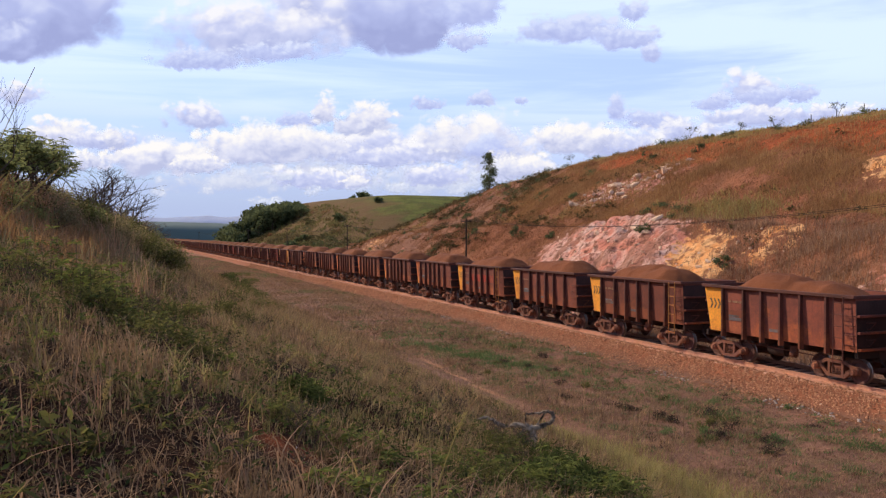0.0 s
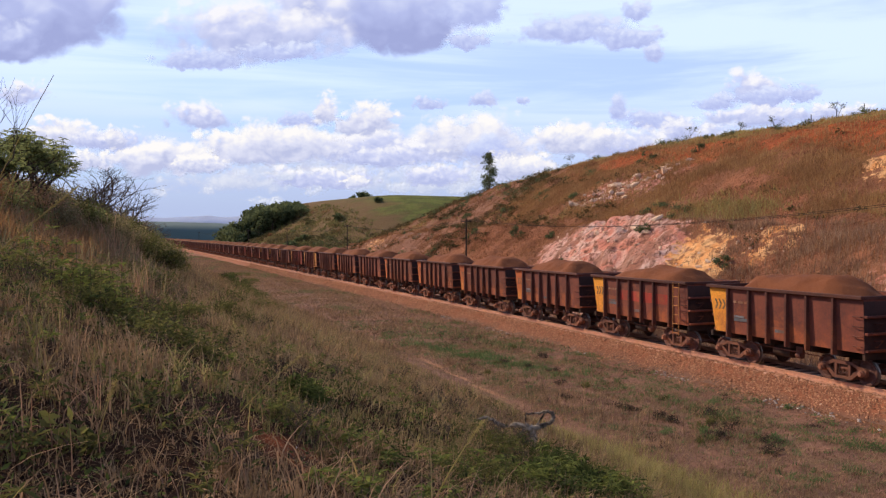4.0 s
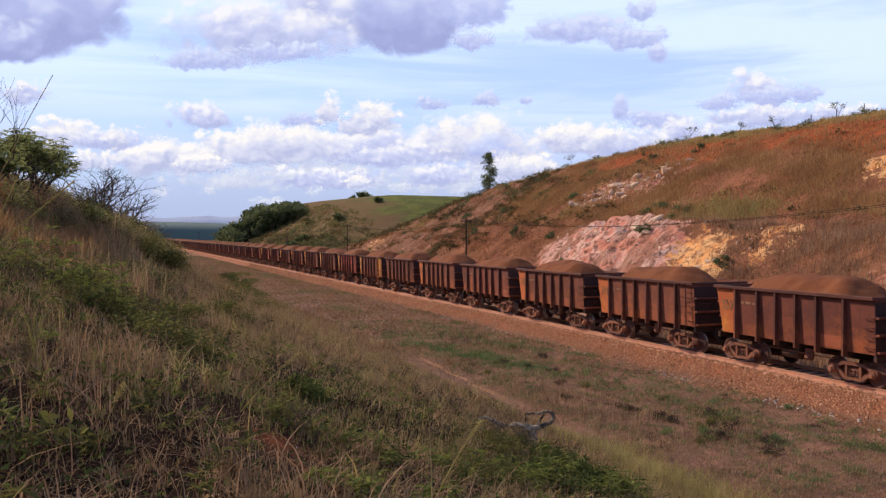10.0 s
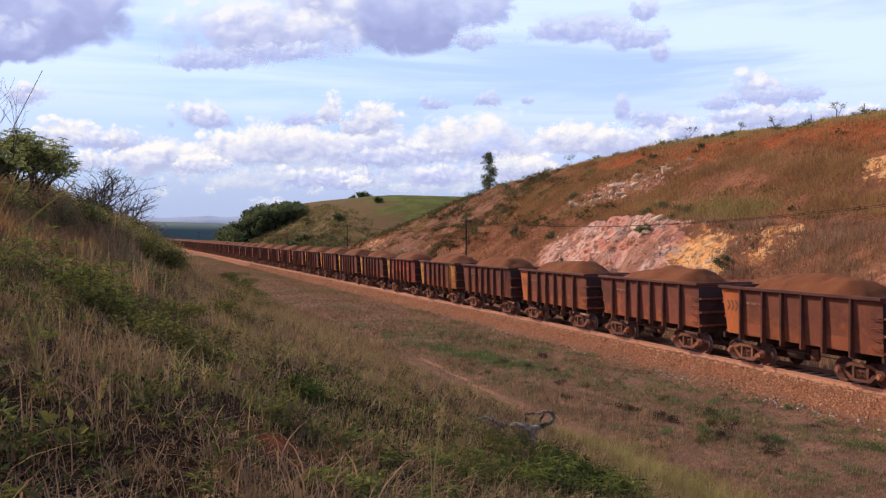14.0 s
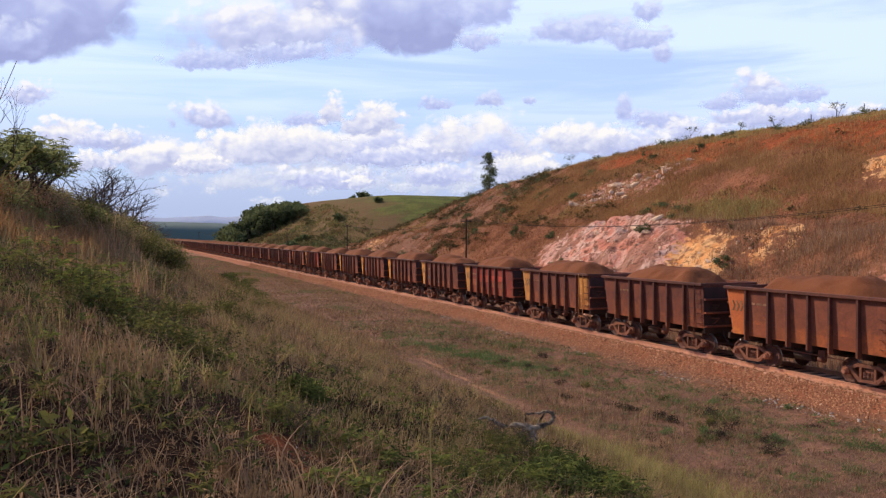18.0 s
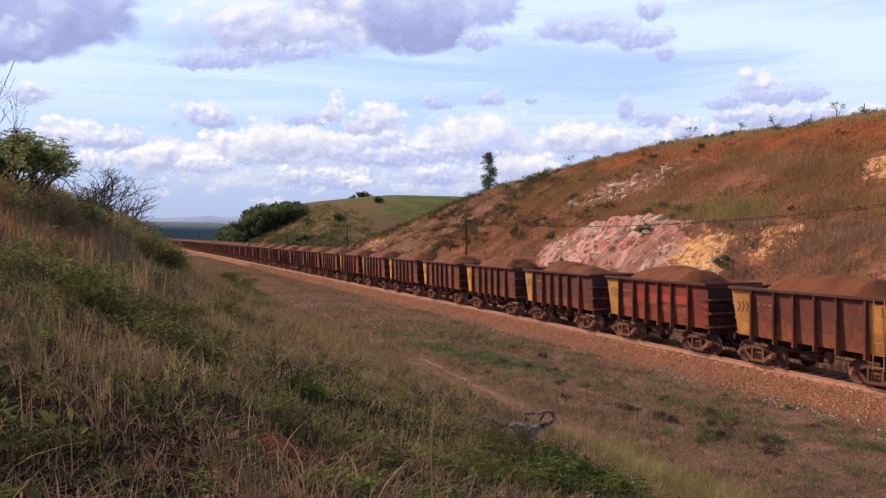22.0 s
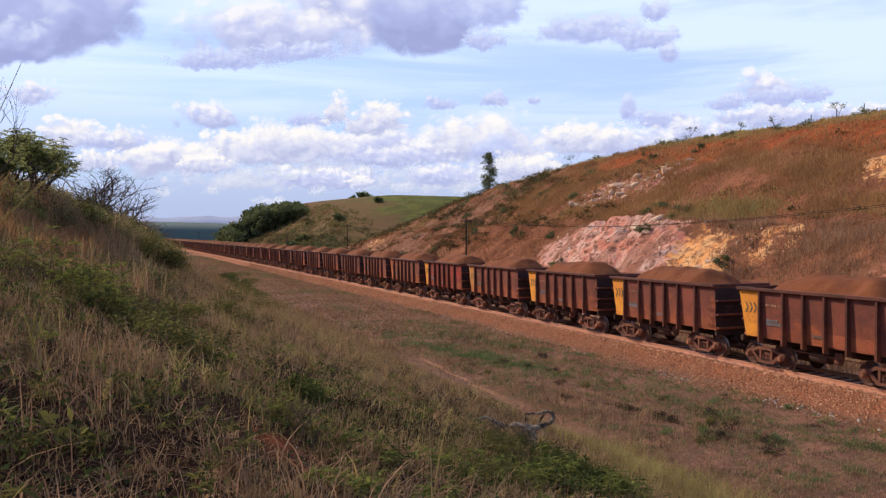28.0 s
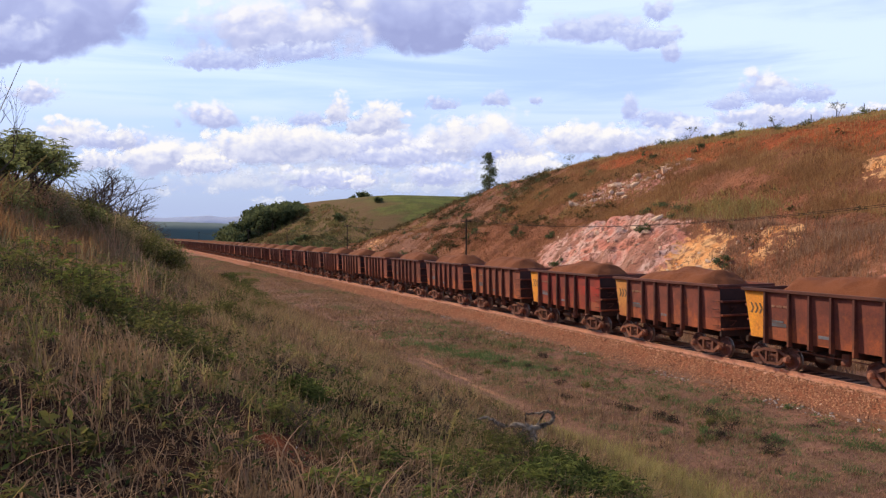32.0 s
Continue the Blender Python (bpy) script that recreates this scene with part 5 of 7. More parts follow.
def leaves(name, rs, centres, per, spread, size, mat, parent, flat=0.6, long=2.0):
    """Small pointed leaves about the given places, each of two folded triangles."""
    c = np.repeat(np.asarray(centres, float), per, 0)
    n = len(c)
    c = c + rs.normal(0, spread, (n, 3)) * np.array((1, 1, flat))
    d = rs.normal(0, 1, (n, 3))
    d[:, 2] = d[:, 2] * 0.6 + 0.1
    d /= np.linalg.norm(d, axis=1)[:, None]
    e = np.cross(d, rs.normal(0, 1, (n, 3)))
    e /= np.linalg.norm(e, axis=1)[:, None]
    k = rs.uniform(0.6, 1.3, n)[:, None] * size
    v = np.stack((c, c + d * k * 0.5 + e * k / long / 2, c + d * k, c + d * k * 0.5 - e * k / long / 2), 1).reshape(-1, 3)
    i = np.arange(n)[:, None] * 4
    f = np.concatenate((i + np.array([[0, 1, 2]]), i + np.array([[0, 2, 3]])), 0)
    return raw(name, v, f, mat, parent)


def bush(s, y, r, h, seed, mat=LEAF, n=1400, size=0.09, name="bush", label="low dark green leafy bush on the grassy bank", group="bushes on the bank", lumps=9, dz=0.0):
    """A mound of leafy lumps of uneven size on short stems."""
    rs = np.random.RandomState(seed)
    root = thing(name, label, "bush", group)
    root.location = spot(s, y, dz)
    sp = Sprig(seed)
    cs = []
    for k in range(lumps):
        a, q = rs.uniform(0, 2 * np.pi), np.sqrt(rs.rand()) * 0.8
        c = np.array((np.cos(a) * q * r, np.sin(a) * q * r, h * rs.uniform(0.25, 0.8) * (1 - 0.45 * q)))
        g = float(height(np.array([s - c[0]]), np.array([y + c[1]]))[0]) - root.location.z + dz
        c[2] += np.clip(g, -h, h)
        cs.append(c)
        mid = Vector((c[0] * 0.4, c[1] * 0.4, c[2] * 0.6))
        sp.limb(Vector((c[0] * 0.12, c[1] * 0.12, -0.06)), mid, 0.02 * h + 0.004, 0.014 * h + 0.003, 4)
        sp.limb(mid, Vector(c), 0.014 * h + 0.003, 0.005, 4)
    sp.wood("stem", BARK, root)
    per = max(1, n // lumps)
    pts = []
    for c in cs:
        q = rs.normal(0, 1, (per, 3))
        q /= np.linalg.norm(q, axis=1)[:, None]
        pts.append(c + q * np.array((r * 0.42, r * 0.42, h * 0.34)) * (rs.rand(per, 1) ** 0.6) * rs.uniform(0.6, 1.3))
    fern = mat is LEAF_BRIGHT
    leaves("foliage", rs, np.concatenate(pts), 1, 0.04, size * (1.8 if fern else 0.8), mat, root, 1.0, 5.0 if fern else 2.6)
    return root


def tree(s, y, h, seed, name, label, depth=4, fork=3, r=0.07, lean=(0, 0), leaf=None, per=14, spread=0.22, size=0.12, twist=0.55, keep=0.72, bark=BARK, dz=0.0, first=0.3, stems=1, group="", flat=0.6, crown=0.0):
    sp = Sprig(seed)
    root = thing(name, label, "tree", group)
    root.location = spot(s, y, dz)
    for k in range(stems):
        d = Vector((lean[0] + sp.r.uniform(-0.5, 0.5) * (stems > 1), lean[1] + sp.r.uniform(-0.5, 0.5) * (stems > 1), 1)).normalized()
        sp.grow(Vector((0, 0, -0.1)), d, h * first, r, depth, fork, 0.0, twist, keep)
    if crown:
        for v in sp.v:
            if v.z > h * crown:
                v.z = h * crown + (v.z - h * crown) * 0.42
    sp.wood("trunk", bark, root)
    if leaf:
        leaves("crown", np.random.RandomState(seed), [p for p, _ in sp.tips], per, spread, size, leaf, root, flat)
    return root


def feather_tree(s, y, h, seed):
    """Several arching stems; every twig ends in a spray of long drooping leaflets."""
    sp = Sprig(seed)
    root = thing("leafy_tree", "small green tree with feathery drooping leaf sprays", "tree", "trees on the bank")
    root.location = spot(s, y)
    for k in range(4):
        d = Vector((sp.r.uniform(-0.5, 0.6), sp.r.uniform(-0.5, 0.5), 1)).normalized()
        sp.grow(Vector((0, 0, -0.1)), d, h * 0.31, 0.045, 3, 3, -0.25, 0.62, 0.70)
    sp.wood("trunk", BARK, root)
    rs = np.random.RandomState(seed)
    sprays("crown", rs, [p for p, d in sp.tips if rs.rand() < 0.7], 7, 0.19, 0.35, LEAF_TREE, root)
    return root


def fern_patch(s, y, r, h, seed, n=60):
    """A patch of upright leafy shoots, each with a star of long pointed leaves."""
    rs = np.random.RandomState(seed)
    root = thing("fern", "bright yellow-green leafy shoots over dark undergrowth", "fern", "ferns on the bank")
    root.location = spot(s, y)
    sp, tops = Sprig(seed), []
    for k in range(n):
        a, q = rs.uniform(0, 2 * np.pi), np.sqrt(rs.rand()) * r
        b = spot(s - math.cos(a) * q, y + math.sin(a) * q) - root.location
        top = b + Vector((rs.normal(0, 0.05), rs.normal(0, 0.05), h * rs.uniform(0.55, 1.1)))
        sp.limb(b, top, 0.006, 0.003, 3)
        tops += [top, b.lerp(top, 0.72)]
    tagged(sp.wood("stems", BARK, root), kind="stuff")
    sprays("foliage", rs, tops, 9, 0.13, 0.6, LEAF_TIP, root)
    return root


def sprays(name, rs, tips, per, length, rise, mat, parent):
    """Stars of long pointed leaflets about the given places."""
    p = np.repeat(np.array([tuple(q) for q in tips]), per, 0)
    n = len(p)
    a = np.tile(2 * np.pi * np.arange(per) / per, len(tips)) + rs.uniform(-0.35, 0.35, n)
    out = np.stack((np.cos(a), np.sin(a), rs.uniform(-0.35, rise, n)), -1)
    side = np.stack((-np.sin(a), np.cos(a), rs.uniform(-0.3, 0.3, n)), -1)
    k = (length * rs.uniform(0.65, 1.3, n))[:, None]
    end = p + out * k
    end[:, 2] -= 0.22 * k[:, 0]
    mid = p + out * k * 0.5
    v = np.stack((p, mid + side * k * 0.13, end, mid - side * k * 0.13), 1).reshape(-1, 3)
    i = np.arange(n)[:, None] * 4
    return raw(name, v, np.concatenate((i + np.array([[0, 1, 2]]), i + np.array([[0, 2, 3]])), 0), mat, parent)


WEED_SPOTS = ((33.9, 18.3), (31.9, 17.9), (24.7, 20.2), (19.7, 18.5), (23.1, 22.3), (20.8, 21.6), (17.9, 20.3), (28.4, 18.9), (29.8, 15.3), (24.6, 21.8), (21.1, 16.9), (21.5, 15.7))


def build_plants():
    # on the near bank, going away from the viewer
    bush(10.4, 4.6, 0.85, 0.45, 1, LEAF, 2600, 0.075)
    bush(11.3, 6.0, 1.0, 0.42, 2, LEAF_BRIGHT, 3000, 0.075, label="fresh green fern-like bush on the grassy bank")
    bush(12.3, 7.4, 0.95, 0.36, 3, LEAF_BRIGHT, 2600, 0.075, label="fresh green fern-like bush on the grassy bank")
    bush(12.8, 5.9, 0.9, 0.42, 4, LEAF, 2200, 0.07)
    bush(13.4, 7.2, 0.85, 0.30, 5, LEAF_BRIGHT, 1900, 0.075)
    bush(12.9, 8.2, 0.7, 0.38, 25, LEAF, 1400, 0.07)
    bush(12.0, 2.6, 0.42, 0.3, 6, LEAF_BRIGHT, 900, 0.07, label="fresh green fern-like bush on the grassy bank")
    for i, (s, y, r, h) in enumerate(((10.6, 5.2, 0.6, 0.40), (11.2, 6.2, 0.7, 0.42), (11.8, 7.0, 0.7, 0.40), (12.4, 7.8, 0.65, 0.38), (12.6, 8.4, 0.5, 0.34), (9.6, 3.6, 0.5, 0.32),
                                      (8.9, 2.6, 0.4, 0.28), (7.6, 2.9, 0.4, 0.26), (6.8, 1.6, 0.35, 0.24), (15.4, -0.7, 1.1, 0.85), (13.6, -0.2, 0.8, 0.6), (12.0, 2.6, 0.4, 0.3), (5.6, 0.9, 0.3, 0.22))):
        fern_patch(s, y, r, h, 1300 + i, 20 if r > 0.55 else 7)
    bush(9.4, 1.7, 0.4, 0.32, 7, LEAF, 800, 0.06)
    bush(15.4, -0.7, 1.3, 0.8, 8, LEAF, 2600, 0.075)
    bush(13.6, -0.2, 0.9, 0.55, 9, LEAF, 2200, 0.08)
    bush(12.7, 0.5, 0.9, 0.5, 10, LEAF, 2000, 0.08)
    bush(17.2, 1.2, 0.8, 0.5, 11, LEAF, 1600, 0.08)
    bush(20.0, 2.4, 0.75, 0.5, 12, LEAF, 1500, 0.08)
    bush(21.5, 0.6, 1.1, 0.7, 13, LEAF, 1800, 0.08)
    bush(6.2, -0.9, 0.35, 0.3, 14, LEAF, 700, 0.05)
    bush(5.4, 0.5, 0.3, 0.2, 15, LEAF_BRIGHT, 500, 0.05)
    bush(7.6, 2.0, 0.4, 0.25, 16, LEAF, 700, 0.05)
    bush(26.0, 3.4, 0.9, 0.6, 17, LEAF, 1200, 0.1)
    bush(31.0, 4.6, 1.0, 0.6, 18, LEAF, 1200, 0.1)
    bush(44.0, 6.0, 1.3, 0.8, 19, LEAF, 1200, 0.13)
    bush(58.0, 8.4, 1.6, 0.8, 20, LEAF, 1200, 0.15)
    bush(75.0, 9.5, 2.0, 1.0, 21, LEAF_BRIGHT, 1200, 0.18)
    bush(128.0, 16.5, 2.4, 0.9, 22, LEAF, 900, 0.2)
    bush(110.0, 15.5, 2.0, 0.8, 23, LEAF, 900, 0.2)
    bush(6.6, -0.35, 0.26, 0.24, 24, LEAF, 90, 0.15, label="broad-leaved dark green plant in dry grass")
    # along the top of the bank
    k = 30
    for s, y, r, h in ((33, -2.4, 1.2, 0.9), (38, -1.2, 1.4, 1.0), (43, -0.9, 1.5, 1.2), (48, 0.2, 1.6, 1.2), (54, 0.8, 1.7, 1.3), (61, 1.4, 1.8, 1.4), (68, 2.2, 1.8, 1.3), (76, 2.9, 1.9, 1.2)):
        k += 1
        bush(s, y, r * 0.9, h * 0.85, k, LEAF, 900, 0.12, label="dark green scrub along the top of the bank", group="scrub on the bank top")
    for i, (s, y, r, h) in enumerate(((27.5, -2.3, 1.0, 0.9), (31.0, -2.6, 1.0, 0.8), (40.5, -1.3, 1.3, 1.2), (44.0, -0.6, 1.5, 1.4), (47.0, -0.4, 1.4, 1.5), (51.0, 0.4, 1.4, 1.4))):
        bush(s, y, r, h, 60 + i, LEAF, 900, 0.12, label="dark green scrub along the top of the bank", group="scrub on the bank top", lumps=12)
    for s, y, h, k in ((28.6, -2.5, 3.5, 3), (27.2, -2.9, 3.3, 12), (26.2, -3.0, 3.2, 8), (24.0, -3.3, 2.6, 9), (30.5, -2.9, 3.0, 14)):
        feather_tree(s, y, h, k)
    # brush round the feet of the trees
    rs = np.random.RandomState(68)
    for i in range(16):
        s, f = rs.uniform(24.5, 28.5), rs.uniform(-0.125, -0.055)
        h = rs.uniform(0.9, 1.6)
        bush(s, s * f, rs.uniform(0.5, 0.8), h, 1800 + i, (OLIVE_SCRUB, LEAF_TREE, STRAW_TALL, OLIVE_SCRUB)[i % 4], 1500, 0.09, "brushwood", "olive brown brushwood round the small trees", "scrub on the bank top", 12)
    # close scrub under and beyond the trees
    rs = np.random.RandomState(67)
    for i in range(56):
        s, f = rs.uniform(29, 47), rs.uniform(-0.125, 0.048)
        rise = float(np.interp(f, (-0.12, -0.085, -0.045, -0.022, 0.0, 0.025, 0.045), (0.074, 0.078, 0.060, 0.046, 0.036, 0.020, 0.008)))
        h = EYE[2] + rise * s / 1.09 * rs.uniform(0.7, 1.08) - spot(s, s * f).z
        if h > 0.4:
            bush(s, s * f, rs.uniform(0.7, 1.2), h, 1700 + i, (LEAF, OLIVE_SCRUB, LEAF_TREE, OLIVE_SCRUB)[i % 4], 2400, 0.11, "thicket", "tangled brown and green thicket on the bank top", "scrub on the bank top", 12)
    tree(19.6, -2.95, 4.2, 5, "bare_tree", "thin leafless grey tree on the grassy bank", 5, 2, 0.04, (0.1, 0.05), None, twist=0.40, keep=0.80, first=0.26, stems=2)
    tree(21.5, -3.1, 3.8, 15, "bare_tree", "thin leafless grey tree on the grassy bank", 5, 2, 0.035, (0.1, 0.05), None, twist=0.40, keep=0.80, first=0.26)
    for s, y, h, k in ((42.0, -1.4, 5.6, 6), (43.5, -0.8, 5.4, 16), (44.5, -0.2, 5.0, 36), (41.5, -0.9, 4.8, 46), (48.0, 0.2, 4.0, 26), (56.0, 1.4, 3.2, 27)):
        tree(s, y, h, k, "bare_bush", "leafless grey-brown branching shrub on the bank", 4, 3, 0.080, (0.08, 0.05), None, twist=0.72, keep=0.80, crown=0.46, bark=BARK_GREY, first=0.24, stems=3, group="bare shrubs on the bank")
    # dry brown scrub closes the top of the bank
    rs = np.random.RandomState(66)
    for i in range(46):
        s = rs.uniform(22, 66)
        y = -3.6 + 0.10 * (s - 22) + rs.uniform(-0.7, 1.0)
        q = rs.uniform(0.6, 1.1)
        bush(s, y, q, q * rs.uniform(0.9, 1.5), 700 + i, (STRAW, LEAF, STRAW_HILL)[i % 3], 420, 0.13, "scrub", "dry brown and green scrub on the bank top", "scrub on the bank top", 8)
    # taller thicket further along the top
    for i in range(16):
        s, y = rs.uniform(72, 92), rs.uniform(-8, -1)
        bush(s, y, rs.uniform(1.0, 1.7), rs.uniform(1.0, 1.8), 1200 + i, (LEAF, STRAW_HILL, CLOD)[i % 3], 520, 0.16, "thicket", "tangled brown and green thicket on the bank top", "scrub on the bank top", 9)
    for i in range(34):
        s, f = rs.uniform(50, 74), rs.uniform(-0.05, 0.026)
        h = float(np.interp(f, (-0.046, -0.003, 0.03, 0.07), (1.3, 2.1, 2.3, 2.2))) * s / 64 * rs.uniform(0.7, 1.08)
        bush(s, s * f, rs.uniform(0.9, 1.5), h, 1100 + i, (LEAF, CLOD, LEAF, STRAW_HILL)[i % 4], 1500, 0.17, "thicket", "tangled brown and green thicket on the bank top", "scrub on the bank top", 11)
    # small leafless brush among the grass
    for i in range(46):
        s, y = rs.uniform(5, 22), rs.uniform(-1.5, 10)
        if i < 14:
            s, y = 14.2 + rs.normal(0, 1.0), 6.2 + rs.normal(0, 0.6)
        if in_view(np.array([s]), np.array([y]))[0][0]:
            tree(s, y, rs.uniform(0.5, 0.85), 800 + i, "brush", "small leafless grey-brown brush in the grass", 3, 4, 0.008, (0.1, 0.05), None, twist=0.75, keep=0.78, first=0.26, stems=2, group="brush on the bank")
    # dead branches over the ferns
    root = thing("dead_branch", "bleached dead branch sticking out of green ferns", "branch")
    root.location = spot(14.4, 7.36, -0.08)

    def wander(pts, r0, r1):
        sp, knots = Sprig(7), [Vector(pts[0])]
        for a, b in zip(pts, pts[1:]):
            for k in (1, 2, 3):
                knots.append(Vector(a).lerp(Vector(b), k / 3) + Vector([sp.r.gauss(0, 0.010 if k < 3 else 0.0) for _ in range(3)]))
        sp.path(knots, r0, r1, 7)
        for i, v in enumerate(sp.v):
            c = knots[i // 7]
            sp.v[i] = c + (v - c) * sp.r.uniform(0.7, 1.3)
        sp.wood("limb", DEADWOOD, root)
    ax = Vector((0.36, 0.93, 0))
    P = lambda u, z, o=0.0: tuple(ax * u + Vector((-0.93, 0.36, 0)) * o + Vector((0, 0, z)))
    wander([P(0.10, -0.25), P(0.06, 0.10), P(0.07, 0.32), P(0.02, 0.46), P(-0.03, 0.53)], 0.075, 0.085)
    wander([P(0.05, 0.44), P(-0.06, 0.53, 0.05), P(-0.28, 0.55, 0.1), P(-0.48, 0.52, 0.1), P(-0.60, 0.57, 0.12), P(-0.70, 0.64, 0.15), P(-0.84, 0.70, 0.1), P(-1.08, 0.66), P(-1.34, 0.61)], 0.062, 0.018)
    wander([P(0.0, 0.46), P(0.14, 0.53), P(0.30, 0.58, -0.03), P(0.42, 0.64, -0.05), P(0.47, 0.74, -0.05), P(0.44, 0.83, -0.05), P(0.33, 0.84, -0.04), P(0.12, 0.80), P(-0.06, 0.80)], 0.055, 0.020)
    wander([P(0.13, 0.53), P(0.20, 0.66), P(0.31, 0.83, -0.04)], 0.028, 0.014)
    wander([P(-0.04, 0.50), P(-0.08, 0.64), P(-0.07, 0.80)], 0.018, 0.010)
    wander([P(-0.10, 0.50), P(-0.20, 0.40, -0.05), P(-0.27, 0.28, -0.08)], 0.024, 0.010)
    # clods on the flat strip
    rs = np.random.RandomState(3)
    for i, (s, y) in enumerate(WEED_SPOTS):
        bush(s, y, rs.uniform(0.25, 0.45), 0.22, 1400 + i, WEED, 300, 0.07, "weed", "low bright green weed on the flat strip", "weeds on the flat strip", 6)
    for i, (s, y, r) in enumerate(((40.7, 19.8, 0.24), (37.2, 19.6, 0.3), (36.7, 17.3, 0.2), (33.9, 15.4, 0.2), (35.0, 17.8, 0.2), (23.3, 18.6, 0.34), (22.0, 18.3, 0.3), (23.3, 16.8, 0.26), (25.2, 16.6, 0.24), (29.0, 17.4, 0.2), (37.9, 20.1, 0.22), (27.6, 15.6, 0.2), (22.2, 17.8, 0.2), (21.2, 17.7, 0.36), (20.6, 17.0, 0.26), (21.8, 17.2, 0.24), (22.8, 16.9, 0.2), (19.6, 18.0, 0.22), (20.2, 16.2, 0.24), (30.5, 17.0, 0.2), (33.5, 18.4, 0.18), (36.5, 17.0, 0.2), (24.6, 16.6, 0.2), (18.6, 17.2, 0.25), (26.0, 18.9, 0.16))):
        bush(s, y, r * 1.5, r * 1.1, 200 + i, CLOD if i % 3 else LEAF, 420, 0.07, "grass_clump", "dark dry grass clump on the flat strip", "clumps on the flat strip", 5)


build_grass()
build_hill_grass()
build_plants()


def build_far_plants():
    far = "shrubs on the cutting"
    k = 300
    rnd = random.Random(21)
    for s, y, r, h in ((108, 52, 1.5, 1.1), (100, 50, 1.6, 1.2), (104, 55, 1.3, 1.0), (116, 55, 1.4, 1.2), (122, 50, 1.4, 1.1), (92, 49, 1.2, 0.9), (88, 53.5, 1.1, 0.8), (97, 46, 1.0, 0.8),
                       (112, 47, 1.0, 0.9), (118, 36, 2.0, 2.0), (112, 36.5, 1.6, 1.6), (124, 35, 1.8, 1.8), (131, 37, 1.4, 1.4), (100, 37, 1.0, 0.9), (94, 40, 0.9, 0.8), (140, 36, 1.6, 1.5), (72, 56.5, 0.9, 0.7),
                       (64, 45.5, 1.5, 0.9), (60, 45.2, 1.3, 0.8), (83, 48, 0.9, 0.7), (128, 54, 1.6, 1.4), (134, 50, 1.4, 1.2), (84, 41, 0.7, 0.5), (75, 40.5, 0.7, 0.5), (68, 37.5, 0.6, 0.5), (58, 40, 0.8, 0.6), (46, 38, 0.8, 0.6)):
        k += 1
        bush(s, y, r, h, k, LEAF_FAR, 500, 0.22, "shrub", "small dark green shrub on the brown cutting", far, 6)
    rs = np.random.RandomState(55)
    for i in range(60):
        s, y = rs.uniform(78, 150), rs.uniform(35, 59)
        if masks(np.array([s]), np.array([y]))[0][0] < 0.4:
            q = rs.uniform(0.3, 0.9)
            bush(s, y, q, q * 0.9, 600 + i, LEAF_FAR if i % 3 else STRAW_HILL, 220, 0.18, "shrub", "small dark green shrub on the brown cutting", far, 5)
    # along the skyline
    for s, y, r, h in ((141, 60, 1.6, 1.5), (150, 58, 1.8, 1.6), (128, 60, 1.2, 1.0), (118, 60, 1.0, 0.9), (112, 60, 1.1, 1.1), (106, 60, 1.1, 1.2), (99, 60.5, 1.0, 0.9), (93, 60.5, 0.9, 0.8), (84, 61, 1.1, 1.1), (81, 61, 1.4, 1.2), (76, 61, 0.8, 0.7), (73, 61, 0.9, 0.8), (66, 61, 0.9, 0.8), (62, 61, 1.0, 0.9), (56, 62, 1.1, 0.9)):
        k += 1
        bush(s, y, r, h, k, LEAF_FAR, 420, 0.2, "shrub", "dark scrub along the top of the cutting", far, 6)
    for s, y, h in ((105.5, 60.5, 2.2), (79.5, 61, 2.0), (71.5, 61.5, 1.5), (66.5, 61.5, 1.7), (59, 62, 1.8)):
        k += 1
        tree(s, y, h, k, "thin_tree", "thin sparse tree on the skyline of the cutting", 3, 3, 0.035, (0.1, 0), LEAF_FAR, 2, 0.12, 0.13, 0.7, 0.72, group="trees on the skyline", first=0.4)
    # the tall tree beyond the ridge
    root = thing("tall_tree", "tall narrow dark eucalyptus beyond the ridge", "tree")
    s0, y0 = 171.0, 77.2
    root.location = spot(s0, y0)
    sp = Sprig(70)
    H = 18.2 + 5.36 - root.location.z
    pts = [Vector((0.25 * math.sin(z), 0.2 * math.cos(z * 1.3), z * H / 8)) for z in range(9)]
    for i, (p, q) in enumerate(zip(pts, pts[1:])):
        sp.limb(p, q, 0.28 * (1 - i / 9), 0.28 * (1 - (i + 1) / 9), 7)
    rs, c = np.random.RandomState(70), []
    for i in range(64):
        z = H * (0.14 + 0.84 * rs.rand())
        a, q = rs.uniform(0, 6.28), (0.3 + 1.2 * rs.rand() ** 0.7) * (1.1 - 0.55 * abs(z / H - 0.62) * 2)
        tip = Vector((math.cos(a) * q, math.sin(a) * q, z + 0.5))
        sp.limb(Vector((0, 0, z - 0.4)), tip, 0.05, 0.02, 4)
        c.append(tuple(tip))
    sp.wood("trunk", BARK, root)
    leaves("crown", rs, c, 60, 0.34, 0.42, LEAF_FAR, root, 0.9)
    # the wood beside the line
    rs = np.random.RandomState(77)
    for i in range(58):
        y = rs.uniform(34.5, 58.5)
        s = 292 + rs.uniform(-14, 20)
        crown_top = float(np.interp(y, (34, 37, 41, 45, 53, 56, 59), (9.5, 11.3, 14.0, 18.0, 18.4, 16.4, 15.0)))
        r, h = rs.uniform(3.2, 5.0), max(4.5, crown_top - spot(s, y).z) * rs.uniform(0.82, 1.06)
        wood_tree(s, y, r, h, 400 + i)
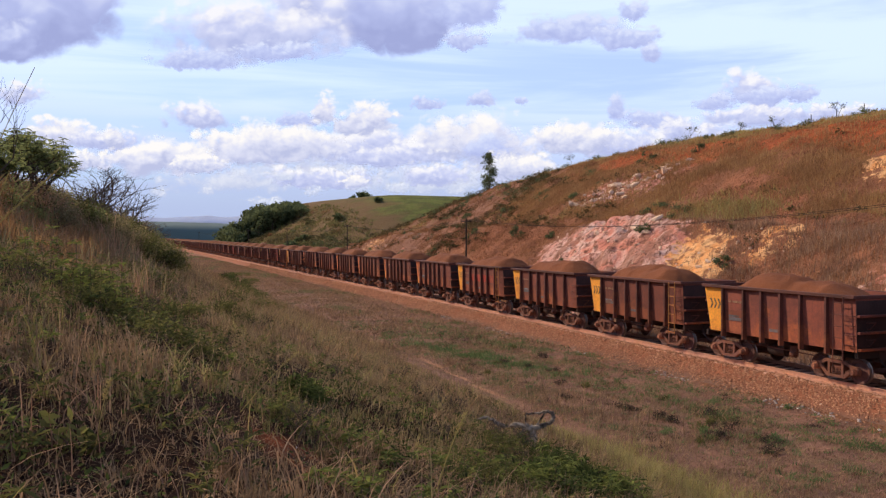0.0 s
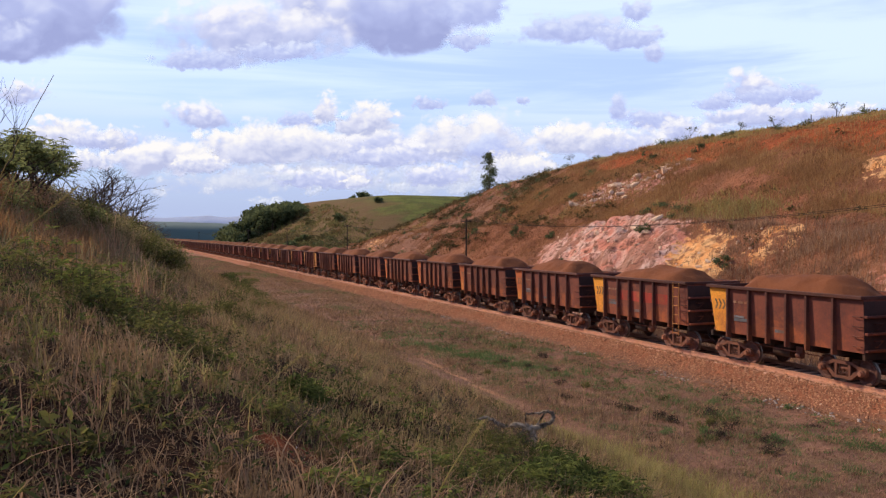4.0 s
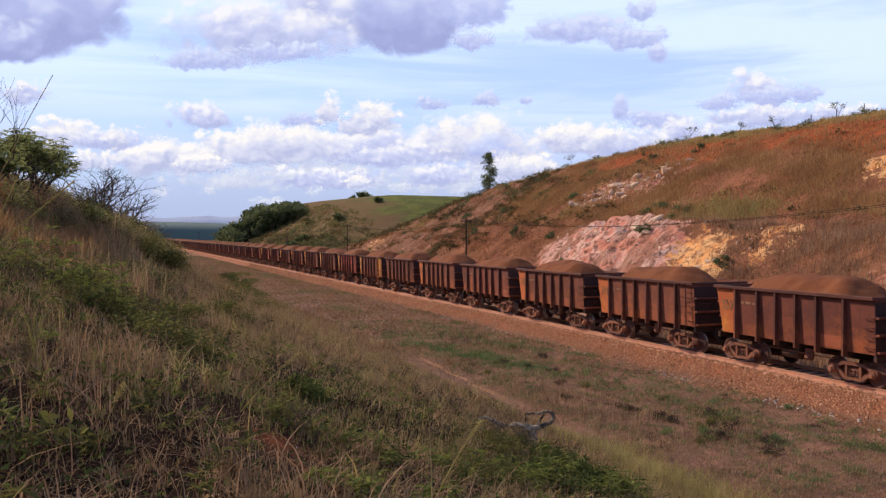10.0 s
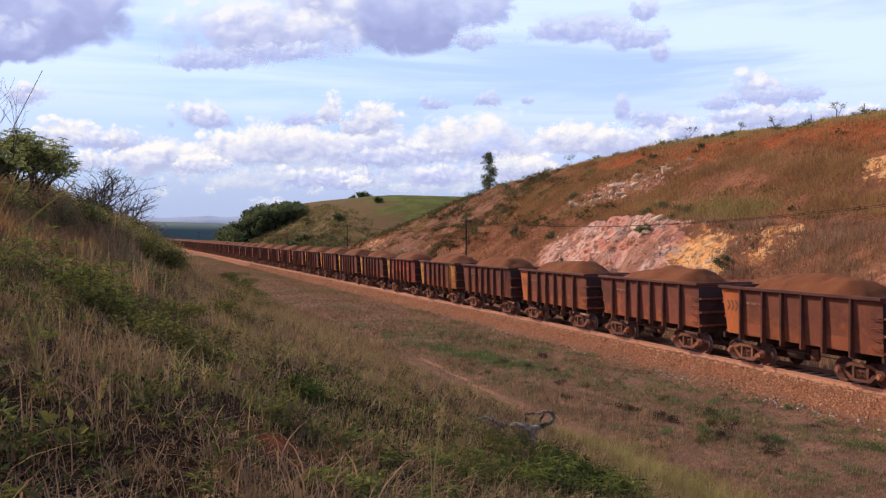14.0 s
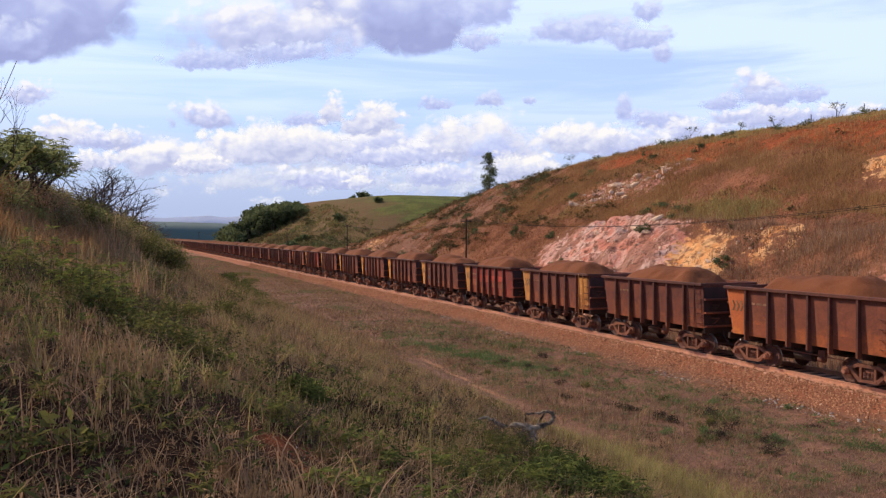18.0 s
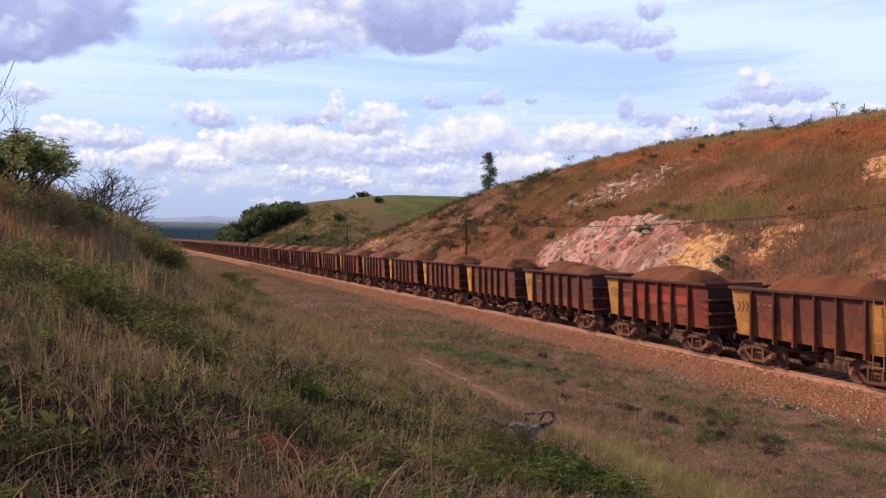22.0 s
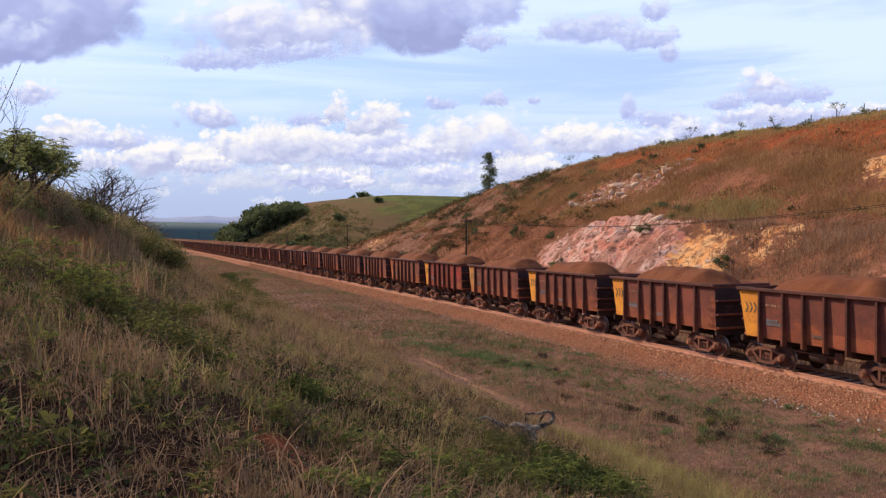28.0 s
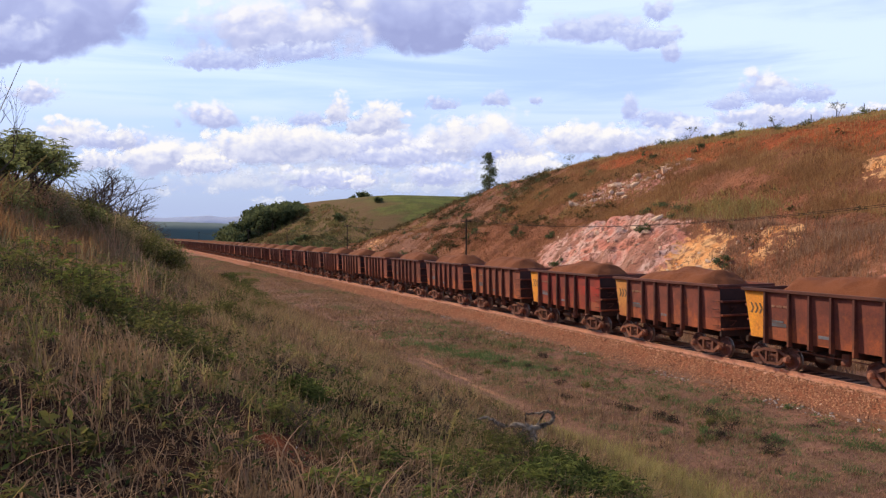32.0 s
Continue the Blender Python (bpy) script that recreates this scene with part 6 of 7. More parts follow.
    for i, (s, y, r, h) in enumerate(((330, 92.5, 3.0, 4.8), (331, 94.5, 2.4, 4.2), (330, 88, 1.9, 3.2), (200, 66, 2.6, 3.4), (205, 71, 2.4, 3.6), (196, 62, 2.2, 3.0), (190, 60, 2.0, 2.6), (225, 42, 2.5, 3), (230, 47, 2.2, 2.6), (215, 38, 2, 2.4), (205, 36, 1.8, 2.2), (240, 60, 2, 2.2), (250, 75, 1.8, 2), (185, 38, 1.8, 2), (192, 44, 1.8, 1.8), (178, 50, 1.6, 1.8))):
        wood_tree(s, y, r, h, 500 + i, "bush", "round green bush in the far fields")
    # bushes where the crest of the cutting runs out into the field
    for i in range(9):
        s = rs.uniform(188, 214)
        y = s * rs.uniform(0.352, 0.386)
        h = min(6.0, max(2.2, (14.0 + 2.0 * rs.rand()) * s / 205 - spot(s, y).z))
        wood_tree(s, y, rs.uniform(1.8, 2.8), h, 560 + i, "bush", "round green bush in the far fields")


def build_undergrowth():
    rs = np.random.RandomState(88)
    for i in range(22):
        s = rs.uniform(178, 220)
        r = rs.uniform(1.3, 2.4)
        bush(s, 0.2175 * s + rs.uniform(-7, 6), r, r * 0.85, 1500 + i, LEAF_FAR, 420, 0.32, "shrub", "dark green scrub at the end of the cutting", "scrub beyond the cutting", 8)
    for i in range(100):
        s, y = rs.uniform(168, 285), 30.5 + 32 * rs.rand() ** 1.5
        r = rs.uniform(0.8, 2.0)
        bush(s, y, r, r * rs.uniform(0.6, 1.0), 900 + i, (LEAF_FAR, GREEN, STRAW_HILL)[i % 3], 260, 0.32, "shrub", "olive green scrub on rough ground beyond the cutting", "scrub beyond the cutting", 6)


def wood_tree(s, y, r, h, seed, name="wood_tree", label="broad dark green tree of the wood by the line"):
    rs = np.random.RandomState(seed)
    root = thing(name, label, "tree", "trees of the wood" if name == "wood_tree" else "bushes in the fields")
    root.location = spot(s, y)
    sp = Sprig(seed)
    top = Vector((0, 0, h * 0.45))
    sp.limb(Vector((0, 0, -0.3)), top, 0.05 * h * 0.5, 0.03 * h * 0.5, 6)
    pts = []
    for k in range(13):
        a, q = rs.uniform(0, 6.28), np.sqrt(rs.rand()) * 0.75
        c = np.array((np.cos(a) * q * r, np.sin(a) * q * r, h * (0.10 + 0.72 * rs.rand() * (1 - 0.35 * q))))
        sp.limb(top * 0.7, Vector(c), 0.015 * h, 0.006 * h, 4)
        d = rs.normal(0, 1, (80, 3))
        d /= np.linalg.norm(d, axis=1)[:, None]
        pts.append(c + d * np.array((r * 0.42, r * 0.42, h * 0.17)) * rs.rand(80, 1) ** 0.35)
    sp.wood("trunk", BARK, root)
    leaves("crown", rs, np.concatenate(pts), 1, 0.05, 0.75 if h > 4.4 else 0.45, LEAF_FAR, root, 1.0, 1.4)


build_far_plants()
build_undergrowth()


def build_rocks():
    """Loose stones: the ballast's face, and pale blocks on the cutting."""
    rs = np.random.RandomState(8)

    def stones(s, y, size, squash=0.7, sink=0.3, top=None):
        n = len(s)
        k = np.array([[1, 1, 1], [1, -1, -1], [-1, 1, -1], [-1, -1, 1], [0.9, -0.9, 0.9], [-0.9, 0.9, 0.9], [0.9, 0.9, -0.9], [-0.9, -0.9, -0.9]])
        f = np.array([[0, 5, 3, 4], [7, 1, 6, 2], [0, 4, 1, 6], [5, 2, 7, 3], [0, 6, 2, 5], [4, 3, 7, 1]])
        v = k[None] * rs.uniform(0.45, 1.0, (n, 8, 3)) * size[:, None, None] * np.array((1, 1, squash)) * 0.62
        a = rs.uniform(0, 6.28, n)
        c, t = np.cos(a)[:, None], np.sin(a)[:, None]
        v = np.stack((v[..., 0] * c - v[..., 1] * t, v[..., 0] * t + v[..., 1] * c, v[..., 2]), -1)
        z = (height(s, y) if top is None else top) + size * (0.5 - sink)
        v = v + np.stack((-s, y, z), -1)[:, None]
        return v.reshape(-1, 3), (np.arange(n)[:, None, None] * 8 + f[None]).reshape(-1, 4)
    s, y = scatter(rs, 64000, 12, 70, 20.6, 24.48, 14, 70)
    keep = rs.rand(len(s)) < np.clip((y - 22.5 - 0.4 * sm(s, 30, 70) + 0.45 * lattice(s / 1.5, s * 0, 19) + 0.4 * lattice(s / 0.5, y / 0.4, 20)) / 0.95, 0.10 * sm(y, 20.6, 22.4), 1.0)
    s, y = s[keep], y[keep]
    top = np.maximum(bed_height(s, y), height(s, y))
    s2, y2 = scatter(rs, 9000, 60, 170, 23.2, 24.25, 66, 260)
    top2 = bed_height(s2, y2)
    stuff("ballast_stones", [stones(s, y, 0.028 + 0.05 * rs.rand(len(s)) ** 2.2, 0.65, 0.35, top), stones(s2, y2, rs.uniform(0.05, 0.10, len(s2)), 0.6, 0.4, top2)], STONES, "loose rust-stained ballast stones beside the rail", "stones")
    s, y = scatter(rs, 1500, 14, 60, 21.6, 23.6, 14, 70, lambda s, y: np.exp(-((y - 22.5 - 0.6 * sm(s, 30, 70)) / 0.35) ** 2) * sm(lattice(s / 2.0, s * 0, 23), -0.3, 0.4))
    stuff("grey_stones", [stones(s, y, rs.uniform(0.04, 0.12, len(s)), 0.6, 0.35)], GREY_STONES, "loose grey stones at the foot of the ballast", "stones")
    near = lambda s, y: np.clip(0.6 * np.maximum(*masks(s, y)[:2]), 0, 1) ** 2
    s, y = scatter(rs, 9000, 35, 150, 34, 58, 30, 200, near)
    stuff("rock_rubble", [stones(s, y, rs.uniform(0.06, 0.24, len(s)), 0.8, 0.45)], PALE_ROCK, "pale pink and ochre rubble on the cutting", "rocks")


def build_boulders():
    """Pale blocks that stick out of the cutting."""
    rs = np.random.RandomState(31)
    meshes = []
    for k in range(5):
        bm = bmesh.new()
        bmesh.ops.create_icosphere(bm, subdivisions=1, radius=0.5)
        for v in bm.verts:
            v.co = Vector((v.co.x * rs.uniform(0.7, 1.3), v.co.y * rs.uniform(0.6, 1.1), v.co.z * rs.uniform(0.6, 1.2)))
        me = bpy.data.meshes.new("boulder")
        bm.to_mesh(me)
        bm.free()
        me.materials.append(PALE_ROCK)
        meshes.append(me)
    for i in range(110):
        t = rs.rand()
        if i < 75:
            s, y = 79.5 - 9.0 * t + rs.normal(0, 1.7), 47.0 + 6.6 * t + rs.normal(0, 0.9)
        elif i < 92:
            s, y = 68.5 - 12 * t + rs.normal(0, 0.8), 41.0 + rs.normal(0, 0.5)
        else:
            s, y = 52 - 6 * t + rs.normal(0, 1.0), 35.5 + 6 * t + rs.normal(0, 0.6)
        ob = new("boulder", meshes[i % 5])
        k = (0.3 + 0.8 * rs.rand() ** 1.5) if i < 92 else rs.uniform(0.25, 0.5)
        ob.matrix_basis = Matrix.Translation(spot(s, y, -0.12 * k)) @ Euler((rs.uniform(-0.4, 0.4), rs.uniform(-0.4, 0.4), rs.uniform(0, 6.28))).to_matrix().to_4x4() @ Matrix.Diagonal((k * rs.uniform(0.8, 2.0), k, k * rs.uniform(0.7, 1.0), 1))
        tagged(ob, "pale pink angular boulder embedded in the cutting", "boulder", "boulders in the cutting")


PALE_ROCK = varied("pale_broken_rock", [(0.34, 0.16, 0.105), (0.56, 0.29, 0.185), (0.68, 0.43, 0.28), (0.74, 0.54, 0.38)], 0.9, bump=0.03, scale=0.3, wide=0.7)
build_rocks()
build_boulders()


def build_poles():
    group = "poles along the line"
    tops = []
    for s in (24.0, 76.4, 123.0, 172.0, 228.0, 300.0, 380.0):
        root = thing("utility_pole", "dark wooden utility pole with a cross arm beside the track", "utility pole", group)
        root.location = spot(s, 32.0)
        h = 7.0 - root.location.z
        part("post", tube(bmesh.new(), (0, 0, -0.5), (0, 0, h), 0.095, 0.07, 8), POLE_WOOD, root)
        part("cross_arm", box(bmesh.new(), -0.05, 0.05, -0.55, 0.55, h - 0.26, h - 0.16, 0.01), POLE_WOOD, root)
        for y in (-0.48, 0.48):
            part("insulator", tube(bmesh.new(), (0, y, h - 0.16), (0, y, h - 0.02), 0.04, 0.025, 8), POLE_WOOD, root)
        tops.append(root.location + Vector((0, 0, h - 0.03)))
    for dy in (-0.48, 0.48):
        bm = bmesh.new()
        for a, b in zip(tops, tops[1:]):
            n = 14
            pts = [a.lerp(b, i / n) + Vector((0, dy, -1.1 * 4 * (i / n) * (1 - i / n) * min(1, (b - a).length / 60))) for i in range(n + 1)]
            for p, q in zip(pts, pts[1:]):
                tube(bm, p, q, 0.012, seg=4)
        tagged(part("overhead_wire", bm, POLE_WOOD), "thin sagging wire between the poles", "wire", "wires of the line")
    # fence on the skyline
    fence = thing("fence", "weathered post and wire fence on the skyline", "fence")
    fence.location = spot(45, 63)
    for i in range(9):
        p = spot(38 + 3.1 * i, 62.6) - fence.location
        part("post", tube(bmesh.new(), p + Vector((0, 0, -0.2)), p + Vector((0, 0, 0.95)), 0.045, 0.04, 6), POLE_WOOD, fence)


build_poles()


# ---- stalks that sway in the wind ----
SWAY = {}


def stalk(s, y, z, length, r, leans, head=0.0):
    """A dry stalk with a seed head, bent a little; leans are (seconds, degrees)."""
    root = thing("grass_stalk", "long dry grass stalk swaying in the wind", "grass", "swaying stalks")
    sp = Sprig(3)
    pts = [Vector((0.10 * length * (k / 8) ** 2.2, 0, length * k / 8)) for k in range(9)]
    sp.path(pts, r, r * 0.4, 5)
    sp.wood("stem", STRAW_PALE, root)
    if head:
        rs = np.random.RandomState(5)
        leaves("seed_head", rs, [tuple(pts[7].lerp(pts[8], k / 12) + (pts[8] - pts[7]) * 0.0) for k in range(13)] + [tuple(pts[6].lerp(pts[7], k / 12)) for k in range(13)], 5, head * 0.15, head, STRAW_PALE, root, 1.0, 4.0)
    SWAY[root] = (Vector((-s, y, z)), leans)


stalk(8.06, 3.01, spot(8.06, 3.01).z, 1.0, 0.011, [(0, 14), (3, 22), (6, 30), (9, 29), (11, 16), (13, 3), (16, -2), (19, -7), (23, -4), (28, 5), (32, 9)], 0.035)
stalk(4.3, -1.57, spot(4.3, -1.57).z, 2.1, 0.008, [(0, 37), (3, 39), (6, 41), (9, 39), (13, 40), (16, 36), (19, 33), (23, 33), (28, 37), (32, 35)], 0.014)
stalk(5.85, -1.27, spot(5.85, -1.27).z, 2.4, 0.005, [(0, 15), (3, 17), (6, 19), (9, 18), (13, 17), (16, 14), (19, 12), (23, 12), (28, 13), (32, 13)])
stalk(6.3, -1.15, spot(6.3, -1.15).z, 1.75, 0.008, [(0, 11), (3, 12), (6, 13), (9, 13), (13, 13), (16, 11), (19, 10), (23, 10), (28, 11), (32, 11)], 0.014)
stalk(6.61, -0.19, spot(6.61, -0.19).z, 0.6, 0.006, [(0, 6), (3, 9), (6, 13), (9, 18), (13, 4), (19, 0), (23, 6), (28, 6), (32, 6)], 0.03)
stalk(7.4, -0.5, spot(7.4, -0.5).z, 0.7, 0.005, [(0, -22), (6, -18), (13, -24), (19, -26), (28, -22), (32, -21)])
stalk(9.2, 1.2, spot(9.2, 1.2).z, 0.9, 0.006, [(0, 38), (6, 42), (13, 36), (19, 34), (28, 37), (32, 38)], 0.03)


# ---- clouds and distance ----


def cloud_material(name, high, mid, low, cover=0.0, grain=0.9, soft=0.3, contrast=1.0, bias=0.30):
    """Backdrop clouds: rounded billows thin out at their edge; sunlit heads over a soft lavender base."""
    m = bpy.data.materials.new(name)
    m.use_nodes = True
    nt = m.node_tree
    nt.nodes.clear()
    uv = node(nt, "ShaderNodeAttribute", attribute_name="across").outputs["Vector"]
    rnd = node(nt, "ShaderNodeObjectInfo").outputs["Random"]
    off = node(nt, "ShaderNodeCombineXYZ", {0: math_(nt, "MULTIPLY", rnd, 60.0), 1: math_(nt, "MULTIPLY", rnd, 37.0)}).outputs[0]
    p = node(nt, "ShaderNodeVectorMath", {0: node(nt, "ShaderNodeAttribute", attribute_name="billow").outputs["Vector"], 1: off}, operation="ADD").outputs[0]
    lit = node(nt, "ShaderNodeVectorMath", {0: p, 1: (-0.16, 0.22, 0.0)}, operation="ADD").outputs[0]
    xyz = node(nt, "ShaderNodeSeparateXYZ", {0: uv}).outputs
    v = math_(nt, "ADD", xyz[1], 0.18)
    under = math_(nt, "MULTIPLY", math_(nt, "MINIMUM", v, 0.0), 1.45)
    vv = math_(nt, "ADD", math_(nt, "MULTIPLY", math_(nt, "MAXIMUM", v, 0.0), 0.85), math_(nt, "ABSOLUTE", under))
    r = math_(nt, "SQRT", math_(nt, "ADD", math_(nt, "POWER", math_(nt, "ABSOLUTE", xyz[0]), 2.0), math_(nt, "POWER", vv, 2.0)))
    body = math_(nt, "SUBTRACT", 0.60 + cover, r)

    def lobes(vec, scale, detail):
        n = noise_(nt, vec, scale, detail, 0.5, 0.15)
        return math_(nt, "ABSOLUTE", math_(nt, "MULTIPLY_ADD", n, 2.0, -1.0))

    def puff(vec, detail):
        a = math_(nt, "MULTIPLY_ADD", noise_(nt, vec, grain, detail, 0.5, 0.2), 1.5, -0.75)
        b = math_(nt, "MULTIPLY_ADD", lobes(vec, grain * 2.1, detail), 0.75, -0.15)
        return math_(nt, "ADD", a, b)
    dens = math_(nt, "ADD", body, puff(p, 5.0))
    alpha = step_(nt, dens, 0.0, soft)
    edge = step_(nt, math_(nt, "ABSOLUTE", xyz[0]), 0.7, 0.98, 1.0, 0.0)
    edge2 = step_(nt, math_(nt, "ABSOLUTE", xyz[1]), 0.75, 0.98, 1.0, 0.0)
    alpha = math_(nt, "MULTIPLY", alpha, math_(nt, "MULTIPLY", edge, edge2))
    relief_ = math_(nt, "MULTIPLY", math_(nt, "SUBTRACT", puff(p, 3.0), puff(lit, 3.0)), 0.9 * contrast)
    shade = math_(nt, "ADD", relief_, math_(nt, "MULTIPLY_ADD", v, 0.75 * contrast, bias))
    ramp = node(nt, "ShaderNodeValToRGB", {0: shade})
    e = ramp.color_ramp.elements
    e[0].position, e[0].color = 0.05, (*low, 1)
    e[1].position, e[1].color = 0.80, (*high, 1)
    k = e.new(0.42)
    k.color = (*mid, 1)
    glow = node(nt, "ShaderNodeEmission", {"Color": ramp.outputs[0], "Strength": 1.0})
    clear = node(nt, "ShaderNodeBsdfTransparent")
    mx = node(nt, "ShaderNodeMixShader", {0: alpha, 1: clear.outputs[0], 2: glow.outputs[0]})
    node(nt, "ShaderNodeOutputMaterial", {"Surface": mx.outputs[0]})
    return m


WHITE_CLOUD = cloud_material("sunlit_cloud", (1.0, 0.97, 0.96), (0.74, 0.76, 0.93), (0.52, 0.56, 0.80), 0.30, 0.9, 0.34, 1.0, 0.32)
PALE_CLOUD = cloud_material("pale_cloud", (0.95, 0.94, 0.99), (0.64, 0.68, 0.93), (0.48, 0.53, 0.82), 0.33, 0.8, 0.42, 1.0, 0.27)
GREY_CLOUD = cloud_material("grey_cloud", (0.70, 0.75, 0.98), (0.475, 0.53, 0.85), (0.37, 0.415, 0.72), 0.38, 0.7, 0.36, 0.8, 0.26)
LILAC_CLOUD = cloud_material("lilac_cloud", (0.73, 0.79, 1.0), (0.56, 0.625, 0.93), (0.46, 0.52, 0.85), 0.32, 0.9, 0.42, 0.8, 0.30)
HAZE_CLOUD = cloud_material("hazy_cloud", (0.80, 0.83, 0.94), (0.66, 0.71, 0.88), (0.56, 0.62, 0.83), 0.26, 0.9, 0.65, 0.8, 0.38)
DRIFT = {}


def cloud(u, v, w, h, mat):
    """A cloud u to the side of the view and v up, both as slopes, w wide and h high; it drifts sideways, the higher the faster."""
    d = 4420 - 9 * len(DRIFT)
    c = Vector(EYE) + d * Vector((AHEAD[0] + u * ASIDE[0], AHEAD[1] + u * ASIDE[1], v))
    n = 12
    verts, faces, at = [], [], []
    for i in range(n + 1):
        for j in (0, 1):
            a = 2 * i / n - 1
            verts.append((a * w * d / 2, 6 * (1 - a * a), (2 * j - 1) * h * d / 2))
            at.append((a, 2 * j - 1, 0))
    faces = [(2 * i, 2 * i + 2, 2 * i + 3, 2 * i + 1) for i in range(n)]
    ob = raw("cloud", verts, faces, mat)
    ob.data.attributes.new("across", "FLOAT_VECTOR", "POINT").data.foreach_set("vector", np.array(at, np.float32).ravel())
    k = w / h
    ob.data.attributes.new("billow", "FLOAT_VECTOR", "POINT").data.foreach_set("vector", np.array([(a * k * 0.8, b, 0) for a, b, _ in at], np.float32).ravel())
    ob.visible_shadow = False
    tagged(ob, "drifting cumulus cloud in the blue sky", "cloud", "clouds in the sky")
    turn = math.degrees(math.atan2(ASIDE[1], ASIDE[0]))
    DRIFT[ob] = (c, turn, 0.11 * v * d)


def build_clouds():
    cloud(-0.501, 0.267, 0.301, 0.159, GREY_CLOUD)
    cloud(-0.545, 0.235, 0.203, 0.086, GREY_CLOUD)
    cloud(-0.101, 0.288, 0.339, 0.174, PALE_CLOUD)
    cloud(-0.227, 0.246, 0.288, 0.108, PALE_CLOUD)
    cloud(-0.049, 0.270, 0.161, 0.134, GREY_CLOUD)
    cloud(-0.290, 0.212, 0.153, 0.039, LILAC_CLOUD)
    cloud(-0.195, 0.221, 0.144, 0.036, LILAC_CLOUD)
    cloud(0.027, 0.278, 0.131, 0.098, LILAC_CLOUD)
    cloud(0.026, 0.236, 0.072, 0.037, LILAC_CLOUD)
    cloud(0.144, 0.248, 0.174, 0.058, LILAC_CLOUD)
    cloud(0.216, 0.238, 0.123, 0.044, LILAC_CLOUD)
    cloud(0.249, 0.219, 0.034, 0.037, LILAC_CLOUD)
    cloud(0.226, 0.269, 0.051, 0.042, LILAC_CLOUD)
    cloud(0.048, 0.164, 0.049, 0.029, LILAC_CLOUD)
    cloud(-0.020, 0.159, 0.055, 0.025, LILAC_CLOUD)
    cloud(0.093, 0.162, 0.022, 0.017, LILAC_CLOUD)
    cloud(0.209, 0.153, 0.031, 0.051, LILAC_CLOUD)
    cloud(0.249, 0.141, 0.116, 0.037, LILAC_CLOUD)
    cloud(0.302, 0.125, 0.153, 0.048, PALE_CLOUD)
    cloud(0.198, 0.113, 0.178, 0.057, PALE_CLOUD)
    cloud(0.374, 0.144, 0.157, 0.046, PALE_CLOUD)
    cloud(0.372, 0.179, 0.106, 0.056, PALE_CLOUD)
    cloud(0.382, 0.168, 0.106, 0.034, LILAC_CLOUD)
    cloud(0.431, 0.172, 0.058, 0.034, LILAC_CLOUD)
    cloud(0.473, 0.147, 0.161, 0.034, PALE_CLOUD)
    cloud(0.325, 0.160, 0.072, 0.032, LILAC_CLOUD)
    cloud(-0.511, 0.171, 0.110, 0.042, PALE_CLOUD)
    cloud(-0.294, 0.143, 0.106, 0.053, PALE_CLOUD)
    cloud(-0.175, 0.139, 0.081, 0.025, LILAC_CLOUD)
    cloud(-0.464, 0.123, 0.119, 0.061, WHITE_CLOUD)
    cloud(-0.406, 0.115, 0.144, 0.041, PALE_CLOUD)
    cloud(-0.394, 0.119, 0.038, 0.044, WHITE_CLOUD)
    cloud(-0.423, 0.091, 0.081, 0.037, WHITE_CLOUD)
    cloud(-0.234, 0.068, 0.331, 0.048, HAZE_CLOUD)
    cloud(-0.013, 0.068, 0.356, 0.055, HAZE_CLOUD)
    cloud(-0.157, 0.084, 0.271, 0.041, HAZE_CLOUD)
    cloud(-0.084, 0.108, 0.271, 0.072, PALE_CLOUD)
    cloud(-0.143, 0.153, 0.044, 0.055, WHITE_CLOUD)
    cloud(-0.092, 0.140, 0.119, 0.056, WHITE_CLOUD)
    cloud(-0.260, 0.105, 0.119, 0.064, WHITE_CLOUD)
    cloud(-0.192, 0.110, 0.195, 0.080, WHITE_CLOUD)
    cloud(0.009, 0.116, 0.106, 0.078, WHITE_CLOUD)
    cloud(-0.063, 0.097, 0.169, 0.047, PALE_CLOUD)
    cloud(0.158, 0.115, 0.174, 0.061, WHITE_CLOUD)
    cloud(0.064, 0.115, 0.148, 0.105, WHITE_CLOUD)
    cloud(0.057, 0.106, 0.089, 0.049, LILAC_CLOUD)
    cloud(0.098, 0.082, 0.127, 0.058, WHITE_CLOUD)
    cloud(-0.007, 0.074, 0.136, 0.040, PALE_CLOUD)
    cloud(-0.337, 0.094, 0.153, 0.066, WHITE_CLOUD)
    cloud(-0.292, 0.086, 0.102, 0.037, WHITE_CLOUD)
    cloud(-0.149, 0.070, 0.220, 0.037, PALE_CLOUD)
    cloud(-0.342, 0.053, 0.027, 0.024, HAZE_CLOUD)
    cloud(-0.285, 0.055, 0.027, 0.022, HAZE_CLOUD)
    cloud(-0.158, 0.054, 0.042, 0.020, HAZE_CLOUD)
    cloud(-0.108, 0.064, 0.051, 0.025, WHITE_CLOUD)
    cloud(-0.212, 0.042, 0.076, 0.017, HAZE_CLOUD)
    cloud(-0.053, 0.057, 0.051, 0.022, HAZE_CLOUD)
    cloud(0.021, 0.058, 0.051, 0.030, HAZE_CLOUD)
    cloud(-0.190, 0.071, 0.051, 0.021, HAZE_CLOUD)


build_clouds()


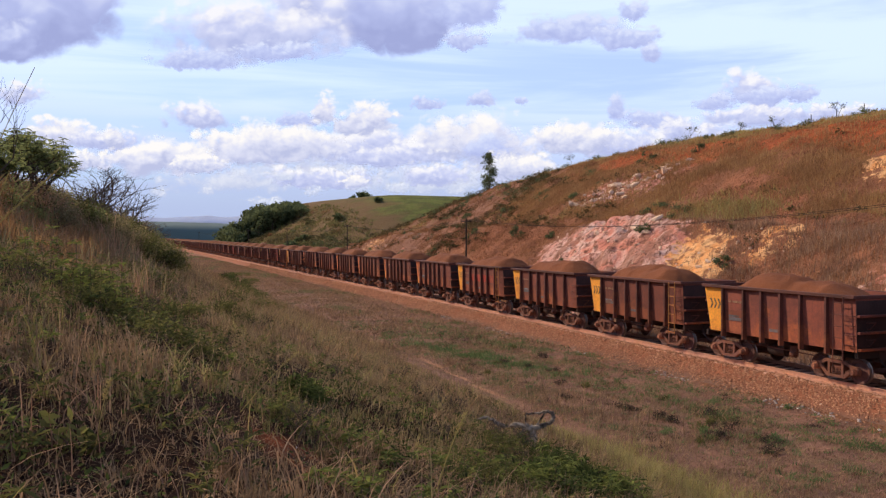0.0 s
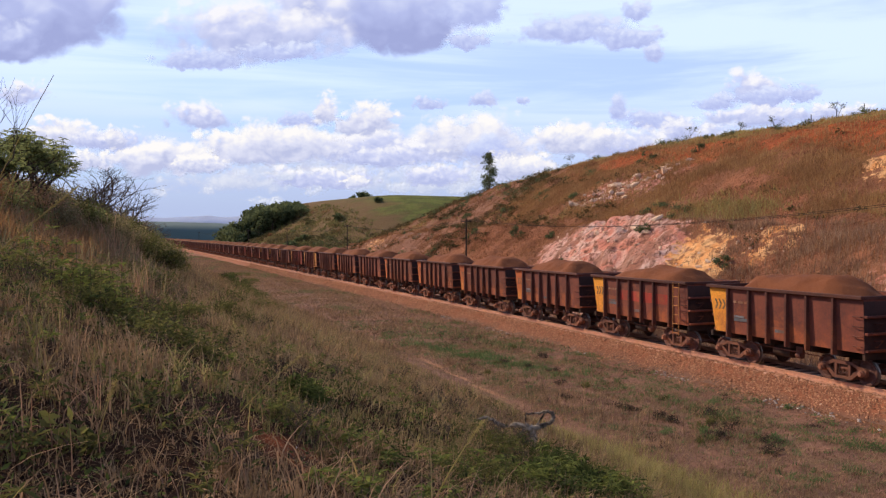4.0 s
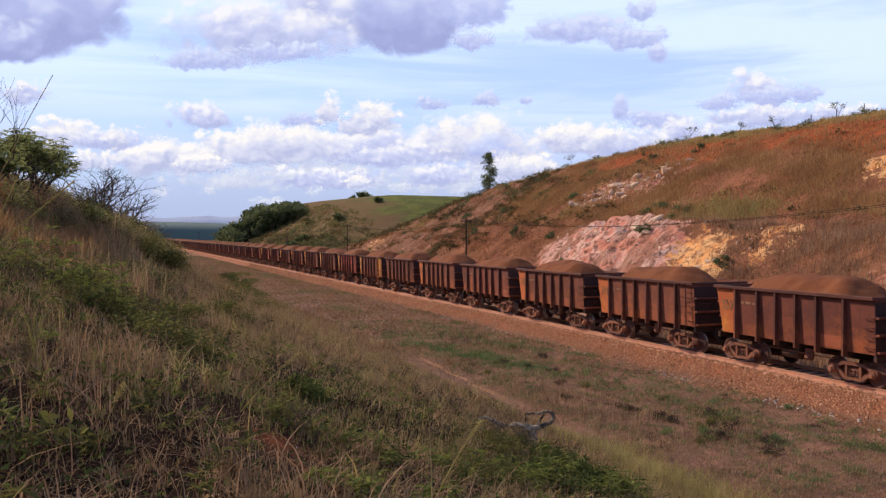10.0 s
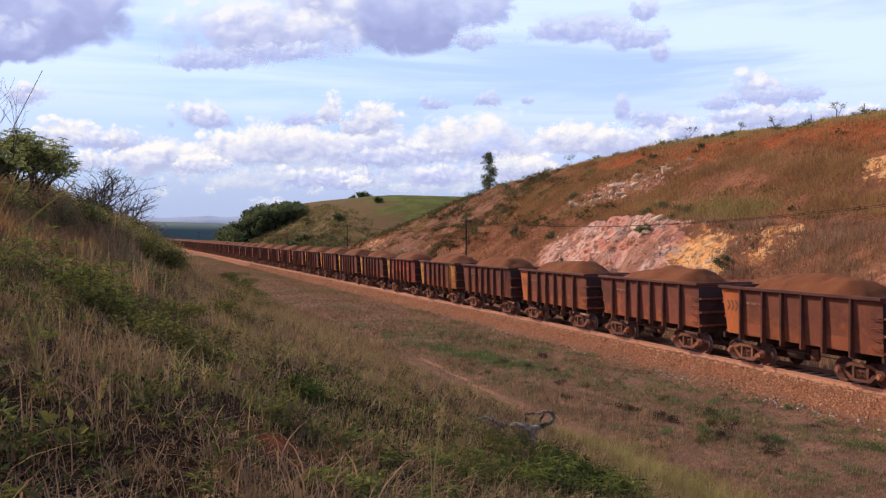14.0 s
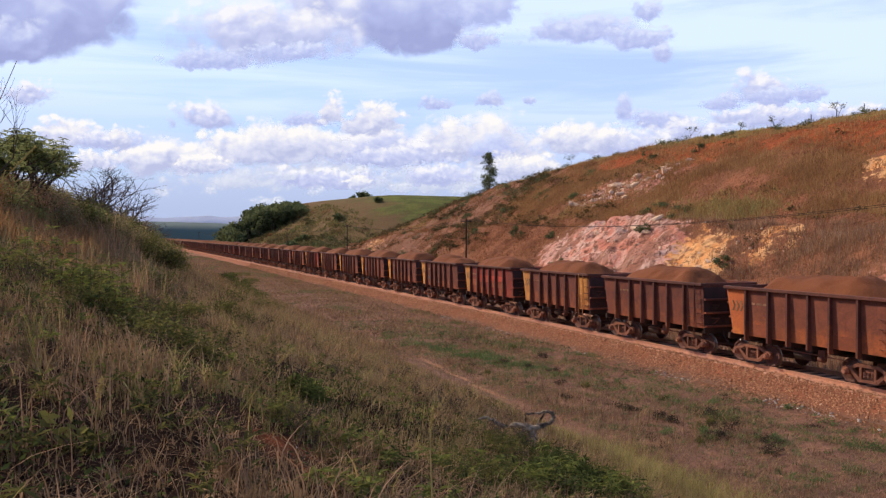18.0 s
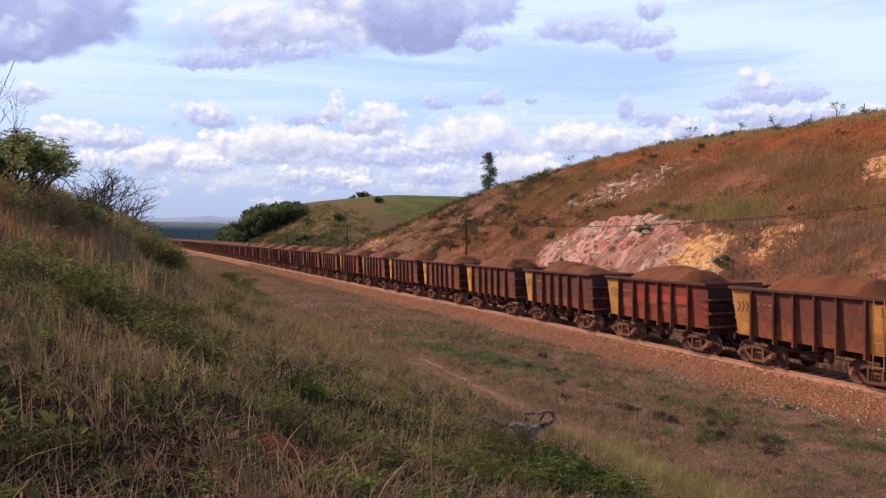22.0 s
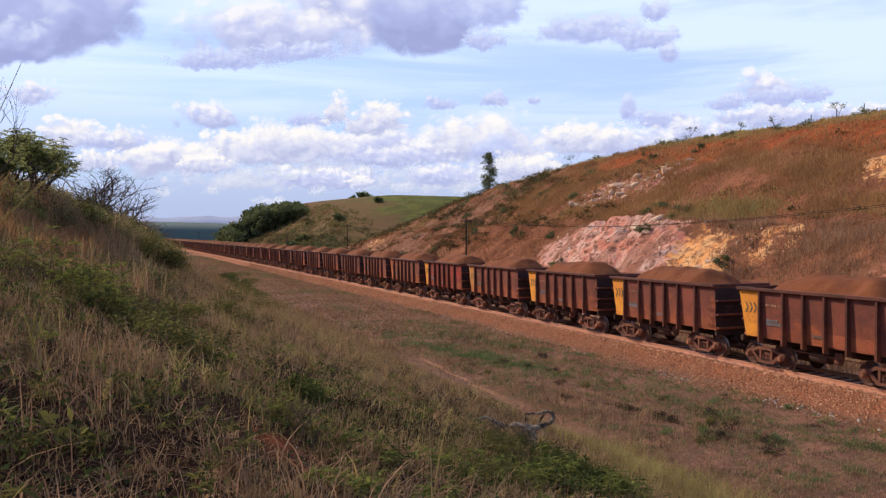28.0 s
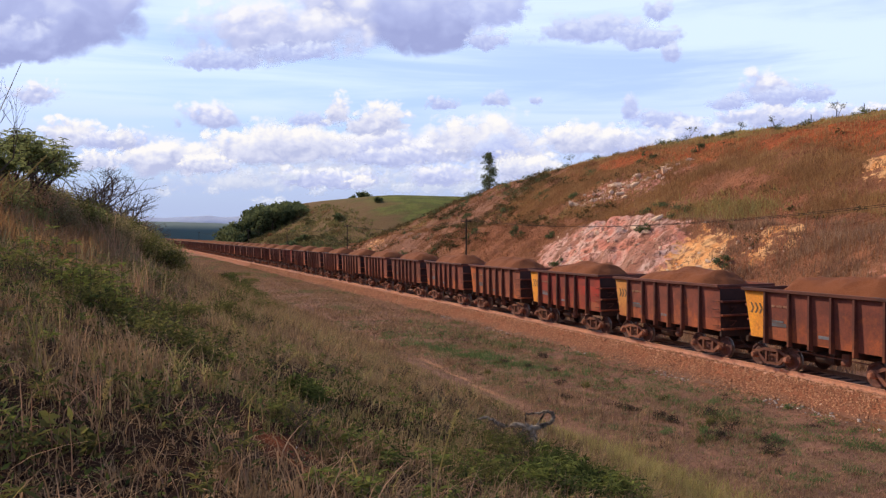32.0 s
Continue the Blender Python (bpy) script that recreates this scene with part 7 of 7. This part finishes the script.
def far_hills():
    """Blue ranges and a dark forest plain at the end of the line, haze painted into their colours."""
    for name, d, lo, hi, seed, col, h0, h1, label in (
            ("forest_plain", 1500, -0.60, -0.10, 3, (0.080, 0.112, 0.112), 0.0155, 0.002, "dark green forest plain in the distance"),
            ("distant_hills", 3600, -0.70, 0.10, 5, (0.24, 0.285, 0.41), 0.0195, 0.006, "low hills on the horizon, blue haze in their colour")):
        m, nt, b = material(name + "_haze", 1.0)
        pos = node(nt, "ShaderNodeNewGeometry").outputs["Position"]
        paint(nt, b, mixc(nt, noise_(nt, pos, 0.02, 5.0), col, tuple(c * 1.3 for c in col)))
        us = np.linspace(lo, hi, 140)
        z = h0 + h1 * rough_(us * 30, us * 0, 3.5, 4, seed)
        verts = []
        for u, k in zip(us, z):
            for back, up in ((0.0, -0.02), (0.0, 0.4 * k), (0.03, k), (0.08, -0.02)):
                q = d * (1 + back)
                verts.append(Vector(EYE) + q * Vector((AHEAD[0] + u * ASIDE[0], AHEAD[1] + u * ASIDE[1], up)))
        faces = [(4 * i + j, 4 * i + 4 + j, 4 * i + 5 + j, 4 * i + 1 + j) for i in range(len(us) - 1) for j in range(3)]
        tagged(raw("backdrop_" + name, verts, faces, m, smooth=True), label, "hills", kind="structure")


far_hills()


def motions():
    """The whole train rolls by at one speed; every wheelset turns with it."""
    times = [i * 2.0 for i in range(17)]
    for n, w in WAGONS.items():
        for ob in (w, LOADS[n]):
            walk(ob, [(t, pose(REAR0 - PITCH * n + SPEED * t, TRACK_Y, 0)) for t in times])
    for ob, (c, turn, go) in DRIFT.items():
        side = Vector((ASIDE[0], ASIDE[1], 0))
        walk(ob, [(t, pose(*(c + side * go * t / 32), 0, 0, turn)) for t in (0.0, 8.0, 16.0, 24.0, 32.0)])
    face = math.degrees(math.atan2(ASIDE[1], ASIDE[0]))
    for ob, (c, leans) in SWAY.items():
        walk(ob, [(t, Matrix.Translation(c) @ pose(0, 0, 0, 0, 0, face) @ pose(0, 0, 0, 0, a, 0)) for t, a in leans])
    turned = {}
    for w in WAGONS.values():
        for o in w.children_recursive:
            if o.name.split(".")[0] == "wheelset":
                x = o.location.x
                key = x > 0
                if key not in turned:
                    rows = [(i * 0.1, pose(AXLE if key else -AXLE, 0, WHEEL_R, 0, math.degrees(SPEED * i * 0.1 / WHEEL_R), 0)) for i in range(321)]
                    walk(o, rows)
                    turned[key] = o.animation_data
                else:
                    o.rotation_mode = "QUATERNION"
                    ad = o.animation_data_create()
                    ad.action = turned[key].action
                    ad.action_slot = turned[key].action_slot


motions()
